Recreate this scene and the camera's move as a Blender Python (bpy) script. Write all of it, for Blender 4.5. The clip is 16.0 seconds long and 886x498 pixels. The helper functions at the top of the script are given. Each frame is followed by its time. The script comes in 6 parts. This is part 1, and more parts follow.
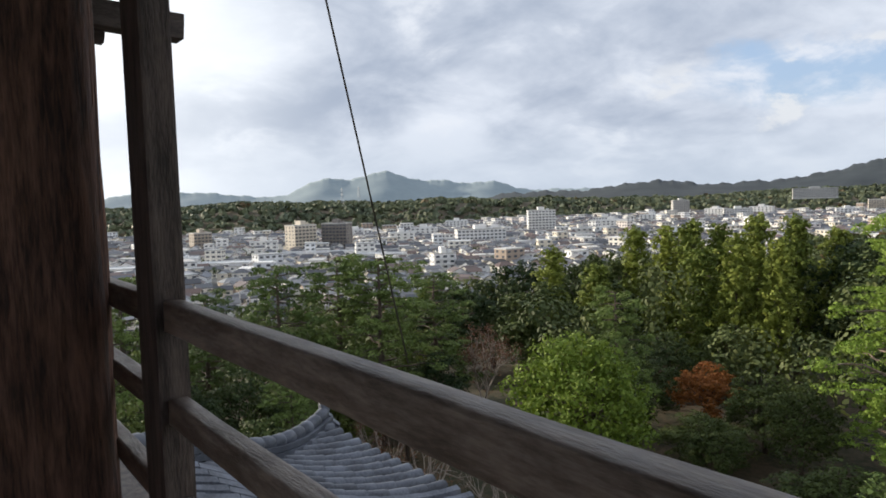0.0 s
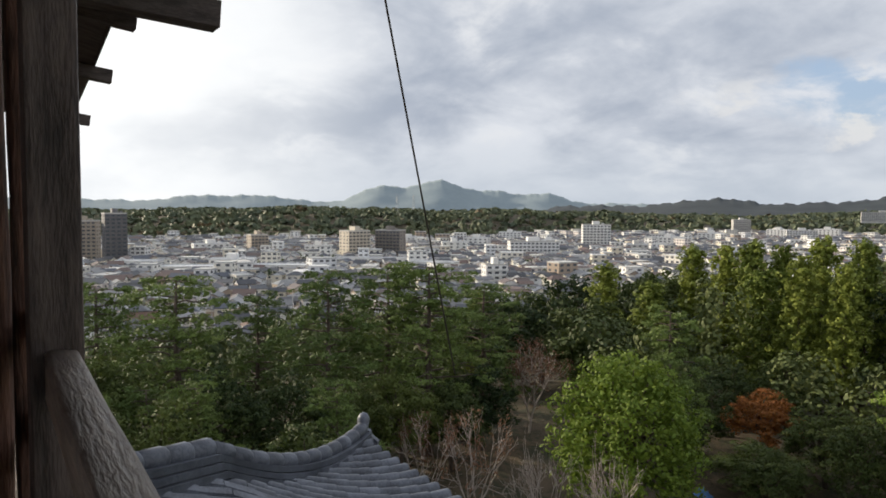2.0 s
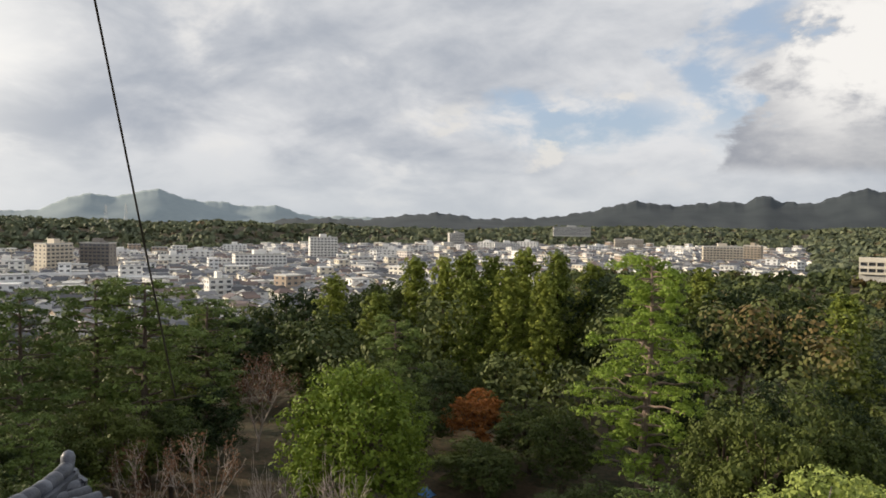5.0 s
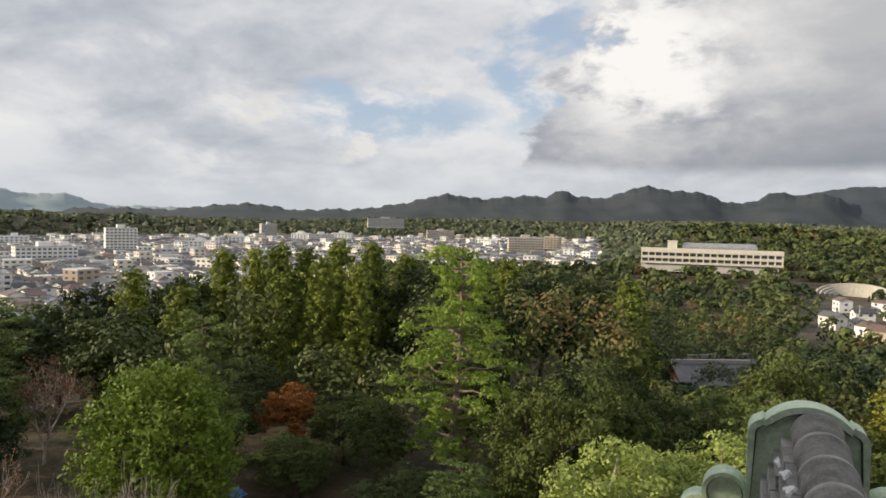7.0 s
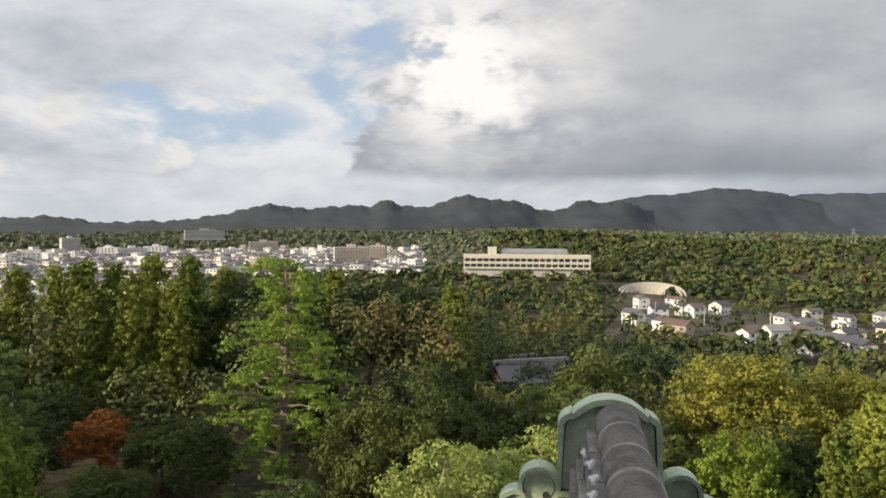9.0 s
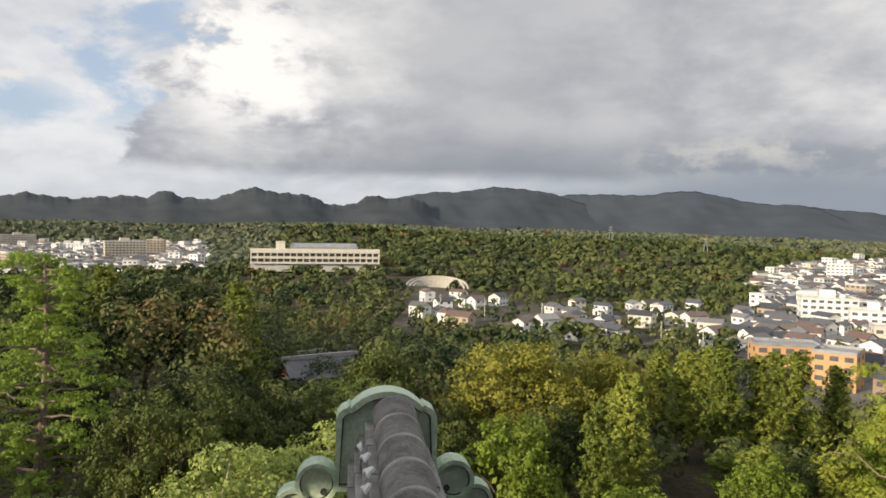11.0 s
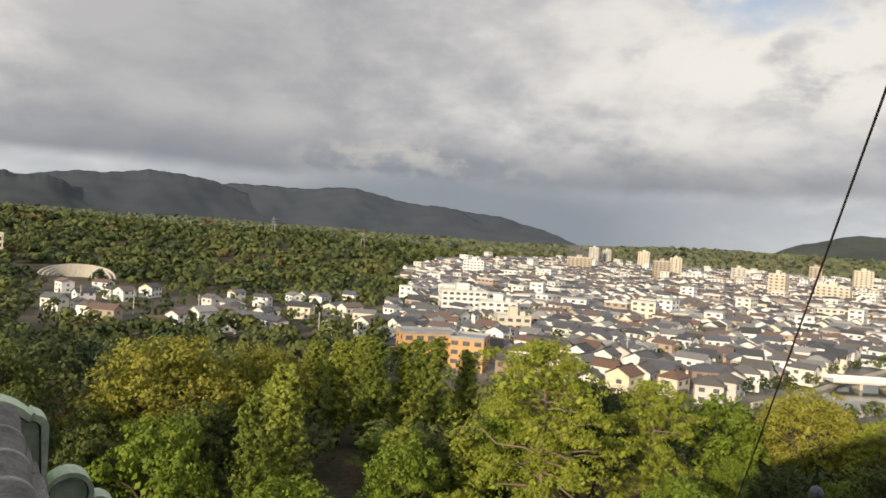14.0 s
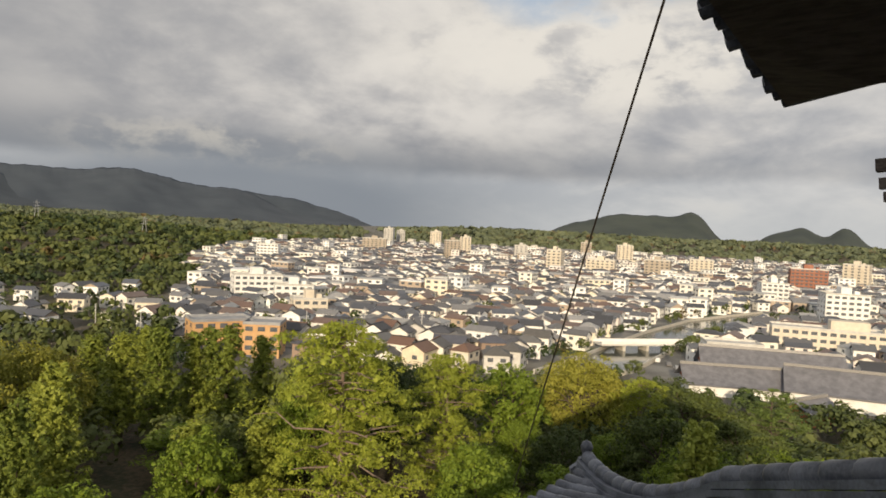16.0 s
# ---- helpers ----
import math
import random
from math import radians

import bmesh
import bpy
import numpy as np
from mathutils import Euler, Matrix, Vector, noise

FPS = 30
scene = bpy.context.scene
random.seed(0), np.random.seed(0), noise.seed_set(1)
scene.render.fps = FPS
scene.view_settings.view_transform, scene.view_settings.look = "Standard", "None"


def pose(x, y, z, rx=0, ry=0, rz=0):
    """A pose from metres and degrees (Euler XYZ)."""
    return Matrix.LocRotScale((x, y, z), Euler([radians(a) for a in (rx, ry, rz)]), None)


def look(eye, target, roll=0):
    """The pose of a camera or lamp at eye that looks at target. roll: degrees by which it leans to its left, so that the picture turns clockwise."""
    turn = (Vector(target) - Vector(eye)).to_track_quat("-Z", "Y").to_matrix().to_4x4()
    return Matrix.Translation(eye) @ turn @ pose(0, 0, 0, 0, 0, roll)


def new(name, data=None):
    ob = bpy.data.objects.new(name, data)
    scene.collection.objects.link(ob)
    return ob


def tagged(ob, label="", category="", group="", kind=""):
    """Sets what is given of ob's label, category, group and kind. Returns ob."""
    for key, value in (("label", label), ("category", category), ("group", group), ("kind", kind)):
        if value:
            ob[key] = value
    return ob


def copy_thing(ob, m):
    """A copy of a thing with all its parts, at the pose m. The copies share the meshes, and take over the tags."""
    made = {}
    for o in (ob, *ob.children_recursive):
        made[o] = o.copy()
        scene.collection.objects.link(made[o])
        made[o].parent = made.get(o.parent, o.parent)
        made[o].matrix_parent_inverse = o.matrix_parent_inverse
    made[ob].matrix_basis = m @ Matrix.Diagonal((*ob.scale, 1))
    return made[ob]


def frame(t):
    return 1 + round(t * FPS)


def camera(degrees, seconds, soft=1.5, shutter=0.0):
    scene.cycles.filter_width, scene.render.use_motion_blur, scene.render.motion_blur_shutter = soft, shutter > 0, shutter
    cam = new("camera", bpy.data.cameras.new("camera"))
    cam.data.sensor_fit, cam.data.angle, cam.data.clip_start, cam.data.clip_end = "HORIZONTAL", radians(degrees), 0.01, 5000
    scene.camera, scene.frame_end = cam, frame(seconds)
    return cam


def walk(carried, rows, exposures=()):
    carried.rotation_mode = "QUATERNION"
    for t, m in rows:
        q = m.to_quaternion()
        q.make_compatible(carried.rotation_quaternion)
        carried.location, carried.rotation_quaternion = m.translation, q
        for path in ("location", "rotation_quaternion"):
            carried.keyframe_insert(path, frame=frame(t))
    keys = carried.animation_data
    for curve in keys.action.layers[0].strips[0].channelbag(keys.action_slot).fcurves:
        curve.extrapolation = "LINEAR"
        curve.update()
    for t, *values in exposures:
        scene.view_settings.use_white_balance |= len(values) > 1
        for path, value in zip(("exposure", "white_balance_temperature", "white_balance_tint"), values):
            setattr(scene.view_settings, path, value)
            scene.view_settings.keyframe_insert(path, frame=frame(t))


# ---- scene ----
cam = camera(62.7, 16.0, soft=1.7)
PATH = (
    (0.0, -0.630, -0.460, 45.0, 85.93, 1.73, 54.02),
    (0.5, -1.000, -0.280, 45.0, 86.66, 1.35, 55.72),
    (1.0, -1.050, -0.185, 45.0, 86.31, 0.45, 59.53),
    (1.5, -1.090, -0.127, 45.0, 86.84, 0.36, 59.96),
    (2.0, -1.080, -0.106, 45.0, 86.76, -0.30, 58.28),
    (2.5, -1.090, -0.110, 45.0, 86.68, -0.17, 53.58),
    (3.0, -1.100, -0.114, 45.0, 86.83, -0.52, 51.20),
    (3.5, -1.130, -0.106, 45.0, 87.04, -0.46, 47.93),
    (4.0, -1.160, -0.097, 45.0, 87.69, -0.53, 44.43),
    (4.5, -1.190, -0.088, 45.0, 87.88, -0.83, 41.06),
    (5.0, -1.220, -0.080, 45.0, 87.97, -0.87, 37.04),
    (7.5, -1.200, -0.030, 45.0, 87.56, -1.33, 18.89),
    (8.0, -1.190, -0.015, 45.0, 87.86, -1.22, 15.21),
    (8.5, -1.180, -0.000, 45.0, 88.47, -0.72, 12.05),
    (11.0, -1.100, 0.040, 45.0, 88.25, -0.95, -7.61),
    (11.5, -1.080, 0.048, 45.0, 88.36, -1.21, -12.63),
    (12.0, -1.060, 0.056, 45.0, 88.61, -1.63, -17.12),
    (12.5, -1.040, 0.064, 45.0, 88.59, -1.94, -20.95),
    (13.0, -1.020, 0.072, 45.0, 88.93, -1.81, -24.95),
    (13.5, -1.000, 0.080, 45.0, 89.21, -2.39, -29.27),
    (14.0, -0.980, 0.080, 45.0, 88.63, -3.56, -33.73),
    (14.5, -0.960, 0.080, 45.0, 88.48, -3.43, -37.30),
    (15.0, -0.940, 0.080, 45.0, 88.38, -3.47, -40.39),
    (15.5, -0.920, 0.080, 45.0, 88.45, -2.97, -45.13),
    (16.0, -0.900, 0.080, 45.0, 88.06, -2.80, -49.78),
)
walk(cam, [(t, pose(*p)) for t, *p in PATH],
     exposures=((0.0, 0.12, 5950, 10), (2.0, 0.0, 6200, 10), (4.0, -0.03, 6550, 10), (11.0, 0.12, 6600, 10), (13.0, 0.06, 6700, 10), (16.0, -0.20, 6950, 10)))

# ---- light ----
SUN_HEADING, SUN_ELEV = 118.5, 15.5      # degrees to the left of north (+y), and above the horizon


def heading_vec(h, e=0.0):
    h, e = radians(h), radians(e)
    return Vector((-math.sin(h) * math.cos(e), math.cos(h) * math.cos(e), math.sin(e)))


sun_data = bpy.data.lights.new("sun", "SUN")
sun_data.energy, sun_data.angle, sun_data.color = 5.0, radians(0.6), (1.0, 0.83, 0.60)
sun = new("sun", sun_data)
sun.matrix_world = look(heading_vec(SUN_HEADING, SUN_ELEV) * 200, (0, 0, 0))

world = bpy.data.worlds.new("sky")
scene.world = world
world.use_nodes = True


class Nodes:
    """Short hand for wiring shader nodes."""

    def __init__(self, tree):
        self.tree = tree
        tree.nodes.clear()

    def node(self, kind, operation=None):
        n = self.tree.nodes.new(kind)
        if operation:
            n.operation = operation
        return n

    def put(self, socket, value):
        if isinstance(value, bpy.types.NodeSocket):
            self.tree.links.new(value, socket)
        elif isinstance(value, (tuple, list)) and len(value) == 3 and socket.type == "RGBA":
            socket.default_value = (*value, 1)
        else:
            socket.default_value = value

    def calc(self, op, *args):
        n = self.node("ShaderNodeMath", operation=op)
        for s, a in zip(n.inputs, args):
            self.put(s, a)
        return n.outputs[0]

    def step(self, x, a, b, lo=0.0, hi=1.0, kind="SMOOTHSTEP"):
        n = self.node("ShaderNodeMapRange")
        n.interpolation_type = kind
        for s, v in zip(n.inputs, (x, a, b, lo, hi)):
            self.put(s, v)
        return n.outputs[0]

    def mix(self, f, a, b, blend="MIX"):
        n = self.node("ShaderNodeMix")
        n.data_type, n.blend_type = "RGBA", blend
        self.put(n.inputs[0], f), self.put(n.inputs[6], a), self.put(n.inputs[7], b)
        return n.outputs[2]

    def noise(self, vec, scale, detail=4.0, rough=0.55, warp=0.0):
        n = self.node("ShaderNodeTexNoise")
        if vec is not None:
            self.put(n.inputs["Vector"], vec)
        n.inputs["Scale"].default_value, n.inputs["Detail"].default_value = scale, detail
        n.inputs["Roughness"].default_value, n.inputs["Distortion"].default_value = rough, warp
        return n.outputs[0]

    def xyz(self, x, y, z):
        n = self.node("ShaderNodeCombineXYZ")
        for s, v in zip(n.inputs, (x, y, z)):
            self.put(s, v)
        return n.outputs[0]


def build_sky():
    n = Nodes(world.node_tree)
    d = n.node("ShaderNodeTexCoord").outputs["Generated"]
    sep = n.node("ShaderNodeSeparateXYZ")
    n.put(sep.inputs[0], d)
    x, y, z = sep.outputs
    deg = 180 / math.pi
    head = n.calc("MULTIPLY", n.calc("ARCTAN2", n.calc("MULTIPLY", x, -1.0), y), deg)
    elev = n.calc("MULTIPLY", n.calc("ARCSINE", z), deg)
    flat = n.calc("ADD", n.calc("MAXIMUM", z, 0.0), 0.42)
    plane = n.xyz(n.calc("DIVIDE", x, flat), n.calc("DIVIDE", y, flat), n.calc("MULTIPLY", z, 1.5))
    big = n.noise(plane, 1.5, 5.0, 0.5, 0.15)
    fine = n.noise(plane, 4.2, 9.0, 0.56, 0.25)
    tall = n.xyz(n.calc("MULTIPLY", x, 1.0), n.calc("MULTIPLY", y, 1.0), n.calc("MULTIPLY", z, 1.9))
    puff = n.noise(tall, 11.0, 9.0, 0.58, 0.15)
    lump = n.noise(tall, 4.5, 8.0, 0.55, 0.1)
    # wandering edges for the cloud masses
    hw = n.calc("ADD", head, n.calc("MULTIPLY", n.calc("SUBTRACT", puff, 0.5), 15.0))
    ew = n.calc("ADD", elev, n.calc("MULTIPLY", n.calc("SUBTRACT", puff, 0.5), 6.0))

    sky = n.node("ShaderNodeTexSky")
    sky.sky_type, sky.sun_disc = "NISHITA", False
    sky.sun_elevation, sky.sun_rotation = radians(SUN_ELEV), radians(-SUN_HEADING)
    blue = n.mix(1.0, sky.outputs[0], (0.13, 0.13, 0.13), "MULTIPLY")
    blue = n.mix(0.6, blue, (0.52, 0.64, 0.84))

    def blob(hx, ex, hr, er, a=None, b=None):
        u = n.calc("DIVIDE", n.calc("SUBTRACT", a or hw, hx), hr)
        v = n.calc("DIVIDE", n.calc("SUBTRACT", b or ew, ex), er)
        r = n.calc("SQRT", n.calc("ADD", n.calc("MULTIPLY", u, u), n.calc("MULTIPLY", v, v)))
        return n.step(r, 1.0, 0.35)

    # broken overcast
    tone = n.calc("ADD", n.calc("MULTIPLY", big, 0.55), n.calc("MULTIPLY", fine, 0.45))
    grey = n.mix(n.step(tone, 0.36, 0.62), (0.42, 0.46, 0.53), (0.80, 0.81, 0.83))
    grey = n.mix(n.calc("MULTIPLY", n.step(fine, 0.55, 0.74), 0.55), grey, (0.93, 0.91, 0.88))
    # pale veil low down
    grey = n.mix(n.step(elev, 7.0, 0.0, 0.0, 0.72), grey, (0.62, 0.66, 0.70))
    # blue gaps
    gap = n.calc("MAXIMUM", blob(15.5, 12.5, 5.0, 8.5), blob(27.0, 8.0, 12.0, 2.6))
    gap = n.calc("MAXIMUM", gap, blob(-60.0, 19.5, 10.0, 3.6))
    gap = n.calc("MULTIPLY", gap, n.step(fine, 0.60, 0.46))
    col = n.mix(n.calc("MULTIPLY", gap, 0.95), grey, blue)
    # scattered small cumulus in front of the gaps
    small = n.calc("MULTIPLY", n.step(puff, 0.56, 0.66), blob(24.0, 7.0, 22.0, 5.0, head, elev))
    col = n.mix(n.calc("MULTIPLY", small, 0.8), col, (0.86, 0.83, 0.78))
    # the great dark bank with its flat base
    left_edge = n.calc("SUBTRACT", 17.0, n.calc("MULTIPLY", elev, 0.40))
    bank = n.calc("MULTIPLY", n.step(n.calc("SUBTRACT", hw, left_edge), 1.2, -0.6),
                  n.step(n.calc("ADD", elev, n.calc("MULTIPLY", n.calc("SUBTRACT", lump, 0.5), 2.0)), 3.3, 4.6))
    bank = n.calc("MULTIPLY", bank, n.step(head, -78.0, -48.0, 0.45, 1.0))
    body = n.mix(n.step(n.calc("ADD", n.calc("MULTIPLY", lump, 0.6), n.calc("MULTIPLY", fine, 0.4)), 0.38, 0.62),
                 (0.38, 0.40, 0.45), (0.84, 0.83, 0.82))
    shade = n.calc("MULTIPLY", n.step(hw, 4.0, -8.0), n.step(hw, -44.0, -16.0))
    body = n.mix(n.calc("MULTIPLY", shade, 0.70), body, (0.40, 0.415, 0.45))
    body = n.mix(n.calc("MULTIPLY", n.step(head, -24.0, -38.0), n.step(elev, 8.0, 14.0, 0.0, 0.22)), body, (0.88, 0.865, 0.84))
    body = n.mix(n.calc("MULTIPLY", n.step(elev, 8.5, 4.0, 0.0, 0.75), n.step(head, 16.0, -4.0, 0.15, 1.0)), body, (0.25, 0.275, 0.32))
    col = n.mix(bank, col, body)
    # its sunlit shoulder
    lit = n.calc("MULTIPLY", blob(8.5, 12.5, 8.5, 7.5), bank)
    col = n.mix(n.calc("MULTIPLY", lit, n.step(puff, 0.34, 0.52)), col, (0.99, 0.97, 0.94))
    base_lit = n.calc("MULTIPLY", blob(-31.0, 5.2, 13.0, 2.4), n.step(puff, 0.44, 0.6))
    col = n.mix(n.calc("MULTIPLY", base_lit, 0.75), col, (0.86, 0.82, 0.74))
    # bright cumulus far right, rain below the bank
    right = n.calc("MULTIPLY", blob(-62.0, 13.5, 24.0, 5.5), n.step(puff, 0.36, 0.54))
    col = n.mix(n.calc("MULTIPLY", right, 0.9), col, (0.95, 0.93, 0.89))
    high = n.calc("MULTIPLY", blob(-58.0, 19.0, 13.0, 4.0), n.step(fine, 0.60, 0.44))
    col = n.mix(n.calc("MULTIPLY", high, 0.85), col, blue)
    rain = n.calc("MULTIPLY", blob(-34.0, 0.6, 28.0, 7.0, head, elev), 0.92)
    col = n.mix(rain, col, (0.27, 0.31, 0.37))
    # veiled sun
    s = heading_vec(97, 13)
    dot = n.node("ShaderNodeVectorMath", operation="DOT_PRODUCT")
    n.put(dot.inputs[0], d)
    dot.inputs[1].default_value = s
    glow = n.step(dot.outputs["Value"], 0.80, 0.97)
    col = n.mix(n.calc("MULTIPLY", glow, n.step(big, 0.30, 0.58, 0.62, 1.0)), col, (1.15, 1.13, 1.08))
    # below the horizon: dull earth
    col = n.mix(n.step(elev, -0.5, -3.0), col, (0.12, 0.13, 0.12))
    bg = n.node("ShaderNodeBackground")
    n.put(bg.inputs[0], col)
    bg.inputs[1].default_value = 0.95
    out = n.node("ShaderNodeOutputWorld")
    n.put(out.inputs[0], bg.outputs[0])


build_sky()

# ---- materials ----


def surface(name, a, b, rough=0.8, scale=1.0, bump=0.2, metal=0.0, spread=0.0, stretch=(1, 1, 1), fine=12.0, by="", space="world"):
    """A material between the colours a and b, mottled at two scales, with fine relief. spread: random lightness, by object or by island."""
    m = bpy.data.materials.new(name)
    m.use_nodes = True
    n = Nodes(m.node_tree)
    if space == "world":
        pos = n.node("ShaderNodeNewGeometry").outputs["Position"]
    else:
        pos = n.node("ShaderNodeTexCoord").outputs["Object"]
    mp = n.node("ShaderNodeMapping")
    n.put(mp.inputs[0], pos)
    mp.inputs["Scale"].default_value = stretch
    pos = mp.outputs[0]
    big, small = n.noise(pos, scale, 5.0, 0.6), n.noise(pos, scale * fine, 5.0, 0.6)
    t = n.calc("ADD", n.calc("MULTIPLY", big, 0.6), n.calc("MULTIPLY", small, 0.4))
    col = n.mix(n.step(t, 0.34, 0.66), a, b)
    if spread:
        if by == "island":
            rnd = n.node("ShaderNodeNewGeometry").outputs["Random Per Island"]
        else:
            rnd = n.node("ShaderNodeObjectInfo").outputs["Random"]
        f = n.step(rnd, 0.0, 1.0, 1 - spread, 1 + spread, "LINEAR")
        sc = n.node("ShaderNodeVectorMath", operation="SCALE")
        n.put(sc.inputs[0], col), n.put(sc.inputs["Scale"], f)
        col = sc.outputs[0]
    p = n.node("ShaderNodeBsdfPrincipled")
    n.put(p.inputs["Base Color"], col)
    n.put(p.inputs["Roughness"], n.step(small, 0.3, 0.7, max(rough - 0.12, 0.03), min(rough + 0.1, 1.0)))
    p.inputs["Metallic"].default_value = metal
    if bump:
        b_ = n.node("ShaderNodeBump")
        b_.inputs["Strength"].default_value, b_.inputs["Distance"].default_value = bump, 0.02
        n.put(b_.inputs["Height"], t)
        n.put(p.inputs["Normal"], b_.outputs[0])
    n.put(n.node("ShaderNodeOutputMaterial").inputs[0], p.outputs[0])
    return m


def palette(name, colours, rough=0.8, by="island", mottle=0.12, scale=0.6):
    """A material that picks one of several colours for each object or island."""
    m = bpy.data.materials.new(name)
    m.use_nodes = True
    n = Nodes(m.node_tree)
    if by == "island":
        rnd = n.node("ShaderNodeNewGeometry").outputs["Random Per Island"]
    else:
        rnd = n.node("ShaderNodeObjectInfo").outputs["Random"]
    ramp = n.node("ShaderNodeValToRGB")
    ramp.color_ramp.interpolation = "CONSTANT"
    els = ramp.color_ramp.elements
    while len(els) < len(colours):
        els.new(0.5)
    for i, c in enumerate(colours):
        els[i].position, els[i].color = i / len(colours), (*c, 1)
    n.put(ramp.inputs[0], rnd)
    pos = n.node("ShaderNodeNewGeometry").outputs["Position"]
    t = n.calc("ADD", n.calc("MULTIPLY", n.noise(pos, scale), 0.5), n.calc("MULTIPLY", n.noise(pos, scale * 9), 0.5))
    sc = n.node("ShaderNodeVectorMath", operation="SCALE")
    n.put(sc.inputs[0], ramp.outputs[0]), n.put(sc.inputs["Scale"], n.step(t, 0.35, 0.65, 1 - mottle, 1 + mottle))
    p = n.node("ShaderNodeBsdfPrincipled")
    n.put(p.inputs["Base Color"], sc.outputs[0])
    p.inputs["Roughness"].default_value = rough
    n.put(n.node("ShaderNodeOutputMaterial").inputs[0], p.outputs[0])
    return m


def foliage(name, dark, light, far=False, sheer=0.16, vary=0.5):
    """Leaves: lightness by leaf and by tree, some light passing through."""
    m = bpy.data.materials.new(name)
    m.use_nodes = True
    n = Nodes(m.node_tree)
    geo = n.node("ShaderNodeNewGeometry")
    leaf = geo.outputs["Random Per Island"]
    if far:
        cells = n.node("ShaderNodeTexVoronoi")
        n.put(cells.inputs["Vector"], geo.outputs["Position"])
        cells.inputs["Scale"].default_value = 0.085
        sp = n.node("ShaderNodeSeparateColor")
        n.put(sp.inputs[0], cells.outputs["Color"])
        tree = sp.outputs[0]
        hue = n.step(n.noise(geo.outputs["Position"], 0.020, 4.0), 0.36, 0.64)
    else:
        tree = n.node("ShaderNodeObjectInfo").outputs["Random"]
        hue = n.noise(geo.outputs["Position"], 0.35, 3.0)
    rest = n.calc("ADD", n.calc("MULTIPLY", tree, vary), (0.5 - vary) * 0.55)
    t = n.calc("ADD", n.calc("MULTIPLY", leaf, 0.16 if far else 0.26), n.calc("ADD", rest, n.calc("MULTIPLY", hue, 0.45 if far else 0.25)))
    col = n.mix(n.step(t, 0.15, 0.9), dark, light)
    if far:
        # scattered turning trees
        red = n.calc("MULTIPLY", n.step(n.noise(geo.outputs["Position"], 0.022, 2.0), 0.62, 0.68), n.step(n.noise(geo.outputs["Position"], 0.006, 2.0), 0.42, 0.55))
        col = n.mix(n.calc("MULTIPLY", red, 0.6), col, (0.17, 0.085, 0.040))
    p = n.node("ShaderNodeBsdfPrincipled")
    n.put(p.inputs["Base Color"], col)
    p.inputs["Roughness"].default_value = 0.62
    p.inputs["Specular IOR Level"].default_value = 0.25
    tr = n.node("ShaderNodeBsdfTranslucent")
    n.put(tr.inputs[0], col)
    mx = n.node("ShaderNodeMixShader")
    mx.inputs[0].default_value = sheer
    n.put(mx.inputs[1], p.outputs[0]), n.put(mx.inputs[2], tr.outputs[0])
    n.put(n.node("ShaderNodeOutputMaterial").inputs[0], mx.outputs[0])
    return m


M_OLD_WOOD = surface("dark_old_wood", (0.026, 0.014, 0.010), (0.26, 0.140, 0.095), 0.75, 3.4, 1.0, stretch=(9, 9, 1.0), fine=5.0)
M_RAIL_WOOD = surface("weathered_rail_wood", (0.13, 0.098, 0.078), (0.46, 0.385, 0.32), 0.5, 5.0, 0.5, stretch=(1.1, 6, 6), fine=6.0)
M_GREY_WOOD = surface("grey_weathered_wood", (0.045, 0.034, 0.028), (0.20, 0.155, 0.130), 0.6, 5.0, 0.6, stretch=(6, 6, 0.9), fine=7.0)
M_EAVE_WOOD = surface("eave_wood", (0.045, 0.034, 0.03), (0.14, 0.115, 0.10), 0.8, 6.0, 0.4, stretch=(3, 0.7, 3), fine=6.0)
M_ROOF_TILE = surface("grey_clay_tile", (0.042, 0.048, 0.064), (0.15, 0.165, 0.20), 0.42, 2.2, 0.25, spread=0.22, by="object", fine=14.0)
M_RIDGE_TILE = surface("ridge_tile", (0.17, 0.165, 0.16), (0.40, 0.385, 0.37), 0.6, 5.0, 0.35, spread=0.18, by="object", fine=10.0)
M_MORTAR = surface("white_lime_mortar", (0.5, 0.5, 0.5), (0.8, 0.81, 0.83), 0.8, 7.0, 0.4)
M_COPPER = surface("green_copper", (0.38, 0.50, 0.36), (0.66, 0.76, 0.58), 0.6, 4.0, 0.25, fine=8.0)
M_COPPER_DARK = surface("dark_copper_line", (0.03, 0.035, 0.03), (0.07, 0.08, 0.07), 0.6, 6.0, 0.2)
M_PLASTER = surface("keep_wall_boards", (0.05, 0.042, 0.036), (0.11, 0.095, 0.082), 0.8, 3.0, 0.3, stretch=(4, 4, 0.6))
M_WIRE = surface("twisted_cable", (0.02, 0.018, 0.016), (0.06, 0.05, 0.045), 0.5, 20.0, 0.2)
M_BARK = surface("pine_bark", (0.05, 0.036, 0.028), (0.15, 0.115, 0.09), 0.9, 1.5, 0.6, stretch=(3, 3, 0.8))
M_PALE_BARK = surface("weathered_pine_bark", (0.12, 0.085, 0.065), (0.28, 0.22, 0.18), 0.9, 1.5, 0.5, stretch=(3, 3, 0.8))
M_BARE = surface("pale_twigs", (0.26, 0.21, 0.18), (0.48, 0.42, 0.37), 0.85, 2.0, 0.3)
M_PINE = foliage("pine_needles", (0.048, 0.086, 0.026), (0.180, 0.240, 0.058), sheer=0.10, vary=0.3)
# the next two needle colours are lightened to carry sunlight on the boughs
M_PINE_SUNLIT = foliage("sunlit_pine_needles", (0.127, 0.213, 0.030), (0.310, 0.414, 0.064), sheer=0.14, vary=0.0)
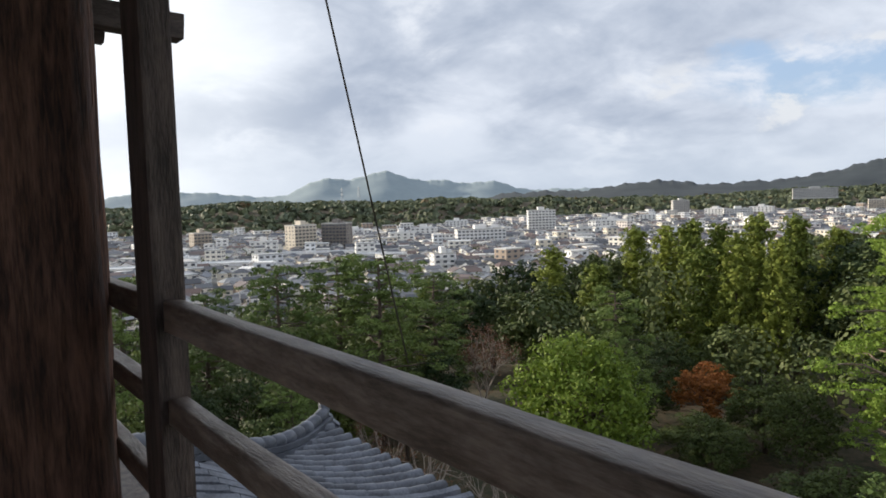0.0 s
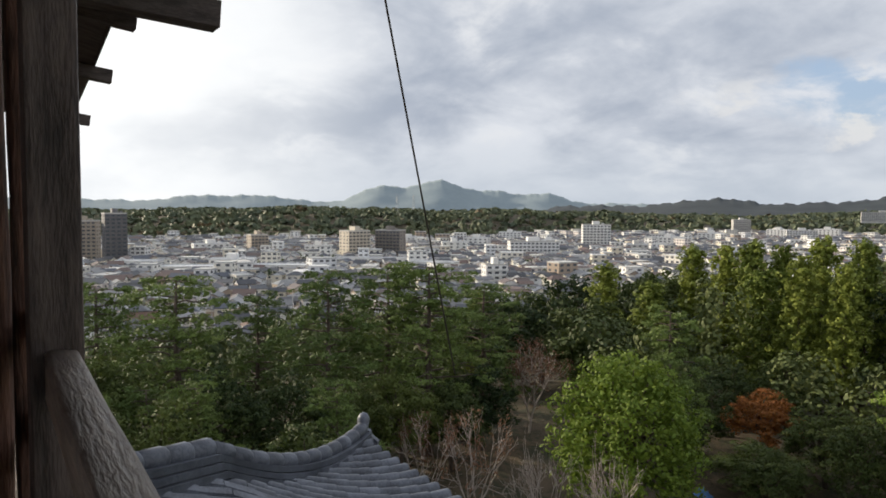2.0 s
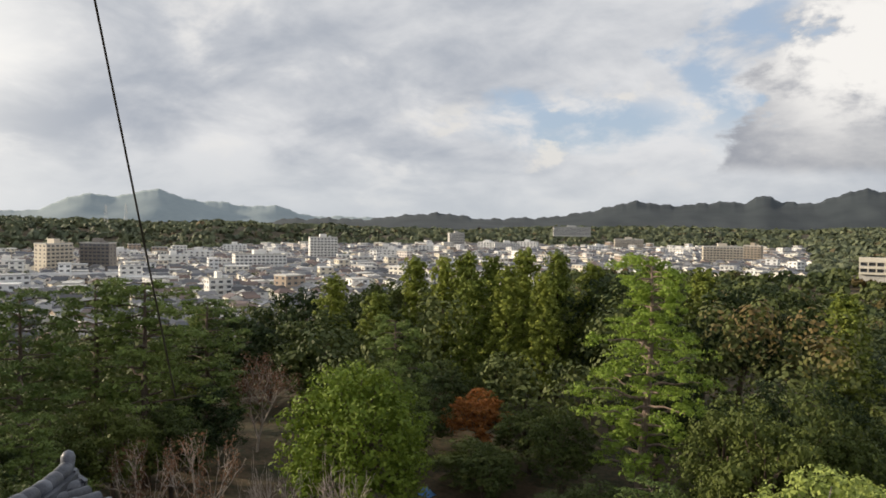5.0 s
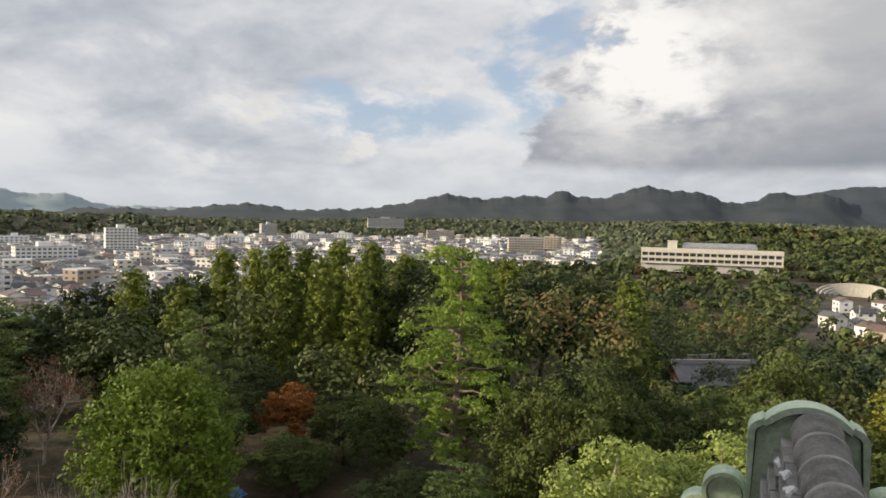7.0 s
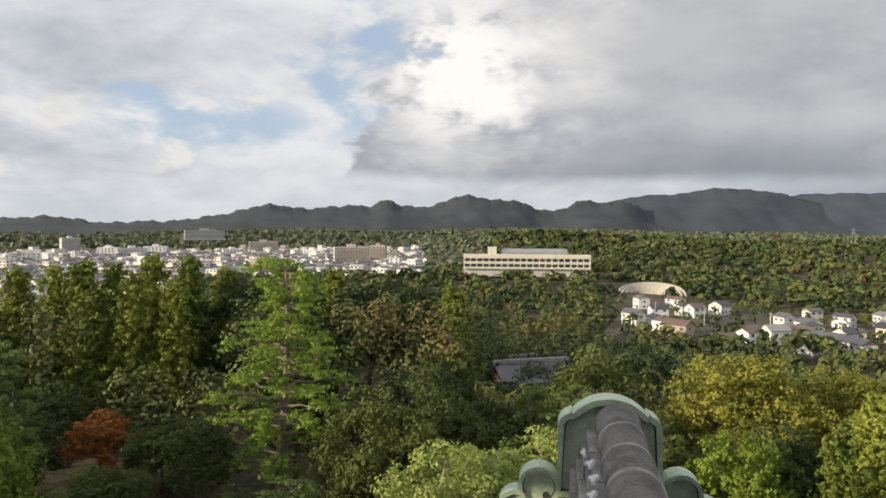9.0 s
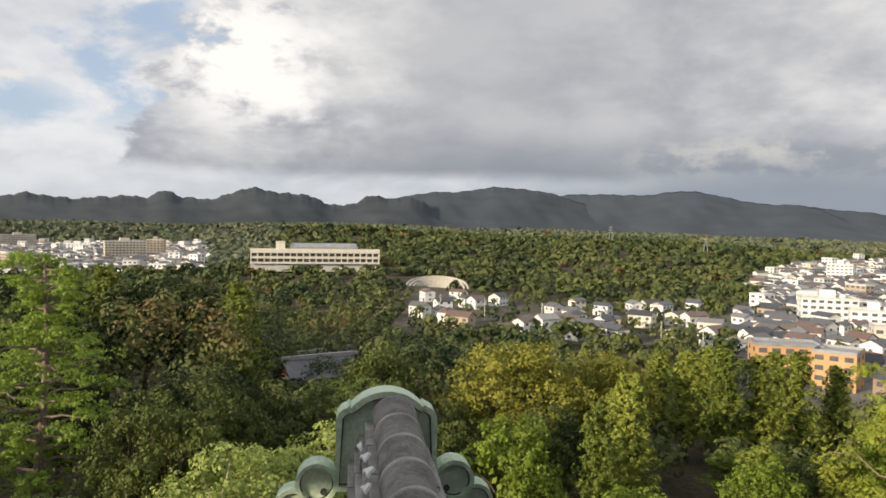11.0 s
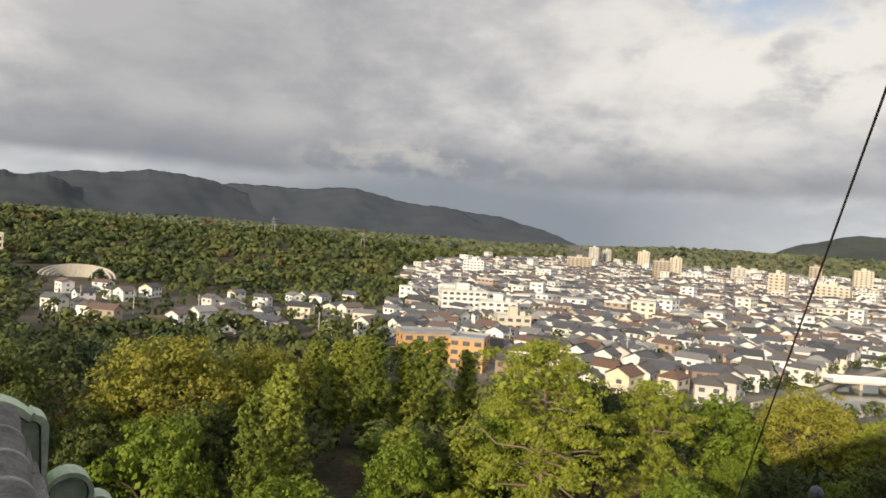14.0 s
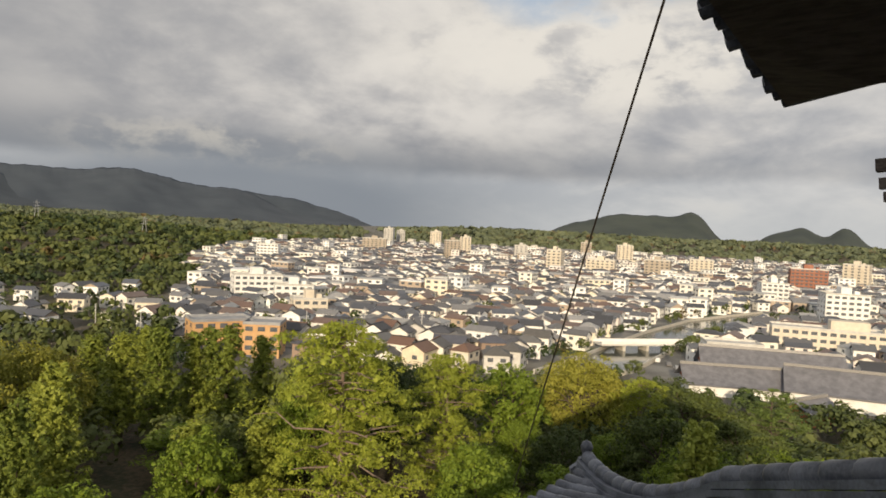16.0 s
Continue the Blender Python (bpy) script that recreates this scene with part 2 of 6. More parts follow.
M_PINE_BRIGHT = foliage("sun_lightened_needles", (0.172, 0.218, 0.028), (0.380, 0.414, 0.057), sheer=0.16, vary=0.15)
M_BROAD = foliage("broad_leaves", (0.018, 0.036, 0.012), (0.112, 0.140, 0.032), sheer=0.12)
M_BRIGHT = foliage("bright_leaves", (0.081, 0.138, 0.016), (0.230, 0.299, 0.037), sheer=0.2, vary=0.1)
M_OLIVE = foliage("olive_leaves", (0.138, 0.152, 0.022), (0.362, 0.344, 0.060), sheer=0.16, vary=0.15)
M_PALE = foliage("pale_leaves", (0.204, 0.264, 0.060), (0.420, 0.492, 0.144), sheer=0.2, vary=0.1)
M_CEDAR = foliage("cedar_sprays", (0.090, 0.130, 0.022), (0.294, 0.330, 0.055), sheer=0.10, vary=0.3)
M_AUTUMN = foliage("turning_leaves", (0.126, 0.045, 0.018), (0.468, 0.194, 0.050), sheer=0.25, vary=0.0)
M_BROWN = foliage("withered_leaves", (0.12, 0.060, 0.036), (0.27, 0.155, 0.095), sheer=0.3)
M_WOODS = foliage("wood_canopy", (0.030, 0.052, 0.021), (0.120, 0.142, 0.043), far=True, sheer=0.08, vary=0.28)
# far belt: distance haze is put into the leaves as paler, greyer greens
M_BELT_HAZE = foliage("hazed_belt_canopy", (0.092, 0.116, 0.078), (0.150, 0.172, 0.094), far=True, sheer=0.05, vary=0.25)
M_WALLS = palette("house_walls", [(0.84, 0.84, 0.83), (0.80, 0.80, 0.78), (0.74, 0.72, 0.67), (0.85, 0.85, 0.85), (0.76, 0.70, 0.67), (0.74, 0.68, 0.56),
                                  (0.82, 0.82, 0.80), (0.42, 0.34, 0.27), (0.76, 0.78, 0.80), (0.82, 0.79, 0.71)])
M_ROOFS = palette("house_roofs", [(0.065, 0.067, 0.078), (0.11, 0.115, 0.125), (0.08, 0.085, 0.10), (0.055, 0.056, 0.062), (0.20, 0.20, 0.205), (0.15, 0.11, 0.095),
                                  (0.10, 0.11, 0.135), (0.30, 0.30, 0.30), (0.12, 0.12, 0.125), (0.16, 0.105, 0.085)], 0.42)
M_FLATS = palette("flat_roofs", [(0.52, 0.52, 0.51), (0.62, 0.61, 0.58), (0.40, 0.41, 0.42), (0.74, 0.74, 0.74)], 0.7)
M_WALLS_ONE = palette("house_walls_near", [(0.80, 0.79, 0.76), (0.74, 0.72, 0.67), (0.64, 0.60, 0.52), (0.82, 0.82, 0.82), (0.58, 0.57, 0.55), (0.72, 0.63, 0.48),
                                           (0.80, 0.78, 0.72), (0.30, 0.22, 0.17), (0.79, 0.75, 0.66)], by="object")
M_ROOFS_ONE = palette("house_roofs_near", [(0.055, 0.056, 0.064), (0.10, 0.10, 0.11), (0.075, 0.076, 0.09), (0.045, 0.045, 0.05), (0.14, 0.14, 0.14), (0.16, 0.095, 0.07),
                                           (0.09, 0.095, 0.12), (0.11, 0.105, 0.10)], 0.6, by="object")
M_GLASS = surface("dark_window_glass", (0.08, 0.09, 0.105), (0.14, 0.15, 0.17), 0.2, 0.6, 0.0)
M_CONCRETE = surface("pale_concrete", (0.46, 0.45, 0.43), (0.62, 0.61, 0.58), 0.85, 0.4, 0.15, fine=10)
M_WHITE = surface("white_render", (0.70, 0.70, 0.69), (0.84, 0.84, 0.83), 0.8, 0.3, 0.1, fine=10)
M_CREAM = surface("cream_painted_concrete", (0.66, 0.62, 0.53), (0.80, 0.76, 0.66), 0.8, 0.3, 0.1, fine=10)
M_BEIGE = surface("beige_render", (0.58, 0.52, 0.43), (0.70, 0.64, 0.54), 0.8, 0.3, 0.1, fine=10)
M_TAN = surface("tan_tile_cladding", (0.36, 0.31, 0.25), (0.48, 0.42, 0.35), 0.75, 0.3, 0.1, fine=10)
M_BROWNGREY = surface("brown_grey_cladding", (0.20, 0.18, 0.165), (0.30, 0.275, 0.25), 0.75, 0.3, 0.1, fine=10)
M_DARKB = surface("dark_grey_cladding", (0.12, 0.12, 0.125), (0.19, 0.19, 0.20), 0.6, 0.3, 0.1, fine=10)
M_ORANGE = surface("orange_tile_cladding", (0.48, 0.28, 0.13), (0.60, 0.37, 0.18), 0.7, 0.4, 0.1, fine=10)
M_BRICK = surface("red_brown_cladding", (0.28, 0.11, 0.07), (0.38, 0.17, 0.11), 0.75, 0.3, 0.1, fine=10)
M_PALE_ROOF = surface("pale_sheet_roof", (0.62, 0.63, 0.64), (0.78, 0.79, 0.80), 0.45, 0.3, 0.1, fine=10)
M_GREYROOF = surface("grey_sheet_roof", (0.24, 0.25, 0.27), (0.36, 0.37, 0.39), 0.5, 0.3, 0.1, fine=10)
M_TEMPLE = surface("temple_roof_tile", (0.12, 0.12, 0.135), (0.21, 0.21, 0.23), 0.5, 0.5, 0.3, fine=20)
M_VERMIL = surface("vermilion_timber", (0.33, 0.10, 0.05), (0.46, 0.16, 0.08), 0.7, 0.8, 0.1)
M_WATER = surface("moat_water", (0.05, 0.06, 0.05), (0.09, 0.10, 0.085), 0.08, 0.12, 0.05)
M_ROAD = surface("asphalt", (0.10, 0.10, 0.10), (0.17, 0.17, 0.165), 0.9, 0.3, 0.1)
M_STEEL = surface("galvanised_steel", (0.35, 0.36, 0.37), (0.5, 0.51, 0.52), 0.5, 1.0, 0.0, metal=0.6)
M_STONE = surface("grave_stone", (0.40, 0.38, 0.34), (0.60, 0.57, 0.50), 0.8, 0.8, 0.2)
M_TARP = surface("blue_tarpaulin", (0.06, 0.17, 0.42), (0.12, 0.28, 0.58), 0.5, 1.0, 0.3)

# ---- building blocks ----
EYE_Z = 45.0
TURN = -3.0                              # bearings below are counted from a line 3 degrees off the facade's normal


def spot(h, r):
    """The place r metres out at bearing h (degrees, positive to the left)."""
    v = heading_vec(h + TURN) * r
    return v.x - 1.1, v.y


class Shell:
    """Vertices and faces with material slots, gathered for one mesh."""

    def __init__(self):
        self.v, self.f, self.m = [], [], []

    def add(self, pts, faces, slot=0, place=None):
        k = len(self.v)
        self.v += [place @ Vector(p) for p in pts] if place is not None else [Vector(p) for p in pts]
        self.f += [tuple(k + i for i in f) for f in faces]
        self.m += [slot] * len(faces)

    def box(self, x0, y0, z0, x1, y1, z1, slot=0, place=None, bottom=True):
        p = [(x0, y0, z0), (x1, y0, z0), (x1, y1, z0), (x0, y1, z0), (x0, y0, z1), (x1, y0, z1), (x1, y1, z1), (x0, y1, z1)]
        f = [(4, 5, 6, 7), (0, 1, 5, 4), (1, 2, 6, 5), (2, 3, 7, 6), (3, 0, 4, 7)]
        self.add(p, f + ([(3, 2, 1, 0)] if bottom else []), slot, place)

    def tube(self, pts, radii, sides=8, slot=0, caps=True):
        rings, k = [], len(self.v)
        pts = [Vector(p) for p in pts]
        for i, p in enumerate(pts):
            t = (pts[min(i + 1, len(pts) - 1)] - pts[max(i - 1, 0)]).normalized()
            u = t.cross(Vector((0.31, 0.17, 0.93)) if abs(t.z) < 0.9 else Vector((1, 0, 0))).normalized()
            w = t.cross(u)
            rings.append([p + (u * math.cos(a) + w * math.sin(a)) * radii[i] for a in [2 * math.pi * j / sides for j in range(sides)]])
        for r in rings:
            self.v += r
        for i in range(len(rings) - 1):
            for j in range(sides):
                a, b = k + i * sides + j, k + i * sides + (j + 1) % sides
                self.f.append((a, b, b + sides, a + sides)), self.m.append(slot)
        if caps:
            self.f.append(tuple(k + j for j in reversed(range(sides)))), self.m.append(slot)
            self.f.append(tuple(k + (len(rings) - 1) * sides + j for j in range(sides))), self.m.append(slot)

    def mesh(self, name, mats, smooth=False, bevel=0.0):
        me = bpy.data.meshes.new(name)
        me.from_pydata([tuple(p) for p in self.v], [], self.f)
        for m in mats if isinstance(mats, (list, tuple)) else [mats]:
            me.materials.append(m)
        me.polygons.foreach_set("material_index", self.m)
        if bevel:
            bm = bmesh.new()
            bm.from_mesh(me)
            bmesh.ops.bevel(bm, geom=bm.edges[:], offset=bevel, segments=2, affect="EDGES", profile=0.6)
            bm.to_mesh(me)
            bm.free()
        if smooth:
            me.polygons.foreach_set("use_smooth", [True] * len(me.polygons))
        me.update()
        return me


def part(name, shell, mats, parent=None, label="", smooth=False, bevel=0.0, place=None):
    me = shell if isinstance(shell, bpy.types.Mesh) else shell.mesh(name, mats, smooth, bevel)
    ob = new(name, me)
    if parent is not None:
        ob.parent = parent
    if place is not None:
        ob.matrix_basis = place
    return tagged(ob, label)


def thing(name, place, label, category, group="", kind=""):
    ob = new(name)
    ob.empty_display_size = 0.3
    ob.matrix_basis = place
    return tagged(ob, label, category, group, kind)


def quads(name, verts, mats, slots=None, smooth=False):
    """A mesh of loose quads from an array (n, 4, 3)."""
    n = len(verts)
    me = bpy.data.meshes.new(name)
    me.vertices.add(n * 4), me.loops.add(n * 4), me.polygons.add(n)
    me.vertices.foreach_set("co", np.asarray(verts, np.float32).ravel())
    me.loops.foreach_set("vertex_index", np.arange(n * 4, dtype=np.int32))
    me.polygons.foreach_set("loop_start", np.arange(0, n * 4, 4, dtype=np.int32))
    for m in mats:
        me.materials.append(m)
    if slots is not None:
        me.polygons.foreach_set("material_index", np.asarray(slots, np.int32))
    me.update(calc_edges=True)
    me.validate()
    return me


def smooth_step(x, a, b):
    t = np.clip((np.asarray(x, float) - a) / (b - a), 0, 1)
    return t * t * (3 - 2 * t)


def bump_sum(x, bumps):
    return sum(a * np.exp(-((np.asarray(x, float) - c) / w) ** 2) for c, a, w in bumps)


# ---- ground: castle hill, town plain, wooded hills ----
def polar(x, y):
    x = np.asarray(x, float) + 1.1
    y = np.asarray(y, float)
    return np.degrees(np.arctan2(-x, y)) - TURN, np.hypot(x, y)


def ripple(x, y, s):
    return np.sin(x / s + 1.3 * np.sin(y / (1.7 * s))) * np.cos(y / (1.2 * s) + 0.9 * np.sin(x / (1.4 * s)))


def wooded(h, r):
    """How far the wooded low hills rule at bearing h and distance r (0 town, 1 wood)."""
    mid = smooth_step(h, 15, 11) * smooth_step(h, -29 - 14 * smooth_step(r, 650, 1500), -25 - 12 * smooth_step(r, 650, 1500))
    hamlet = smooth_step(h, 1, -2) * smooth_step(r, 270, 310) * smooth_step(r, 515 - 50 * smooth_step(h, -6, -10), 470 - 50 * smooth_step(h, -6, -10)) * smooth_step(h, -27, -24) ** 0
    grove = bump_sum(h, [(-22.5, 1, 6)]) * smooth_step(r, 400, 440) * smooth_step(r, 640, 580)
    brink = 1400 - 300 * smooth_step(h, 50, 60)
    left = smooth_step(h, 36, 44) * smooth_step(r, brink - 120, brink + 20)
    gap = smooth_step(h, 8, 14) * smooth_step(h, 46, 40) * smooth_step(r + 160 * np.sin(h * 0.9), 1450, 1700)
    left = np.maximum(left, gap)
    left = np.maximum(left, smooth_step(h, 9, 13) * smooth_step(h, 34, 30) * smooth_step(r, 670, 610))
    right = smooth_step(h, -36, -52) * smooth_step(r, 1450, 1600)
    return np.clip(np.maximum.reduce([mid * (1 - hamlet), grove, left, right]), 0, 1)


def ground_z(x, y):
    h, r = polar(x, y)
    reach = 150 + bump_sum(h, [(35, 110, 28), (0, 60, 25), (70, 20, 15)])
    hill = 20 * (1 - smooth_step(r, 78, reach))
    low = 27 * smooth_step(r, 620, 1350) * smooth_step(h, 15, 6) * smooth_step(h, -50, -10)
    low = low + 9 * bump_sum(h, [(4, 1, 9)]) * smooth_step(r, 450, 620)
    low = low + 30 * smooth_step(r, 1400 - 330 * smooth_step(h, 50, 60), 1720 - 300 * smooth_step(h, 50, 60)) * (smooth_step(h, 30, 50) * (0.74 + 0.09 * np.sin(h * 0.8) + 0.05 * np.sin(h * 2.1) + bump_sum(h, [(72, 0.35, 8), (58, 0.15, 6)])))
    low = low + 26 * smooth_step(r, 1500, 2300) * smooth_step(h, -36, -50)
    low = low + 30 * smooth_step(r, 1500, 2600) * smooth_step(h, 40, 30) * smooth_step(h, 5, 14)
    uneven = 0.5 * ripple(x, y, 17) * smooth_step(r, 30, 60) * (1 - smooth_step(r, 150, 260)) + 4.5 * ripple(x, y, 130) * smooth_step(r, 600, 900) * wooded(h, r)
    return hill + low + uneven


def ground_at(x, y):
    return float(ground_z(np.array([x]), np.array([y]))[0])


def build_ground():
    hs = np.radians(np.arange(0, 360, 1.25))
    rs = np.concatenate([[0.0], np.linspace(6, 240, 60), np.geomspace(250, 4900, 70)])
    H, R = np.meshgrid(hs, rs)
    X, Y = -np.sin(H) * R - 1.1, np.cos(H) * R
    Z = ground_z(X, Y)
    n = len(hs)
    v = np.stack([X, Y, Z], -1).reshape(-1, 3)
    f = [(i * n + j, i * n + (j + 1) % n, (i + 1) * n + (j + 1) % n, (i + 1) * n + j) for i in range(len(rs) - 1) for j in range(n)]
    f = [q if q[0] >= n else (j, q[2], q[3]) for j, q in zip(list(range(n)) * (len(rs) - 1), f)]
    me = bpy.data.meshes.new("ground")
    me.from_pydata(v.tolist(), [], f)
    hh, rr = polar(v[:, 0], v[:, 1])
    town = (1 - wooded(hh, rr)) * smooth_step(rr, 180, 260) * (1 - 0.8 * smooth_step(hh, -29, -25) * smooth_step(hh, 5, 1))
    att = me.attributes.new("built_up", "FLOAT", "POINT")
    att.data.foreach_set("value", town.astype(np.float32))
    me.polygons.foreach_set("use_smooth", [True] * len(me.polygons))
    m = bpy.data.materials.new("earth_and_streets")
    m.use_nodes = True
    n_ = Nodes(m.node_tree)
    pos = n_.node("ShaderNodeNewGeometry").outputs["Position"]
    a = n_.noise(pos, 0.12, 6.0, 0.6)
    b = n_.noise(pos, 1.6, 6.0, 0.65)
    t = n_.calc("ADD", n_.calc("MULTIPLY", a, 0.5), n_.calc("MULTIPLY", b, 0.5))
    earth = n_.mix(n_.step(t, 0.40, 0.60), (0.030, 0.034, 0.014), (0.105, 0.074, 0.044))
    street = n_.mix(n_.step(n_.noise(pos, 0.05, 4.0), 0.4, 0.6), (0.13, 0.13, 0.125), (0.24, 0.235, 0.22))
    green = n_.mix(n_.step(n_.noise(pos, 0.02, 5.0), 0.56, 0.62), street, (0.06, 0.085, 0.028))
    at = n_.node("ShaderNodeAttribute")
    at.attribute_name = "built_up"
    p = n_.node("ShaderNodeBsdfPrincipled")
    n_.put(p.inputs["Base Color"], n_.mix(at.outputs["Fac"], earth, green))
    p.inputs["Roughness"].default_value = 0.95
    bp = n_.node("ShaderNodeBump")
    bp.inputs["Distance"].default_value = 0.15
    n_.put(bp.inputs["Height"], b), n_.put(p.inputs["Normal"], bp.outputs[0])
    n_.put(n_.node("ShaderNodeOutputMaterial").inputs[0], p.outputs[0])
    me.materials.append(m)
    tagged(new("ground", me), "brown earth, paving and scrub of the hill and plain", "ground", kind="structure")


build_ground()


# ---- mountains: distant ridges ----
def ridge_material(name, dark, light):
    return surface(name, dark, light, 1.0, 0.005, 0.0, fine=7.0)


def ridge(name, label, h0, h1, dist, bumps, base, mat, depth=700, rough=1.0, seed=0):
    """A range of hills between two bearings; its crest rises as a sum of bumps, in degrees above the eye's level."""
    hs = np.arange(h0, h1, 0.12)
    crest = base + bump_sum(hs, bumps)
    ruffle = rough * (0.10 * np.sin(hs * 2.1 + seed) * np.sin(hs * 0.77 + 2 * seed) + 0.06 * np.sin(hs * 5.3 + 3 * seed) + 0.03 * np.sin(hs * 12.7 + seed))
    ends = smooth_step(hs, h0, h0 + 4) * smooth_step(hs, h1, h1 - 4)
    crest = -1.2 + (crest + 1.2) * ends
    ruffle = ruffle * ends
    rows, v = 16, []
    for i in range(rows + 1):
        u = i / rows
        r = dist - depth * (1 - u)
        fold = 0.5 + 0.5 * np.sin(hs * 0.55 + seed + 2 * u) * np.sin(hs * 0.31 + 1.7 * seed)
        spur = np.sin(hs * 1.3 + 9 * u + seed) * np.sin(hs * 0.7 - 6 * u + 2 * seed) + 0.5 * np.sin(hs * 3.1 - 14 * u + seed)
        lift = u ** (0.8 + 0.35 * fold) - 0.022 * spur * np.sin(math.pi * u) ** 2
        top = EYE_Z + np.tan(np.radians(crest + ruffle * u ** 6)) * dist
        z = -5 + (top + 5) * lift
        for h, zz in zip(hs, z):
            x, y = spot(h, r)
            v.append((x, y, zz))
    n = len(hs)
    for h in hs:
        x, y = spot(h, dist + 60)
        v.append((x, y, -5))
    f = [(i * n + j, (i + 1) * n + j, (i + 1) * n + j + 1, i * n + j + 1) for i in range(rows + 1) for j in range(n - 1)]
    me = bpy.data.meshes.new(name)
    me.from_pydata(v, [], f)
    me.polygons.foreach_set("use_smooth", [True] * len(f))
    me.materials.append(mat)
    tagged(new(name, me), label, "mountain", kind="structure")


# western range: pale blue haze of distance is put into its base colour
M_HAZE_A = ridge_material("far_range_haze_blue", (0.255, 0.315, 0.345), (0.30, 0.36, 0.385))
# nearer ranges: a blue-grey haze tint mixed into dark wood colours, C and E most
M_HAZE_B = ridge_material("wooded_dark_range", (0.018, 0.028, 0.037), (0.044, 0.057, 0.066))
M_HAZE_C = ridge_material("hazed_grey_range", (0.025, 0.036, 0.051), (0.047, 0.062, 0.079))
M_HAZE_E = ridge_material("hazed_blue_range", (0.034, 0.047, 0.066), (0.056, 0.072, 0.092))
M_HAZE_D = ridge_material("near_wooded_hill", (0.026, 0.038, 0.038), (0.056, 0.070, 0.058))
ridge("backdrop_range_west", "distant mountain range with a broad central peak, coloured pale blue for haze", 38, 112, 4700,
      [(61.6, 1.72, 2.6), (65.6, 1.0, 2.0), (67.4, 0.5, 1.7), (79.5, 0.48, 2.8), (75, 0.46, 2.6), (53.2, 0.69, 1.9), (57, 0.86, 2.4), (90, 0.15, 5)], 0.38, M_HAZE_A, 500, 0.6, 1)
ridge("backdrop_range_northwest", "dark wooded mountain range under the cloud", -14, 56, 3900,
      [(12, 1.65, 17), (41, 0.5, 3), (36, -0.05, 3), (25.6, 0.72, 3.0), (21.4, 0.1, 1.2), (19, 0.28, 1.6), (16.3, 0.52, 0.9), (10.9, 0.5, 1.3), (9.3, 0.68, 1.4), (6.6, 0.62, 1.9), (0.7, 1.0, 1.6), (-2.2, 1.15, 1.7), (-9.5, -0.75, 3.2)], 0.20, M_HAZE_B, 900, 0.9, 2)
ridge("backdrop_range_north", "mountain range under dark cloud, coloured grey for haze", -26, 6, 4400,
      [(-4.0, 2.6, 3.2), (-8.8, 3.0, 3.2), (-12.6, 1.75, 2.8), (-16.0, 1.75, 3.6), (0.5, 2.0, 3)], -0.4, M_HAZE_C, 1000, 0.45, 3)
ridge("backdrop_range_rain", "long mountain range with rain behind, coloured grey blue for haze", -50, -6, 4700,
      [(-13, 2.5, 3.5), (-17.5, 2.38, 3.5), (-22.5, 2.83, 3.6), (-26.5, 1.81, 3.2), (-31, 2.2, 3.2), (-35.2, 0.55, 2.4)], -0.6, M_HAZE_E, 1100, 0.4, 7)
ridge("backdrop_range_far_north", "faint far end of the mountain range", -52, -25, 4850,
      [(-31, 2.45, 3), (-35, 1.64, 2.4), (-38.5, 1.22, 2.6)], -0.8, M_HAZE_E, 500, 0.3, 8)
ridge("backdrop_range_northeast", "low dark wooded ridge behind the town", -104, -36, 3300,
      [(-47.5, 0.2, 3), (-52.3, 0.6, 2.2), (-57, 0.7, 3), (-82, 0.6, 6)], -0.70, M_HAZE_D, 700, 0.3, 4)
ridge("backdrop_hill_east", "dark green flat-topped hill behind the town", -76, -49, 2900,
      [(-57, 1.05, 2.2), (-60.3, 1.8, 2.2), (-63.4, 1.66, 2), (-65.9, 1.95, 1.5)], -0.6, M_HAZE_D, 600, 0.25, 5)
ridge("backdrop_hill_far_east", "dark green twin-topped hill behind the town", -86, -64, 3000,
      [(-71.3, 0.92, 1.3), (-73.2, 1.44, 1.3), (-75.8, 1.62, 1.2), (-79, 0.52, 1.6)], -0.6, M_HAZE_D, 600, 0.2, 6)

# ---- trees ----
def leaf_quads(rng, centres, spread, per, size, up=0.7, narrow=0.55, out=None):
    """Loose leaves in flattened clumps: centres (n, 3), spread (n, 3); out: the way that each clump faces."""
    n = len(centres)
    c = np.repeat(centres, per, 0)
    s = np.repeat(spread, per, 0)
    off = rng.normal(size=(n * per, 3)) * 0.55
    p = c + off * s
    nrm = rng.normal(size=(n * per, 3)) * 0.42 + off * 1.1 + np.array([0, 0, up * 0.5])
    if out is not None:
        nrm = nrm + np.repeat(out, per, 0) * 0.9
    nrm /= np.linalg.norm(nrm, axis=1, keepdims=True)
    u = np.cross(nrm, rng.normal(size=(n * per, 3)))
    u /= np.linalg.norm(u, axis=1, keepdims=True)
    w = np.cross(nrm, u)
    k = size * rng.uniform(0.6, 1.35, (n * per, 1))
    return np.stack([p - u * k, p - w * k * narrow, p + u * k, p + w * k * narrow], 1)


def limb(rng, sh, a, b, ra, rb, sag=0.12):
    a, b = Vector(a), Vector(b)
    d = (b - a).length
    pts, rad = [], []
    for i in range(5):
        u = i / 4
        q = a.lerp(b, u) + Vector(rng.normal(size=3)) * d * 0.035 * math.sin(math.pi * u)
        q.z += d * sag * math.sin(math.pi * u)
        pts.append(q), rad.append(ra + (rb - ra) * u)
    sh.tube(pts, rad, 6, caps=False)


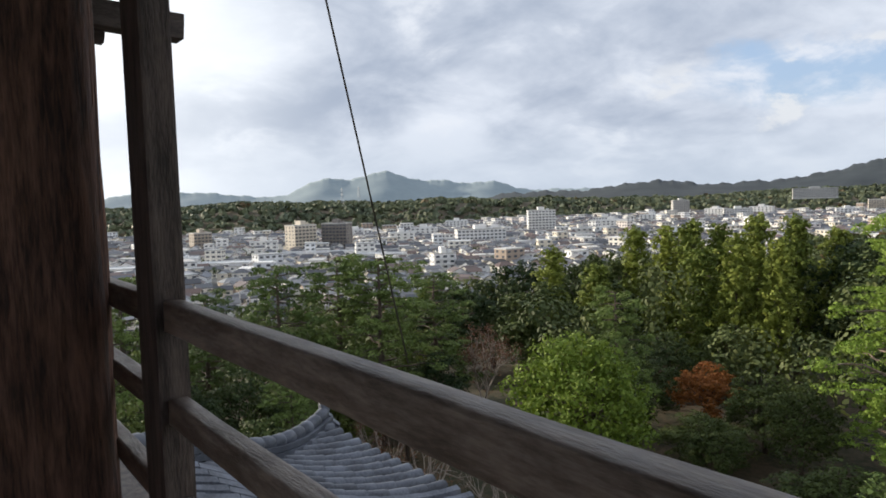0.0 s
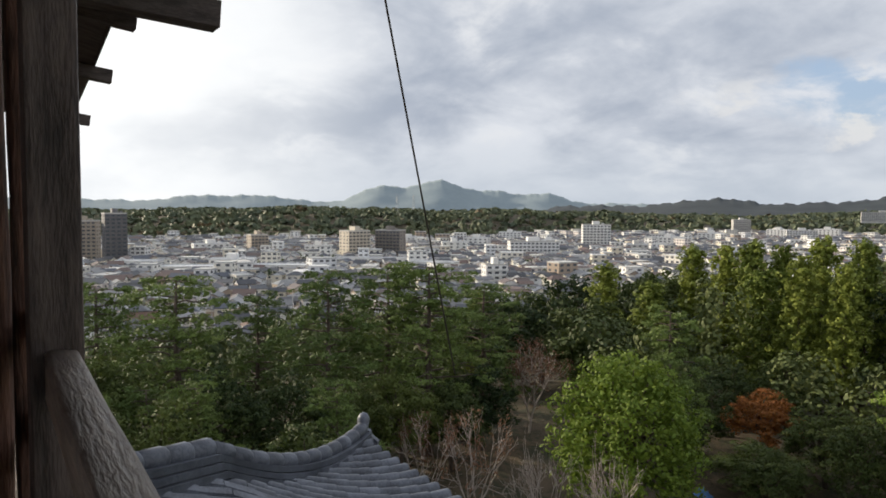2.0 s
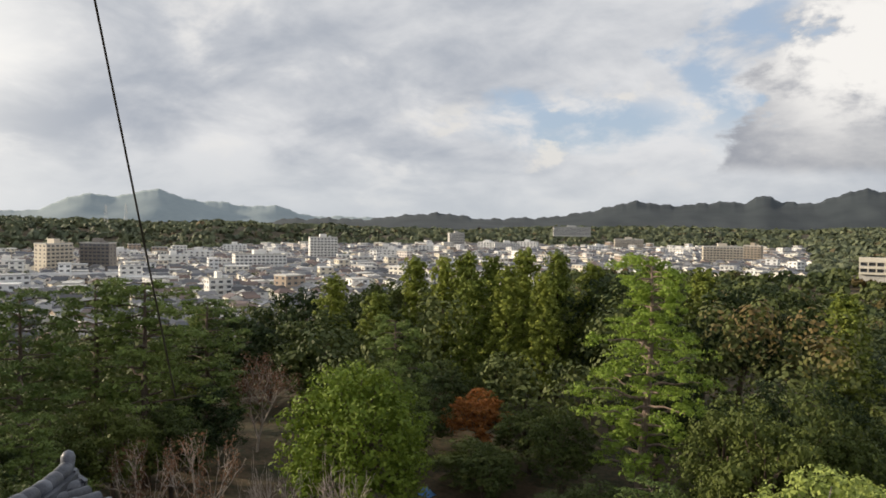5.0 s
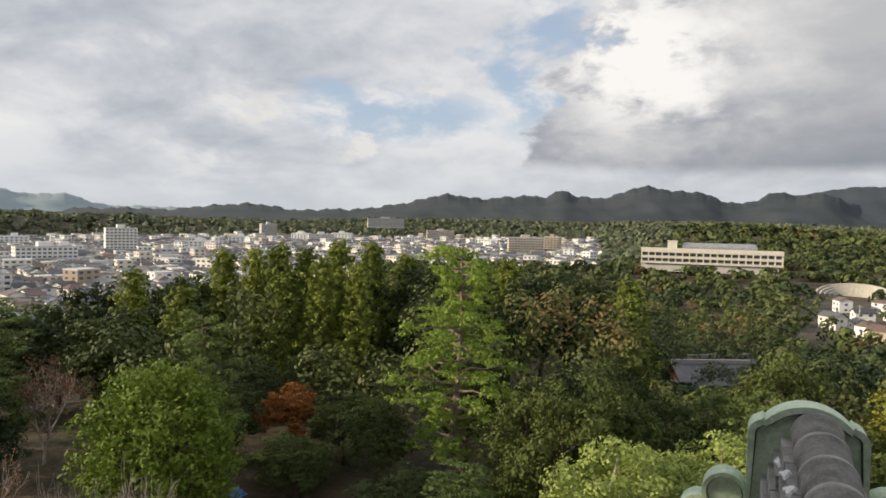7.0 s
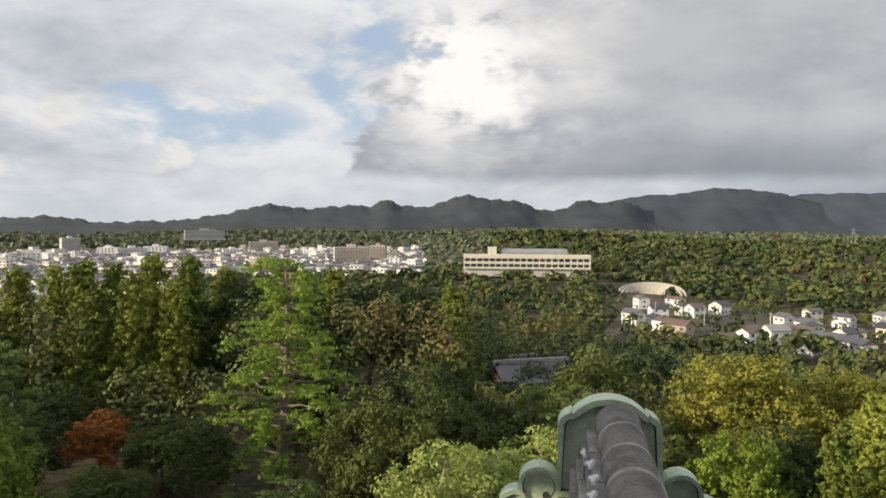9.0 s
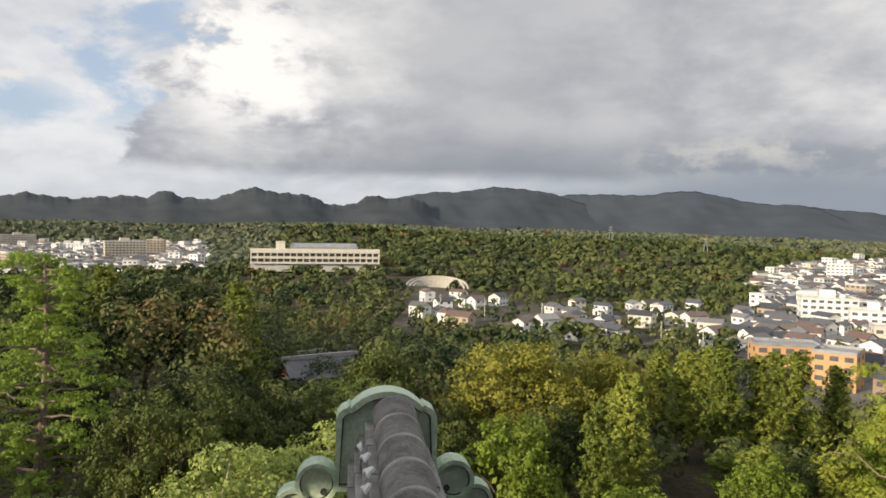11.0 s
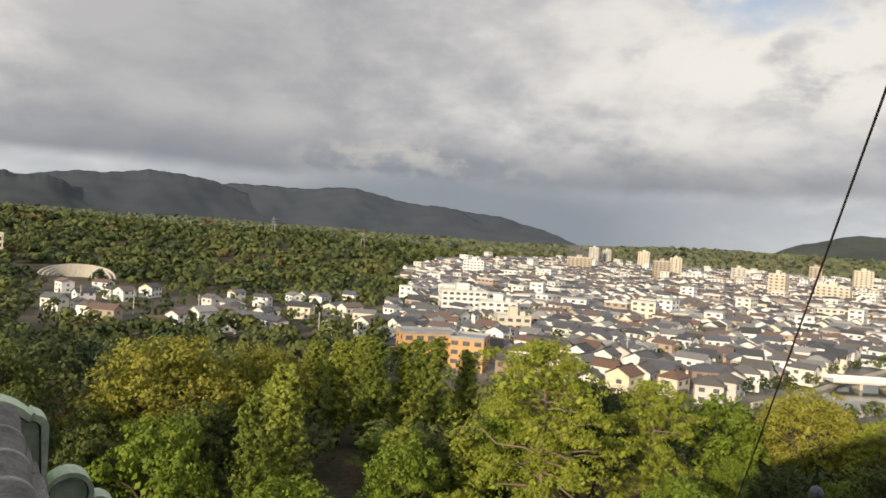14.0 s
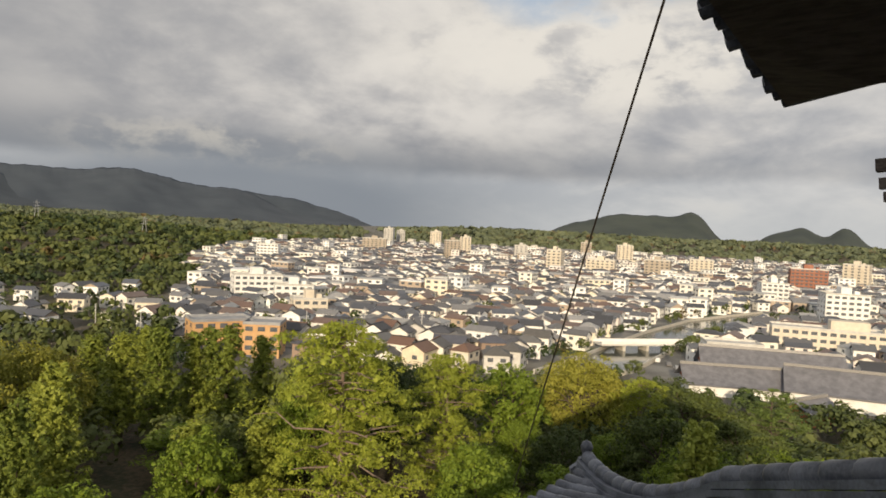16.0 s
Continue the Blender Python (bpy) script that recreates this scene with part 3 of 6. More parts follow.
def tufts(rng, centres, radii, sub, per, leaf, narrow=0.6, up=0.35, ragged=0.30):
    """Leaves on the outer faces of small tufts that clothe each bough: centres and radii (n, 3)."""
    n = len(centres)
    d = rng.normal(size=(n * sub, 3)) + np.array([0, 0, up])
    d /= np.linalg.norm(d, axis=1, keepdims=True)
    rad = np.repeat(radii, sub, 0)
    tc = np.repeat(centres, sub, 0) + d * rad * rng.uniform(0.55, 0.95, (n * sub, 1))
    tr = rad * rng.uniform(0.28, 0.48, (n * sub, 1))
    e = rng.normal(size=(n * sub * per, 3)) + np.repeat(d, per, 0) * 0.7 + np.array([0, 0, 0.30])
    e /= np.linalg.norm(e, axis=1, keepdims=True)
    p = np.repeat(tc, per, 0) + e * np.repeat(tr, per, 0) * rng.uniform(0.6, 1.12, (n * sub * per, 1))
    nrm = e + rng.normal(size=p.shape) * ragged
    nrm /= np.linalg.norm(nrm, axis=1, keepdims=True)
    u = np.cross(nrm, rng.normal(size=p.shape))
    u /= np.linalg.norm(u, axis=1, keepdims=True)
    w = np.cross(nrm, u)
    k = leaf * rng.uniform(0.6, 1.4, (len(p), 1))
    return np.stack([p - u * k, p - w * k * narrow, p + u * k, p + w * k * narrow], 1)


def hearts(rng, centres, radii, per, size):
    """Dark coarse foliage inside the boughs, which keeps them from being seen through."""
    e = rng.normal(size=(len(centres) * per, 3))
    e /= np.linalg.norm(e, axis=1, keepdims=True)
    p = np.repeat(centres, per, 0) + e * np.repeat(radii, per, 0) * rng.uniform(0.2, 0.6, (len(e), 1))
    nrm = e + rng.normal(size=p.shape) * 0.2
    u = np.cross(nrm, rng.normal(size=p.shape))
    u /= np.linalg.norm(u, axis=1, keepdims=True)
    w = np.cross(nrm, u)
    w /= np.linalg.norm(w, axis=1, keepdims=True)
    k = size * rng.uniform(0.7, 1.2, (len(p), 1))
    return np.stack([p - u * k, p - w * k * 0.8, p + u * k, p + w * k * 0.8], 1)


def broad_mesh(seed, H, R, boughs=19, sub=13, per=24, mat=None, leaf=0.19, low=0.2, even=0.0, flat=0.8, bark=None):
    """A broad crown of rounded boughs; even: how smoothly they fill the dome."""
    rng = np.random.default_rng(seed)
    mid, deep = H * (low + (1 - low) * 0.44), H * (1 - low) * 0.53
    i = np.arange(boughs)
    zz = 1 - 1.55 * (i + 0.5) / boughs
    a = i * 2.39996 + rng.normal(size=boughs) * 0.35 * (1 - even)
    rr = np.sqrt(np.clip(1 - zz * zz, 0.02, 1))
    b = np.stack([np.cos(a) * rr, np.sin(a) * rr, zz], 1)
    c = b * (rng.uniform(0.52, 0.80, (boughs, 1)) * (1 - even) + 0.70 * even)
    girth = rng.uniform(0.25, 0.42, (boughs, 1)) * (1 - even) + 0.36 * even
    centres = c * np.array([R, R, deep]) + np.array([0, 0, mid])
    radii = girth * R * np.array([1, 1, flat])
    trunk_heart = np.array([[0, 0, mid]])
    q = [tufts(rng, centres, radii, sub, per, leaf), hearts(rng, centres, radii, 34, leaf * 1.7),
         hearts(rng, trunk_heart, np.array([[R * 0.75, R * 0.75, deep * 0.8]]), 150, leaf * 2.2)]
    crown = quads("crown", np.concatenate(q), [mat])
    sh = Shell()
    lean = rng.normal(size=2) * 0.04 * H
    top = Vector((lean[0], lean[1], H * 0.62))
    sh.tube([(0, 0, -0.6), (lean[0] * 0.2, lean[1] * 0.2, H * 0.2), (lean[0] * 0.6, lean[1] * 0.6, H * 0.42), top], [H * 0.024, H * 0.018, H * 0.013, H * 0.006], 9)
    for k in range(boughs):
        limb(rng, sh, Vector((lean[0], lean[1], 0)) * 0.5 + Vector((0, 0, H * rng.uniform(0.22, 0.45))), centres[k] * 1.02, H * 0.009, H * 0.0025)
    return sh.mesh("trunk", bark or M_BARK, True), crown


def pine_mesh(seed, H, R, plates=44, sub=8, per=26, mat=None, leaf=0.17, bare=0.3, widest=0.25, top=0.35, size=0.24, bark=None, thick=0.42, inner=0.25):
    """Layered needle plates on level limbs; the crown is widest at a share of its height and ends in a tuft of a share of its width."""
    rng = np.random.default_rng(seed)
    u = (np.arange(plates) + rng.uniform(0, 1, plates)) / plates
    z = H * (bare + (0.985 - bare) * u)
    a = np.arange(plates) * 2.39996 + rng.normal(size=plates) * 0.5
    env = np.where(u < widest, 0.72 + 0.28 * u / widest, top + (1 - top) * np.clip(1 - (u - widest) / (1 - widest), 0, 1) ** 0.75)
    reach = R * env * rng.uniform(inner, 0.92, plates)
    wob = rng.normal(size=2) * 0.03 * H
    axis = lambda t: np.array([wob[0] * math.sin(2.2 * t), wob[1] * math.sin(1.7 * t + 0.4), 0])
    c = np.stack([np.cos(a) * reach, np.sin(a) * reach, z + reach * 0.03 - 0.02 * H], 1) + np.array([axis(t) for t in u])
    s = rng.uniform(0.75, 1.25, (plates, 1)) * R * size * (0.62 + 0.38 * env[:, None]) * np.array([1, 1, thick])
    crown = quads("crown", np.concatenate([tufts(rng, c, s, sub, per, leaf, 0.32, 0.8, 0.4), hearts(rng, c, s, 12, leaf * 1.5)]), [mat])
    sh = Shell()
    ts = np.linspace(0, 1, 8)
    pts = [Vector(axis(max((t - bare) / (1 - bare), 0))) + Vector((0, 0, H * t * 0.96 - (0.6 if t == 0 else 0))) for t in ts]
    sh.tube(pts, [H * 0.020 * (1 - 0.82 * t) for t in ts], 8)
    for i in range(plates):
        st = Vector(axis(u[i]))
        st.z = z[i] - reach[i] * 0.12
        limb(rng, sh, st, c[i], H * 0.0065 * (1.15 - 0.6 * u[i]), H * 0.0018, 0.05)
    return sh.mesh("trunk", bark or M_BARK, True), crown


def cedar_mesh(seed, H, R, clumps=64, sub=7, per=20, mat=None, leaf=0.18, low=0.14, blunt=0.2):
    """Drooping sprays round a straight stem; the outline is uneven, with gaps."""
    rng = np.random.default_rng(seed)
    u = (np.arange(clumps) + rng.uniform(0, 1, clumps)) / clumps
    a = np.arange(clumps) * 2.39996 + rng.normal(size=clumps) * 0.4
    env = blunt + (1 - blunt) * (1 - u) ** 0.62
    reach = R * env * rng.uniform(0.35, 0.85, clumps) * (0.82 + 0.22 * np.sin(u * 17 + a))
    c = np.stack([np.cos(a) * reach, np.sin(a) * reach, H * (low + (0.96 - low) * u)], 1)
    s = (0.24 + 0.16 * env[:, None]) * R * rng.uniform(0.7, 1.15, (clumps, 1)) * np.array([1, 1, 1.05])
    core = hearts(rng, np.stack([c[:, 0] * 0.4, c[:, 1] * 0.4, c[:, 2]], 1), s, 12, leaf * 1.5)
    crown = quads("crown", np.concatenate([tufts(rng, c, s, sub, per, leaf, 0.5, 0.2, 0.35), core]), [mat])
    sh = Shell()
    sh.tube([(0, 0, -0.6), (0, 0, H * 0.4), (0, 0, H * 0.97)], [H * 0.019, H * 0.013, H * 0.003], 8)
    for i in range(0, clumps, 3):
        limb(rng, sh, (0, 0, c[i][2] + reach[i] * 0.15), c[i], H * 0.005, H * 0.0015, 0.03)
    return sh.mesh("trunk", M_BARK, True), crown


def bare_mesh(seed, H, R, mat_twig, mat_leaf=None, leaves=0):
    rng = np.random.default_rng(seed)
    sh, tips = Shell(), []

    def grow(p, d, length, rad, depth):
        q = p + d * length
        m = p.lerp(q, 0.5) + Vector(rng.normal(size=3)) * length * 0.06
        sh.tube([p, m, q], [rad, rad * 0.8, rad * 0.6], 5 if depth < 2 else 3, caps=False)
        tips.append(q)
        if depth < 4:
            for _ in range(3 if depth < 3 else 2):
                nd = (d + Vector(rng.normal(size=3)) * 0.55 + Vector((0, 0, 0.12))).normalized()
                grow(q, nd, length * rng.uniform(0.6, 0.85), rad * 0.58, depth + 1)

    for _ in range(3):
        grow(Vector((0, 0, -0.3)), Vector((rng.normal() * 0.3, rng.normal() * 0.3, 1)).normalized(), H * 0.27, H * 0.013, 0)
    zmax = max(t.z for t in tips)
    for p in sh.v:
        p.z *= H / zmax if p.z > 0 else 1
    trunk = sh.mesh("trunk", mat_twig, True)
    c = np.array([[t.x, t.y, t.z * H / zmax] for t in tips[3:]])
    c = c[rng.choice(len(c), min(leaves, len(c)), replace=False)] if leaves else c[:1]
    crown = quads("crown", leaf_quads(rng, c, np.full((len(c), 3), 0.05 * H), 16 if leaves else 3, 0.10, 0.5), [mat_leaf or mat_twig])
    return trunk, crown


VARIANTS = {
    "pine_tree": [pine_mesh(11 + i, 20, 5.8, 52, 9, 28, M_PINE, 0.17, 0.22, 0.40, 0.5, 0.28) for i in range(4)],
    "broadleaf_tree": [broad_mesh(31 + i, 15, 5.4, 19, 12, 24, M_BROAD, 0.19, 0.10) for i in range(5)],
    "near_broadleaf": [broad_mesh(41 + i, 15, 5.4, 24, 15, 34, M_BROAD, 0.145, 0.08) for i in range(2)],
    "bright_tree": [broad_mesh(51, 15, 5.4, 40, 16, 26, M_BRIGHT, 0.14, 0.02, 0.85), broad_mesh(52, 15, 5.4, 22, 13, 26, M_BRIGHT, 0.17, 0.06)],
    "olive_tree": [broad_mesh(55 + i, 15, 7.6, 40, 15, 34, M_OLIVE, 0.15, 0.05, 0.1, 0.5) for i in range(2)],
    "cedar_tree": [cedar_mesh(71 + i, 20, 3.6, 60, 7, 20, M_CEDAR, 0.20) for i in range(4)],
    "pale_tree": [broad_mesh(61 + i, 13, 4.2, 30, 13, 26, M_PALE, 0.11, 0.06, 0.1, 0.7, M_BARE) for i in range(2)],
    "maple_tree": [broad_mesh(91, 9, 4.2, 18, 12, 26, M_AUTUMN, 0.13, 0.16, 0.1, 0.55)],
    "bare_tree": [bare_mesh(95, 9, 4.0, M_BARE, M_BROWN, 150), bare_mesh(96, 9, 4, M_BARE), bare_mesh(97, 9, 4, M_BARE, M_BROWN, 70)],
    "umbrella_pine": [pine_mesh(101 + i, 17, 9.0, 110, 9, 34, M_PINE_BRIGHT, 0.135, 0.12, 0.30, 0.40, 0.18, M_PALE_BARK, 0.55, 0.02) for i in range(2)],
    "fresh_pine": [pine_mesh(15, 22, 6.4, 84, 10, 36, M_PINE_SUNLIT, 0.13, 0.20, 0.32, 0.42, 0.23, M_PALE_BARK, 0.45, 0.06)],
}
NOMINAL = {"pine_tree": (20, 5.8), "broadleaf_tree": (15, 5.4), "near_broadleaf": (15, 5.4), "bright_tree": (15, 5.4), "olive_tree": (15, 7.6), "cedar_tree": (20, 3.6), "maple_tree": (9, 4.2), "bare_tree": (9, 4.0), "umbrella_pine": (17, 9.0), "fresh_pine": (22, 6.4), "pale_tree": (13, 4.2)}
TREE_LABEL = {
    "pine_tree": "tall dark green pine with layered needle plates",
    "broadleaf_tree": "rounded evergreen broadleaf tree on the castle hill",
    "bright_tree": "dense rounded tree with bright yellow green leaves",
    "cedar_tree": "narrow conical cedar with drooping green sprays",
    "maple_tree": "small maple with turning orange leaves",
    "bare_tree": "leafless tree with pale thin twigs",
    "umbrella_pine": "wide old pine with spreading sunlit boughs",
    "near_broadleaf": "rounded evergreen broadleaf tree on the castle hill",
    "olive_tree": "broad tree with layered olive green foliage",
}
PLAIN_NAME = {"near_broadleaf": "broadleaf_tree", "olive_tree": "broadleaf_tree", "pale_tree": "broadleaf_tree", "fresh_pine": "pine_tree", "bright_tree": "broadleaf_tree", "umbrella_pine": "pine_tree"}
first_of = {}
planted = []


def plant(kind, h, r, top=None, height=None, radius=None, variant=None, yaw=None, label="", drop=0.0):
    """A tree at bearing h and distance r; its height, or the elevation (degrees) that its top reaches."""
    rng = random.Random(int(h * 97 + r * 13))
    x, y = spot(h, r)
    z = ground_at(x, y) - drop
    if top is not None:
        height = EYE_Z + r * math.tan(radians(top)) - z
    H0, R0 = NOMINAL[kind]
    radius = radius or R0 * height / H0
    v = variant if variant is not None else rng.randrange(len(VARIANTS[kind]))
    m = pose(x, y, z, 0, 0, yaw if yaw is not None else rng.uniform(0, 360)) @ Matrix.Diagonal((radius / R0, radius / R0, height / H0, 1))
    planted.append((x, y, radius))
    key = (kind, v)
    if key not in first_of:
        ob = thing(PLAIN_NAME.get(kind, kind), m, label or TREE_LABEL[kind], "tree", "trees on the castle hill")
        tr, cr = VARIANTS[kind][v]
        part("trunk", tr, None, ob)
        part("crown", cr, None, ob)
        first_of[key] = ob
        ob["grown"] = 1
        return ob
    src = first_of[key]
    ob = copy_thing(src, m @ Matrix.Diagonal(tuple(1 / s for s in src.scale) + (1,)))
    ob["label"] = label or TREE_LABEL[kind]
    return ob


# the trees that stand out
plant("fresh_pine", 24.6, 63, -1.8, radius=6.7, variant=0, yaw=20, label="tall pine with open boughs and bright green needles")
plant("bright_tree", 46.9, 56, -9.6, radius=5.9, variant=0, label="dense rounded tree with yellow tinged bright leaves")
plant("maple_tree", 37.2, 76, -12.6, radius=4.0, label="maple with orange and rust coloured leaves")
for h, r, e, w in ((38.2, 108, -2.0, 4.6), (33.6, 102, -1.8, 4.4), (31.0, 108, -1.9, 4.2), (40.0, 112, -2.6, 4.4), (42.2, 116, -2.6, 4.6), (28.4, 112, -2.8, 4.4), (36.0, 110, -2.5, 4.2), (37.4, 100, -4.0, 4.2), (35.0, 97, -3.2, 3.8), (32.2, 96, -3.6, 3.8)):
    plant("cedar_tree", h, r, e, radius=w)
plant("pine_tree", 81.0, 68, -4.9, radius=7.0, variant=1)
plant("pine_tree", 70.6, 72, -4.8, radius=6.2, variant=2)
plant("pine_tree", 62.4, 72, -4.2, radius=7.2, variant=3)
plant("pine_tree", 66.2, 76, -4.3, radius=6.8, variant=0)
plant("pine_tree", 57.6, 80, -5.8, radius=6.4, variant=1)
plant("pine_tree", 76.0, 80, -6.4, radius=5.6, variant=3)
plant("pine_tree", 86.8, 74, -5.4, radius=6.0, variant=2)
plant("bare_tree", 54.4, 80, -10.2, radius=5.4, variant=0, label="half bare tree with reddish brown leaves")
plant("bare_tree", 58.5, 52, -15.6, radius=3.2, variant=2, label="half bare shrub with ochre leaves")
plant("bare_tree", 53.0, 48, -17.0, radius=3.4, variant=1)
plant("bare_tree", 47.6, 45, -16.9, radius=3.2, variant=1)
plant("bare_tree", 62.6, 54, -15.8, radius=2.8, variant=2, label="half bare shrub with ochre leaves")
plant("pale_tree", 12.6, 43, -15.0, radius=4.6, variant=1, label="pale green leafy tree close under the keep")
plant("pale_tree", 8.4, 47, -14.6, radius=4.2, variant=0, label="pale green leafy tree close under the keep")
plant("pale_tree", 4.2, 50, -13.8, radius=4.8, variant=1, label="pale green leafy tree close under the keep")
plant("olive_tree", -10.6, 70, -7.8, radius=8.0, variant=0)
plant("olive_tree", -17.4, 78, -8.4, radius=5.6, variant=1)
for h, r, e, w in ((-19.4, 60, -10.8, 3.0), (-23.4, 84, -8.7, 3.2), (-26.0, 82, -8.2, 3.0), (-28.4, 86, -8.8, 3.0), (-30.8, 84, -8.3, 3.2), (-21.4, 90, -8.9, 3.2), (-33.4, 92, -9.0, 3.2), (-25.0, 94, -8.4, 3.0), (-29.6, 95, -8.4, 3.0)):
    plant("cedar_tree", h, r, e, radius=w)
plant("umbrella_pine", -40.0, 54, -7.8, radius=9.4, variant=0)
plant("umbrella_pine", -48.0, 63, -10.0, radius=6.4, variant=1)
plant("bright_tree", -52.4, 74, -9.6, radius=4.6, variant=1)
plant("olive_tree", -58.4, 82, -8.6, radius=5.6, variant=1)
plant("umbrella_pine", -62.5, 80, -10.8, radius=5.2, variant=0)
plant("near_broadleaf", -66.0, 84, -10.4, radius=6.0, variant=0)
plant("pine_tree", -72.0, 92, -10.6, radius=4.8, variant=1)
plant("near_broadleaf", -70.0, 76, -12.6, radius=5.0, variant=1)
for h, r, e, w in ((78.5, 60, -11.6, 4.6), (73.6, 62, -12.2, 4.4), (69.0, 64, -12.6, 4.2), (64.6, 66, -12.4, 4.2), (60.6, 68, -13.0, 4.0), (58.2, 74, -12.0, 4.2), (42.4, 74, -12.0, 4.4), (40.0, 84, -10.6, 4.6), (33.0, 72, -13.4, 3.8), (30.6, 66, -13.6, 3.6), (44.0, 92, -9.2, 5.0), (50.6, 96, -8.4, 5.2), (35.6, 90, -9.8, 4.6), (19.0, 80, -12.4, 4.4)):
    plant("near_broadleaf", h, r, e, radius=w)
# tall wood along the brow of the hill
for i, h in enumerate((58.4, 56.0, 53.4, 51.0, 48.6, 46.2, 43.8, 50.0, 45.2, 27.6, 25.2, 22.6, 20.2, 17.8, 15.6, 13.0, 10.8)):
    e = (-6.4, -6.0, -5.4, -4.7, -4.1, -3.9, -3.5, -6.0, -5.4, -2.9, -2.8, -2.9, -3.0, -3.0, -3.3, -3.6, -4.4)[i]
    plant("broadleaf_tree" if i % 4 else "cedar_tree", h, (112, 104, 122, 116, 108, 118, 124, 96, 100)[i % 9], e, radius=7.4 if i % 4 else 4.6)

# ceiling that the wood's tops keep under, bearing and degrees
CANOPY_H = (-95, -79, -73, -67, -61, -57, -52, -45, -37, -34, -25, -19, -14, -8, -1, 1.7, 8.6, 14, 20, 28, 39, 44, 54, 60, 66, 71, 78, 82, 87, 95)
CANOPY_E = (-13, -13.2, -13.6, -12.8, -10.6, -9.4, -11.2, -9.8, -9.6, -11.8, -12.0, -12.0, -8.8, -8.4, -8.4, -5.0, -4.6, -3.6, -3.4, -2.9, -2.9, -4.0, -6.4, -6.4, -6.3, -6.6, -8, -7.6, -8, -8)


# sight lines kept open in front of the trees that stand out: bearing, half width, distance, lowest degrees
OPEN = ((4.6, 4.0, 140, -11.9), (4.6, 4.0, 172, -10.2), (25, 6, 62, -19), (47, 7, 55, -21), (37, 4, 75, -16.5), (81, 4, 69, -13), (69.6, 4, 71, -13.5), (63, 5, 74, -13.5), (53.6, 4, 83, -15), (-39.6, 10, 53, -18),
        (-27.5, 8, 82, -15), (-20, 3, 61, -18), (-11, 6, 71, -13), (55, 5, 96, -19.5), (12, 5, 43, -20), (33.5, 6, 102, -10), (-47, 5, 63, -16), (-58, 5, 81, -14.5), (-72, 7, 200, -12.8), (56, 8, 63, -20.5))


def clearing(h, r):
    """Open ground under the keep."""
    return (50 < h < 55.5 and 62 < r < 90) or r < 46 or (-27 < h < -21 and r < 70) or (29 < h < 44 and r < 62)


def scatter_wood():
    rng = random.Random(7)
    spots, tries = list((x, y, w) for x, y, w in planted), 0
    near, rest = [], []
    while tries < 12000:
        tries += 1
        h = rng.uniform(-92, 98)
        r = math.sqrt(rng.uniform(40 ** 2, 300 ** 2))
        if clearing(h, r):
            continue
        e = float(np.interp(h, CANOPY_H, CANOPY_E))
        x, y = spot(h, r)
        g = ground_at(x, y)
        if g < 1.2 and not (-28 < h < 44) and not (h < -55 and r < 185) and not (h > 44 and r < 190):
            continue
        if h < -24 and r > (150 if h > -55 else 185):
            continue
        kind = rng.choices(("broadleaf_tree", "pine_tree", "cedar_tree", "bright_tree"), (6, 2.2, 1.6, 0.7) if h > -15 else (2.4, 0.6, 1.8, 3.4))[0]
        if kind == "cedar_tree" and h > -15 and r < 88:
            kind = "broadleaf_tree"
        if kind == "bright_tree" and h > 8 and r < 85:
            kind = "broadleaf_tree"
        w = {"broadleaf_tree": 4.6, "near_broadleaf": 4.6, "pine_tree": 4.4, "cedar_tree": 3.0, "bright_tree": 4.2}[kind] * rng.uniform(0.75, 1.2)
        if r < 74 and kind == "broadleaf_tree":
            kind = "near_broadleaf"
        if r < 70:
            w *= 0.85
        if any((x - a) ** 2 + (y - b) ** 2 < (0.62 * (w + c)) ** 2 for a, b, c in spots):
            continue
        tall = {"broadleaf_tree": 14, "near_broadleaf": 14, "pine_tree": 18, "cedar_tree": 18, "bright_tree": 13}[kind] * rng.uniform(0.75, 1.15)
        if 12 < h < 46 and r > 85:
            tall *= 1.5
        room = EYE_Z + r * math.tan(radians(e - rng.uniform(0.0, 1.3))) - g
        for oh, ow, orr, oe in OPEN:
            if abs(h - oh) < ow and r < orr:
                room = min(room, EYE_Z + r * math.tan(radians(oe)) - g)
        if room < 3.5:
            continue
        if tall > room:
            tall = room
            kind = "broadleaf_tree" if tall < 9 and kind in ("pine_tree", "cedar_tree") else kind
        H0, R0 = NOMINAL[kind]
        w = max(w, 0.85 * R0 * tall / H0)
        spots.append((x, y, w * 0.85))
        (near if r < 118 else rest).append((kind, h, r, tall, w, x, y, g))
    near.sort(key=lambda q: q[2])
    for q in near[:85]:
        plant(q[0], q[1], q[2], height=q[3], radius=q[4])
    return near[85:] + rest


wood_rest = scatter_wood()


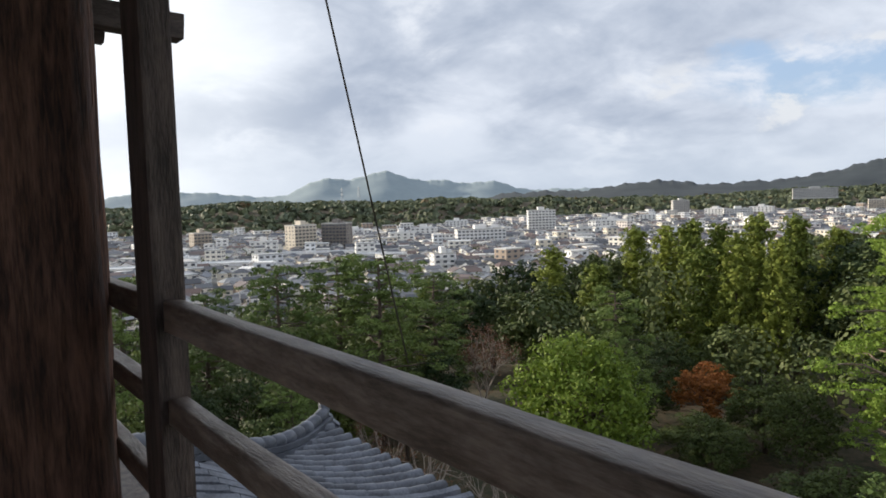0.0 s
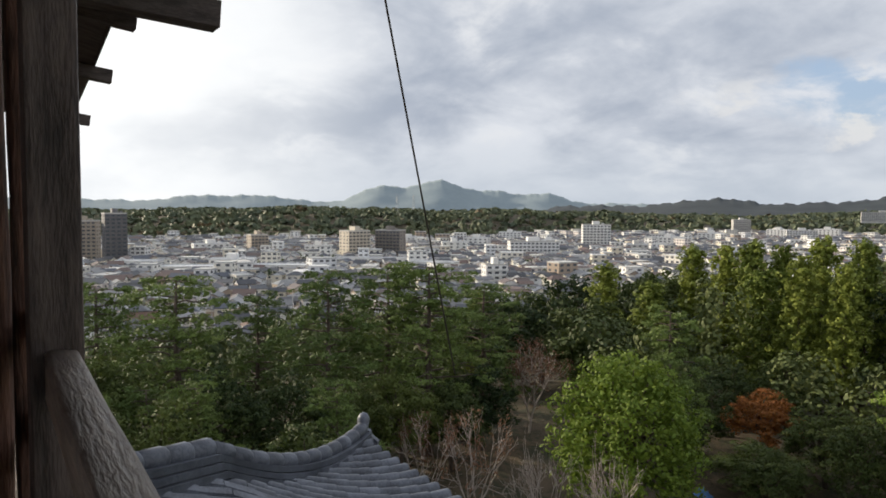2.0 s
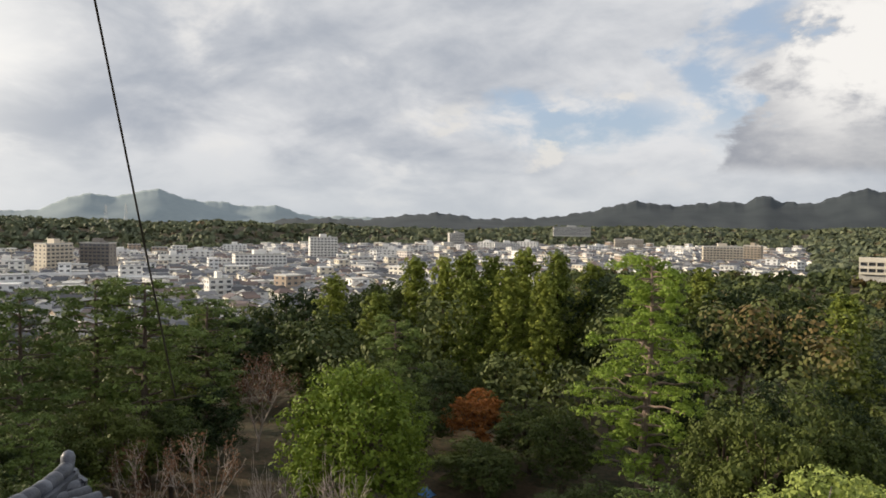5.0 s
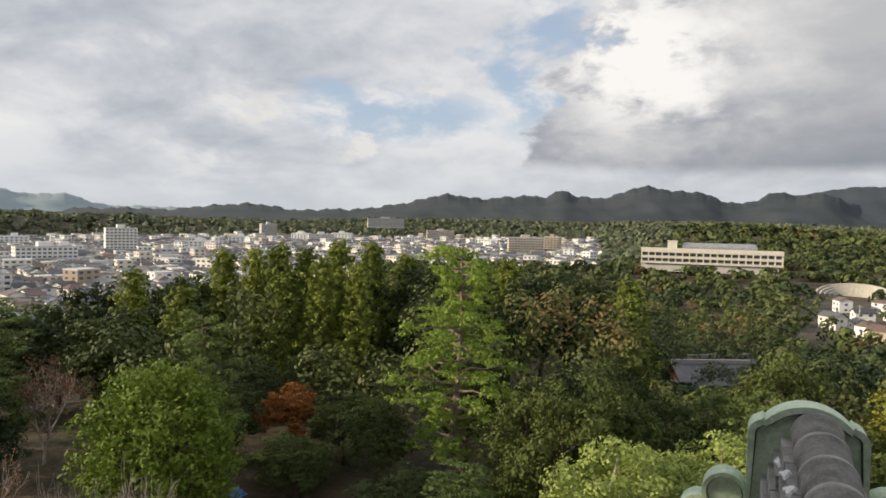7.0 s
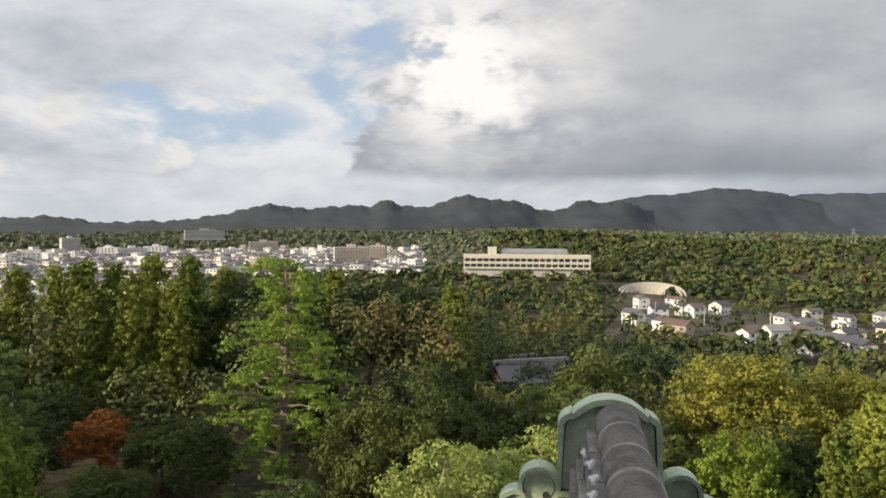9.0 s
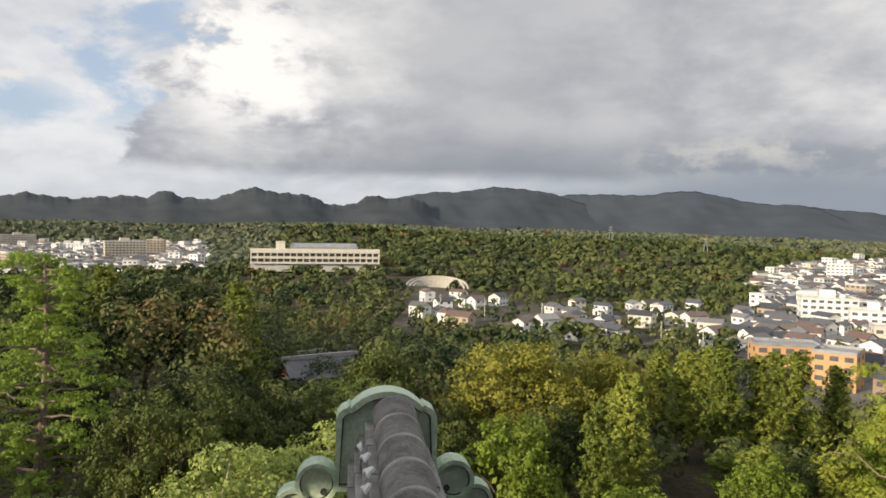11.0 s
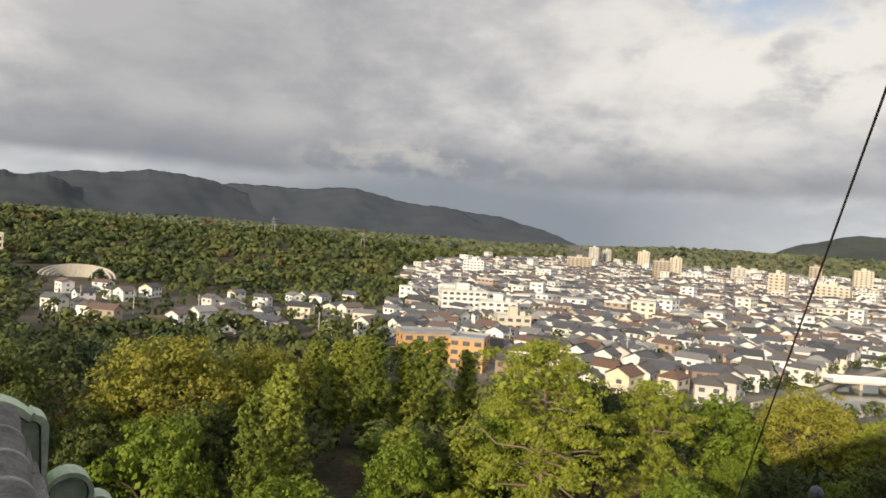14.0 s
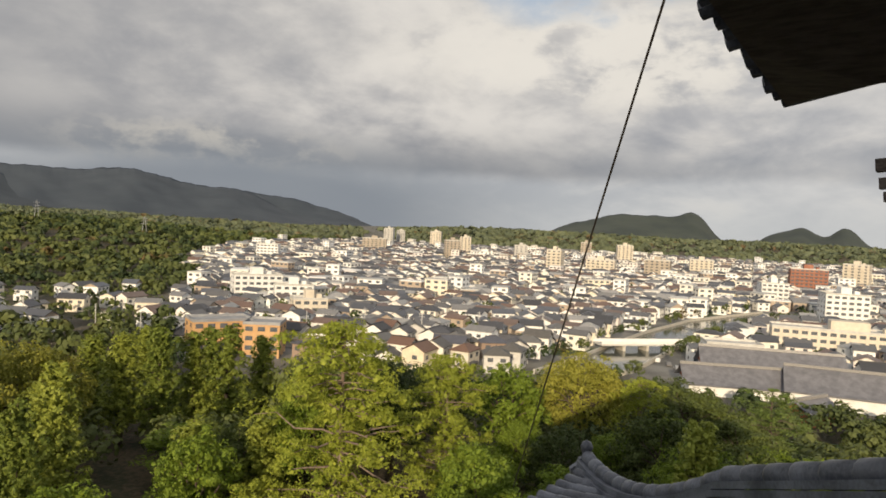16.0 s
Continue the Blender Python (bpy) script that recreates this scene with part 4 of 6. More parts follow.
def dome_quads(rng, x, y, z, H, R, n, size, pointed=False, lobes=6):
    """A distant crown: leaves on the outer faces of a few rounded lobes."""
    if pointed:
        u = (np.arange(lobes) + 0.5) / lobes
        a = u * 40 + x
        lc = np.stack([np.cos(a) * 0.35 * (1 - u), np.sin(a) * 0.35 * (1 - u), u * 0.86], 1)
        lr = 0.26 + 0.42 * (1 - u)
        tall = np.array([R * 0.8, R * 0.8, H])
    else:
        d = rng.normal(size=(lobes, 3))
        d[:, 2] = np.abs(d[:, 2]) * 0.8 + 0.1
        d /= np.linalg.norm(d, axis=1, keepdims=True)
        d[0] = (0.1, 0.1, 0.95)
        lc = d * np.array([0.62, 0.62, 0.42]) + np.array([0, 0, 0.36])
        lr = rng.uniform(0.34, 0.52, lobes)
        tall = np.array([R, R, H])
    who = rng.integers(0, lobes, n)
    e = rng.normal(size=(n, 3)) + np.array([0, 0, 0.45])
    e /= np.linalg.norm(e, axis=1, keepdims=True)
    p = lc[who] * tall + e * lr[who][:, None] * np.array([R, R, R if pointed else min(R, H * 0.6)]) * rng.uniform(0.85, 1.08, (n, 1)) + np.array([x, y, z])
    nrm = e + rng.normal(size=(n, 3)) * 0.14
    nrm /= np.linalg.norm(nrm, axis=1, keepdims=True)
    u = np.cross(nrm, rng.normal(size=(n, 3)))
    u /= np.linalg.norm(u, axis=1, keepdims=True)
    w = np.cross(nrm, u)
    s = size * rng.uniform(0.6, 1.3, (n, 1))
    return np.stack([p - u * s, p - w * s * 0.7, p + u * s, p + w * s * 0.7], 1)


def far_wood():
    rng = np.random.default_rng(5)
    rr = random.Random(9)
    out = []
    for kind, h, r, tall, w, x, y, g in wood_rest:
        out.append(dome_quads(rng, x, y, g, tall, w * 1.1, 480 if r < 160 else 270, 0.30 if r < 160 else 0.46, kind in ("cedar_tree",), 9))
    tagged(new("woods", quads("woods", np.concatenate(out), [M_WOODS])), "evergreen wood covering the slopes of the castle hill", "wood", kind="stuff")
    out, belt, cells = [], [], {}
    for _ in range(34000):
        h = rr.uniform(-100, 105)
        r = math.sqrt(rr.uniform(200 ** 2, 2700 ** 2)) if rr.random() < 0.62 else rr.uniform(200, 1400)
        if float(wooded(np.array([h]), np.array([r]))[0]) < rr.uniform(0.3, 0.7):
            continue
        if r < 300 and h > 1:
            continue
        step = 6.5 + r * 0.0085
        x, y = spot(h, r)
        if any((x - p) ** 2 + (y - q) ** 2 < (w + 4) ** 2 for p, q, w in LANDMARKS):
            continue
        key = (int(x // step), int(y // step), int(step))
        if key in cells:
            continue
        cells[key] = 1
        w = step * rr.uniform(0.55, 0.85)
        tall = rr.uniform(7, 11) if r < 400 else rr.uniform(5, 9.5)
        n = 120 if r < 500 else 60 if r < 1000 else 26
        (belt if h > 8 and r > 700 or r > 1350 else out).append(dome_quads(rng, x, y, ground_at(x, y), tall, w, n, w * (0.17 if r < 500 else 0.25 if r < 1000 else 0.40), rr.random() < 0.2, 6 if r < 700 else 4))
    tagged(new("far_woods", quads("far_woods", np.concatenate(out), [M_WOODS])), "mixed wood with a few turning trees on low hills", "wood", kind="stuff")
    tagged(new("hill_woods", quads("hill_woods", np.concatenate(belt), [M_BELT_HAZE])), "woods on the low hills behind the town, coloured dull green for haze", "wood", kind="stuff")


# ---- town ----
def gable_house(sh, w, d, h, pitch=0.42, over=0.5, hip=False, place=None, slots=(0, 1, 2), windows=True, rng=random):
    """Walls, roof and window panes of a small house into one shell."""
    sh.box(-w / 2, -d / 2, -0.5, w / 2, d / 2, h, slots[0], place, False)
    a, b, rise = w / 2 + over, d / 2 + over, (d / 2 + over) * pitch
    e = a - (b if hip else 0)
    p = [(-a, -b, h), (a, -b, h), (a, b, h), (-a, b, h), (-e, 0, h + rise), (e, 0, h + rise)]
    if hip:
        sh.add(p, [(0, 1, 5, 4), (2, 3, 4, 5), (1, 2, 5), (3, 0, 4), (3, 2, 1, 0)], slots[1], place)
    else:
        up = 0.22
        p = p + [(x_, y_, z_ + up) for x_, y_, z_ in p]
        sh.add(p, [(6, 7, 11, 10), (8, 9, 10, 11), (0, 4, 5, 1), (2, 5, 4, 3), (0, 1, 7, 6), (2, 3, 9, 8), (1, 5, 11, 7), (5, 2, 8, 11), (3, 4, 10, 9), (4, 0, 6, 10)], slots[1], place)
        g = d / 2 * pitch + over * pitch * 0.98
        sh.add([(-w / 2, -d / 2, h - 0.1), (-w / 2, d / 2, h - 0.1), (-w / 2, 0, h + g - 0.02), (w / 2, -d / 2, h - 0.1), (w / 2, d / 2, h - 0.1), (w / 2, 0, h + g - 0.02)], [(1, 0, 2), (3, 4, 5)], slots[0], place)
    if windows:
        for fl in range(2 if h > 4.5 else 1):
            z = 0.9 + fl * 2.8
            for sgn in (-1, 1):
                k = max(int(w // 3.2), 1)
                for i in range(k):
                    cx = -w / 2 + w * (i + 0.5) / k
                    sh.add([(cx - 0.8, sgn * (d / 2 + 0.03), z), (cx + 0.8, sgn * (d / 2 + 0.03), z), (cx + 0.8, sgn * (d / 2 + 0.03), z + 1.2), (cx - 0.8, sgn * (d / 2 + 0.03), z + 1.2)], [(0, 1, 2, 3)], slots[2], place)
                sh.add([(sgn * (w / 2 + 0.03), -0.7, z), (sgn * (w / 2 + 0.03), 0.7, z), (sgn * (w / 2 + 0.03), 0.7, z + 1.1), (sgn * (w / 2 + 0.03), -0.7, z + 1.1)], [(0, 1, 2, 3)], slots[2], place)


def flat_block(sh, w, d, floors, place, slots=(0, 1, 2), bands=True):
    h = floors * 3.1
    sh.box(-w / 2, -d / 2, -0.5, w / 2, d / 2, h, slots[0], place, False)
    sh.box(-w / 2 - 0.15, -d / 2 - 0.15, h - 0.2, w / 2 + 0.15, d / 2 + 0.15, h + 0.5, slots[1], place)
    for fl in range(floors):
        z = 1.0 + fl * 3.1
        for sgn in (-1, 1):
            k = max(int(w // 4), 2)
            for i in range(k):
                cx = -w / 2 + w * (i + 0.5) / k
                sh.box(cx - 1.2, sgn * (d / 2 + 0.02) - 0.02, z, cx + 1.2, sgn * (d / 2 + 0.02) + 0.02, z + 1.4, slots[2], place, False)
            k = max(int(d // 4), 1)
            for i in range(k):
                cy = -d / 2 + d * (i + 0.5) / k
                sh.box(sgn * (w / 2 + 0.02) - 0.02, cy - 1.1, z, sgn * (w / 2 + 0.02) + 0.02, cy + 1.1, z + 1.4, slots[2], place, False)


LANDMARKS = []                           # x, y and radius of ground kept free
RIVER = [spot(-56.5, 222), spot(-59.8, 248), spot(-62.2, 288), spot(-64.6, 338), spot(-67.4, 400), spot(-72, 480)]


def near_river(x, y, gap):
    p = Vector((x, y))
    for a, b in zip(RIVER, RIVER[1:]):
        a, b = Vector(a), Vector(b)
        t = max(0, min(1, (p - a).dot(b - a) / (b - a).length_squared))
        if (a + (b - a) * t - p).length < gap:
            return True
    return False


def window_mesh(w, h):
    sh = Shell()
    sh.box(-w / 2, -0.06, 0, w / 2, 0.05, h, 0)
    return sh.mesh("window", M_GLASS)


def block_building(name, label, h, r, w, d, floors, mat, turn=0.0, balconies=True, penthouse=True, z=None, cols=None, roof_mat=None, storey=3.0, both=True):
    """A storeyed block with floor slabs or balconies, a parapet, a stair head and single windows; its front looks at the keep, turned by some degrees."""
    x, y = spot(h, r)
    along = heading_vec(h + TURN + turn - 90)
    n_ = max(int(w / 18), 1)
    for i in range(n_):
        o = w * ((i + 0.5) / n_ - 0.5)
        LANDMARKS.append((x + along.x * o, y + along.y * o, max(w / n_, d) * 0.62))
    base = ground_at(x, y) if z is None else z
    ob = thing(name, pose(x, y, base, 0, 0, h + TURN + turn), label, "building", "larger buildings of the town")
    H = floors * storey
    sh = Shell()
    sh.box(-w / 2, -d / 2, -3, w / 2, d / 2, H, 0)
    part("wall", sh, mat, ob)
    sh = Shell()
    for q in ((-w / 2 - 0.1, -d / 2 - 0.1, w / 2 + 0.1, -d / 2 + 0.15), (-w / 2 - 0.1, d / 2 - 0.15, w / 2 + 0.1, d / 2 + 0.1), (-w / 2 - 0.1, -d / 2 + 0.15, -w / 2 + 0.15, d / 2 - 0.15), (w / 2 - 0.15, -d / 2 + 0.15, w / 2 + 0.1, d / 2 - 0.15)):
        sh.box(q[0], q[1], H + 0.004, q[2], q[3], H + 0.9)
    sh.box(-w / 2 + 0.16, -d / 2 + 0.16, H + 0.004, w / 2 - 0.16, d / 2 - 0.16, H + 0.12)
    part("roof", sh, roof_mat or M_CONCRETE, ob)
    if penthouse:
        sh = Shell()
        sh.box(-w * 0.13, -d * 0.3, H + 0.13, w * 0.11, d * 0.25, H + 4.2)
        sh.box(w * 0.2, -d * 0.2, H + 0.13, w * 0.2 + 2.4, d * 0.1, H + 2.2)
        part("stair_head", sh, mat, ob)
    cols = cols or max(int(w / 3.4), 2)
    pane = window_mesh(min(2.3, w / cols * 0.66), 1.5 if balconies else 1.4)
    pane_side = window_mesh(1.5, 1.3)
    for f in range(floors):
        if balconies:
            sh = Shell()
            sh.box(-w / 2 + 0.05, -d / 2 - 1.3, f * storey + 0.05, w / 2 - 0.05, -d / 2 - 0.01, f * storey + 0.2)
            sh.box(-w / 2 + 0.05, -d / 2 - 1.3, f * storey + 0.2, w / 2 - 0.05, -d / 2 - 1.18, f * storey + 1.15)
            part("balcony", sh, mat, ob)
        for i in range(cols):
            part("window", pane, None, ob, place=pose(-w / 2 + w * (i + 0.5) / cols, -d / 2 - 0.02, f * storey + 0.95))
        for sgn in (-1, 1):
            for j in range(max(int(d / 5), 1) if both else 0):
                k = max(int(d / 5), 1)
                part("window", pane_side, None, ob, place=pose(sgn * (w / 2 + 0.02), -d / 2 + d * (j + 0.5) / k, f * storey + 0.95, 0, 0, 90))
    return ob


# larger buildings that can be told apart
block_building("apartment_block", "tall dark grey apartment tower", 85.6, 620, 16, 14, 13, M_DARKB, 10)
block_building("apartment_block", "beige apartment tower beside a dark one", 87.6, 640, 22, 14, 11, M_TAN, -15)
block_building("apartment_block", "tan apartment slab with stacked balconies", 68.2, 650, 22, 16, 8, M_BEIGE, 32)
block_building("apartment_block", "grey brown apartment slab with stacked balconies", 65.4, 668, 24, 14, 8, M_BROWNGREY, -24)
block_building("office_building", "small tan office block", 75.6, 720, 17, 13, 6, M_TAN, 20)
block_building("apartment_block", "white apartment slab catching the sun", 49.4, 815, 30, 14, 9, M_WHITE, 8)
block_building("hospital", "long low white building with dark window bands", 54.2, 660, 44, 20, 5, M_WHITE, 10, balconies=False)
block_building("office_building", "white stepped office block among houses", 57.2, 425, 13, 11, 4, M_WHITE, 15)
block_building("apartment_block", "pale far apartment block", 39.0, 1330, 28, 14, 9, M_CONCRETE, 15)
block_building("hospital", "wide grey building on a rise", 30.0, 1700, 84, 22, 6, M_CONCRETE, 5, balconies=False, z=22)
block_building("apartment_block", "beige far apartment block", 25.7, 1340, 50, 16, 7, M_BEIGE, 5)
block_building("apartment_block", "cream apartment slab behind the wood", 19.0, 920, 44, 16, 7, M_BEIGE, 6, z=1)
block_building("apartment_block", "brown apartment slab behind the wood", 16.9, 960, 20, 14, 7, M_TAN, -12, z=2)
block_building("office_building", "white low block in town", 35.0, 1150, 40, 16, 5, M_WHITE, 5)
block_building("office_building", "white low block in town", 44.5, 980, 30, 16, 4, M_WHITE, -8)
for h, r, w, d, fl, mt in ((66.8, 560, 58, 12, 2, M_WHITE), (62.0, 520, 34, 14, 2, M_WHITE), (73.6, 500, 38, 18, 2, M_WHITE), (77.4, 520, 30, 16, 3, M_WHITE), (80.6, 500, 34, 18, 2, M_CONCRETE), (84.0, 560, 30, 16, 2, M_WHITE),
                           (71.0, 690, 26, 14, 3, M_WHITE), (79.0, 740, 34, 16, 3, M_WHITE), (60.4, 700, 24, 14, 4, M_WHITE), (58.6, 800, 28, 12, 4, M_WHITE), (53.0, 820, 34, 14, 3, M_WHITE), (46.4, 760, 22, 16, 3, M_CONCRETE),
                           (44.0, 880, 30, 14, 4, M_WHITE), (41.0, 1050, 34, 14, 4, M_WHITE), (36.5, 1180, 30, 14, 5, M_WHITE), (33.4, 1250, 34, 14, 5, M_WHITE), (28.0, 1180, 30, 14, 4, M_WHITE), (22.0, 1150, 36, 14, 4, M_WHITE), (64.0, 880, 36, 16, 3, M_WHITE), (56.0, 1000, 30, 14, 4, M_WHITE)):
    block_building("warehouse" if fl == 2 else "office_building", "white flat roofed building among grey roofs", h, r, w, d, fl, mt, (h * 11) % 40 - 20, balconies=False, penthouse=fl > 2, cols=max(int(w / 5), 3), roof_mat=M_PALE_ROOF)
def build_school():
    """Two open galleries between pale bands and piers, a stair tower and a grey roofed hall."""
    h, r, w, d = 5.3, 590, 100, 16
    x, y = spot(h, r)
    for o in (-42, -25, -8, 8, 25, 42):
        LANDMARKS.append((x + o, y, 14))
    ob = thing("school", pose(x, y, 14, 0, 0, h + TURN + 3), "long cream school with grey roofed hall in the wood", "building", "larger buildings of the town")
    sh = Shell()
    sh.box(-w / 2, -d / 2, -6, w / 2, d / 2, 11.0)
    part("wall", sh, M_CONCRETE, ob)
    for z0, z1 in ((0.2, 1.4), (4.2, 5.8), (8.6, 11.9)):
        sh = Shell()
        sh.box(-w / 2 - 0.3, -d / 2 - 2.2, z0, w / 2 + 0.3, -d / 2 - 0.01, z1)
        part("balcony", sh, M_CREAM, ob, "cream parapet band")
    for k in range(21):
        for z0, z1 in ((1.41, 4.19), (5.81, 8.59)):
            sh = Shell()
            cx = -w / 2 + 0.3 + (w - 0.6) * k / 20
            sh.box(cx - 0.35, -d / 2 - 2.0, z0, cx + 0.35, -d / 2 - 0.02, z1)
            part("pier", sh, M_CREAM, ob)
    pane = window_mesh(4.0, 2.0)
    for k in range(20):
        for z0 in (1.9, 6.2):
            part("window", pane, None, ob, place=pose(-w / 2 + (w - 0.6) * (k + 0.5) / 20 + 0.3, -d / 2 - 0.02, z0))
    sh = Shell()
    sh.box(-w / 2 + 0.1, -d / 2 + 0.01, 11.01, w / 2 - 0.1, d / 2 - 0.1, 11.5)
    part("roof", sh, M_GREYROOF, ob)
    sh = Shell()
    sh.add([(-20, -6, 11.51), (33, -6, 11.51), (33, 7, 11.51), (-20, 7, 11.51), (-20, -6, 13.4), (33, -6, 13.4), (33, 7, 13.4), (-20, 7, 13.4), (-19, 0.5, 16.2), (32, 0.5, 16.2)],
           [(0, 1, 5, 4), (1, 2, 6, 5), (2, 3, 7, 6), (3, 0, 4, 7), (4, 5, 9, 8), (6, 7, 8, 9), (5, 6, 9), (7, 4, 8)])
    part("upper_hall", sh, M_GREYROOF, ob)
    sh = Shell()
    sh.box(-31, -7, 11.51, -24, 2, 17.0), sh.box(-31.3, -7.3, 17.0, -23.7, 2.3, 17.5)
    part("stair_tower", sh, M_CREAM, ob)


build_school()
block_building("apartment_block", "orange tiled apartment block with a grey roof", -30.0, 248, 19, 12, 4, M_ORANGE, 14, z=-1.5, penthouse=False, roof_mat=M_GREYROOF)
block_building("apartment_block", "orange tiled apartment block with grey roof", -33.4, 242, 11.5, 13, 4, M_ORANGE, -10, z=-1.5, penthouse=False, balconies=False, roof_mat=M_GREYROOF)
block_building("office_building", "white flat roofed building among houses", -32.6, 418, 26, 14, 4, M_WHITE, 10, balconies=False)
block_building("office_building", "white flat roofed annex among houses", -35.4, 395, 20, 12, 3, M_WHITE, 5, balconies=False)
block_building("office_building", "cream flat roofed building among houses", -36.6, 330, 15, 12, 3, M_BEIGE, 10, balconies=False)
block_building("office_building", "white building at the edge of the wood", -33.4, 770, 22, 14, 5, M_WHITE, -12, balconies=False)
for h, r, w, fl, mt in ((-42.6, 1330, 17, 10, M_CONCRETE), (-43.5, 1380, 14, 9, M_CONCRETE), (-46.3, 1340, 20, 10, M_BEIGE), (-47.6, 960, 20, 8, M_TAN), (-48.6, 1100, 16, 9, M_BEIGE),
                        (-41.5, 1050, 34, 6, M_TAN), (-55.7, 760, 15, 8, M_BEIGE), (-58.0, 1150, 16, 9, M_TAN), (-60.9, 1080, 22, 9, M_BEIGE), (-53.0, 1000, 18, 7, M_CONCRETE),
                        (-59.2, 800, 30, 5, M_BEIGE), (-63.4, 800, 26, 6, M_TAN), (-66.5, 900, 26, 6, M_BEIGE), (-50.2, 1020, 40, 3, M_WHITE), (-76.6, 860, 24, 8, M_BEIGE), (-80.5, 820, 30, 7, M_WHITE)):
    block_building("apartment_block", "pale storeyed block rising over the roofs", h, r, w, 14, fl, mt, (h * 7) % 30 - 15, cols=max(int(w / 5), 3))
block_building("apartment_block", "red brown brick apartment block", -73.6, 720, 30, 16, 7, M_BRICK, 8)
block_building("office_building", "white tower block with blank wall", -75.9, 462, 22, 18, 5, M_WHITE, 14, z=2, balconies=False)
block_building("school", "long cream building with rows of windows", -76.4, 345, 60, 14, 3, M_BEIGE, 10, balconies=False)
block_building("office_building", "white cubic house at the moat", -68.9, 292, 20, 12, 2, M_WHITE, 14, balconies=False, penthouse=False)
block_building("office_building", "white building in the east town", -71.4, 560, 18, 14, 5, M_WHITE, 14)


def temple(name, label, h, r, w, d, wall, turn, porch=False):
    x, y = spot(h, r)
    LANDMARKS.append((x, y, max(w, d) * 0.6))
    ob = thing(name, pose(x, y, ground_at(x, y), 0, 0, h + TURN + turn), label, "building")
    sh = Shell()
    sh.box(-w / 2, -d / 2, -1, w / 2, d / 2, wall)
    part("wall", sh, M_WHITE if not porch else M_VERMIL, ob)
    sh = Shell()
    a, b, n = w / 2 + 1.6, d / 2 + 1.6, 10
    prof = [(-b * (1 - i / n), wall + 0.51 * b * (i / n) ** 1.35) for i in range(n + 1)]
    prof += [(-y_, z_) for y_, z_ in reversed(prof[:-1])]
    k = len(prof)
    pts = [(x_, y_, z_ + o) for x_, o in ((-a, 0), (a, 0), (a, -0.3), (-a, -0.3)) for y_, z_ in prof]
    sh.add(pts, [(i, k + i, k + i + 1, i + 1) for i in range(k - 1)] + [(2 * k + i, 3 * k + i, 3 * k + i + 1, 2 * k + i + 1) for i in range(k - 1)]
           + [(k + i, 2 * k + i, 2 * k + i + 1, k + i + 1) for i in range(k - 1)] + [(3 * k + i, i, i + 1, 3 * k + i + 1) for i in range(k - 1)]
           + [(0, 3 * k, 2 * k, k), (k - 1, 2 * k - 1, 3 * k - 1, 4 * k - 1)])
    top = wall + 0.30 * b * 2 * 0.85
    part("roof", sh, M_TEMPLE, ob)
    sh = Shell()
    sh.box(-a, -0.35, top - 0.1, a, 0.35, top + 0.7)
    part("ridge", sh, M_RIDGE_TILE, ob)
    sh = Shell()
    for sgn in (-1, 1):
        sh.add([(sgn * (w / 2 - 0.02), -d / 2, wall), (sgn * (w / 2 - 0.02), d / 2, wall), (sgn * (w / 2 - 0.02), 0, top - 0.6), (sgn * (w / 2 + 0.3), -d / 2, wall), (sgn * (w / 2 + 0.3), d / 2, wall), (sgn * (w / 2 + 0.3), 0, top - 0.6)],
               [(0, 1, 2), (3, 5, 4), (0, 3, 4, 1), (1, 4, 5, 2), (2, 5, 3, 0)], 0)
    part("gable", sh, M_VERMIL, ob, "reddish timber gable")
    return ob


temple("temple_hall", "wide hall with dark grey tiled roof and white walls", -71.5, 252, 40, 20, 4.2, 12)
temple("temple_hall", "wide hall with dark grey tiled roof and white walls", -77.0, 232, 34, 18, 4.2, 8)
temple("temple_hall", "long dark grey tiled roof over white walls", -69.0, 228, 26, 14, 3.4, 14)
temple("temple_gate", "small hall with red timber and grey roof", -74.3, 205, 11, 8, 3.0, 60, True)
temple("shrine_hall", "old hall with grey roof among trees", 4.4, 178, 13, 9, 4.5, 34)
temple("shrine_hall", "old hall with grey roof among trees", 4.8, 146, 13, 9, 3.4, 24)


def build_river():
    sh = Shell()
    left, right = [], []
    for i, p in enumerate(RIVER):
        a, b = Vector(RIVER[max(i - 1, 0)]), Vector(RIVER[min(i + 1, len(RIVER) - 1)])
        t = (b - a).normalized()
        nrm = Vector((-t.y, t.x)) * (11 if i else 9)
        left.append(Vector(p) + nrm), right.append(Vector(p) - nrm)
    n = len(RIVER)
    sh.add([(p.x, p.y, 0.35) for p in left] + [(p.x, p.y, 0.35) for p in right], [(i, i + 1, n + i + 1, n + i) for i in range(n - 1)])
    tagged(part("water", sh, M_WATER), "still dark moat water between stone banks", "moat", kind="structure")
    for side in (left, right):
        sh = Shell()
        for a, b in zip(side, side[1:]):
            t = (b - a).normalized()
            o = Vector((-t.y, t.x)) * 0.35
            sh.add([(a.x - o.x, a.y - o.y, -1), (b.x - o.x, b.y - o.y, -1), (b.x + o.x, b.y + o.y, -1), (a.x + o.x, a.y + o.y, -1),
                    (a.x - o.x, a.y - o.y, 1.5), (b.x - o.x, b.y - o.y, 1.5), (b.x + o.x, b.y + o.y, 1.5), (a.x + o.x, a.y + o.y, 1.5)],
                   [(4, 5, 6, 7), (0, 1, 5, 4), (1, 2, 6, 5), (2, 3, 7, 6), (3, 0, 4, 7)])
        tagged(part("bank_wall", sh, M_STONE), "stone retaining wall along the moat", "wall", kind="structure")


build_river()


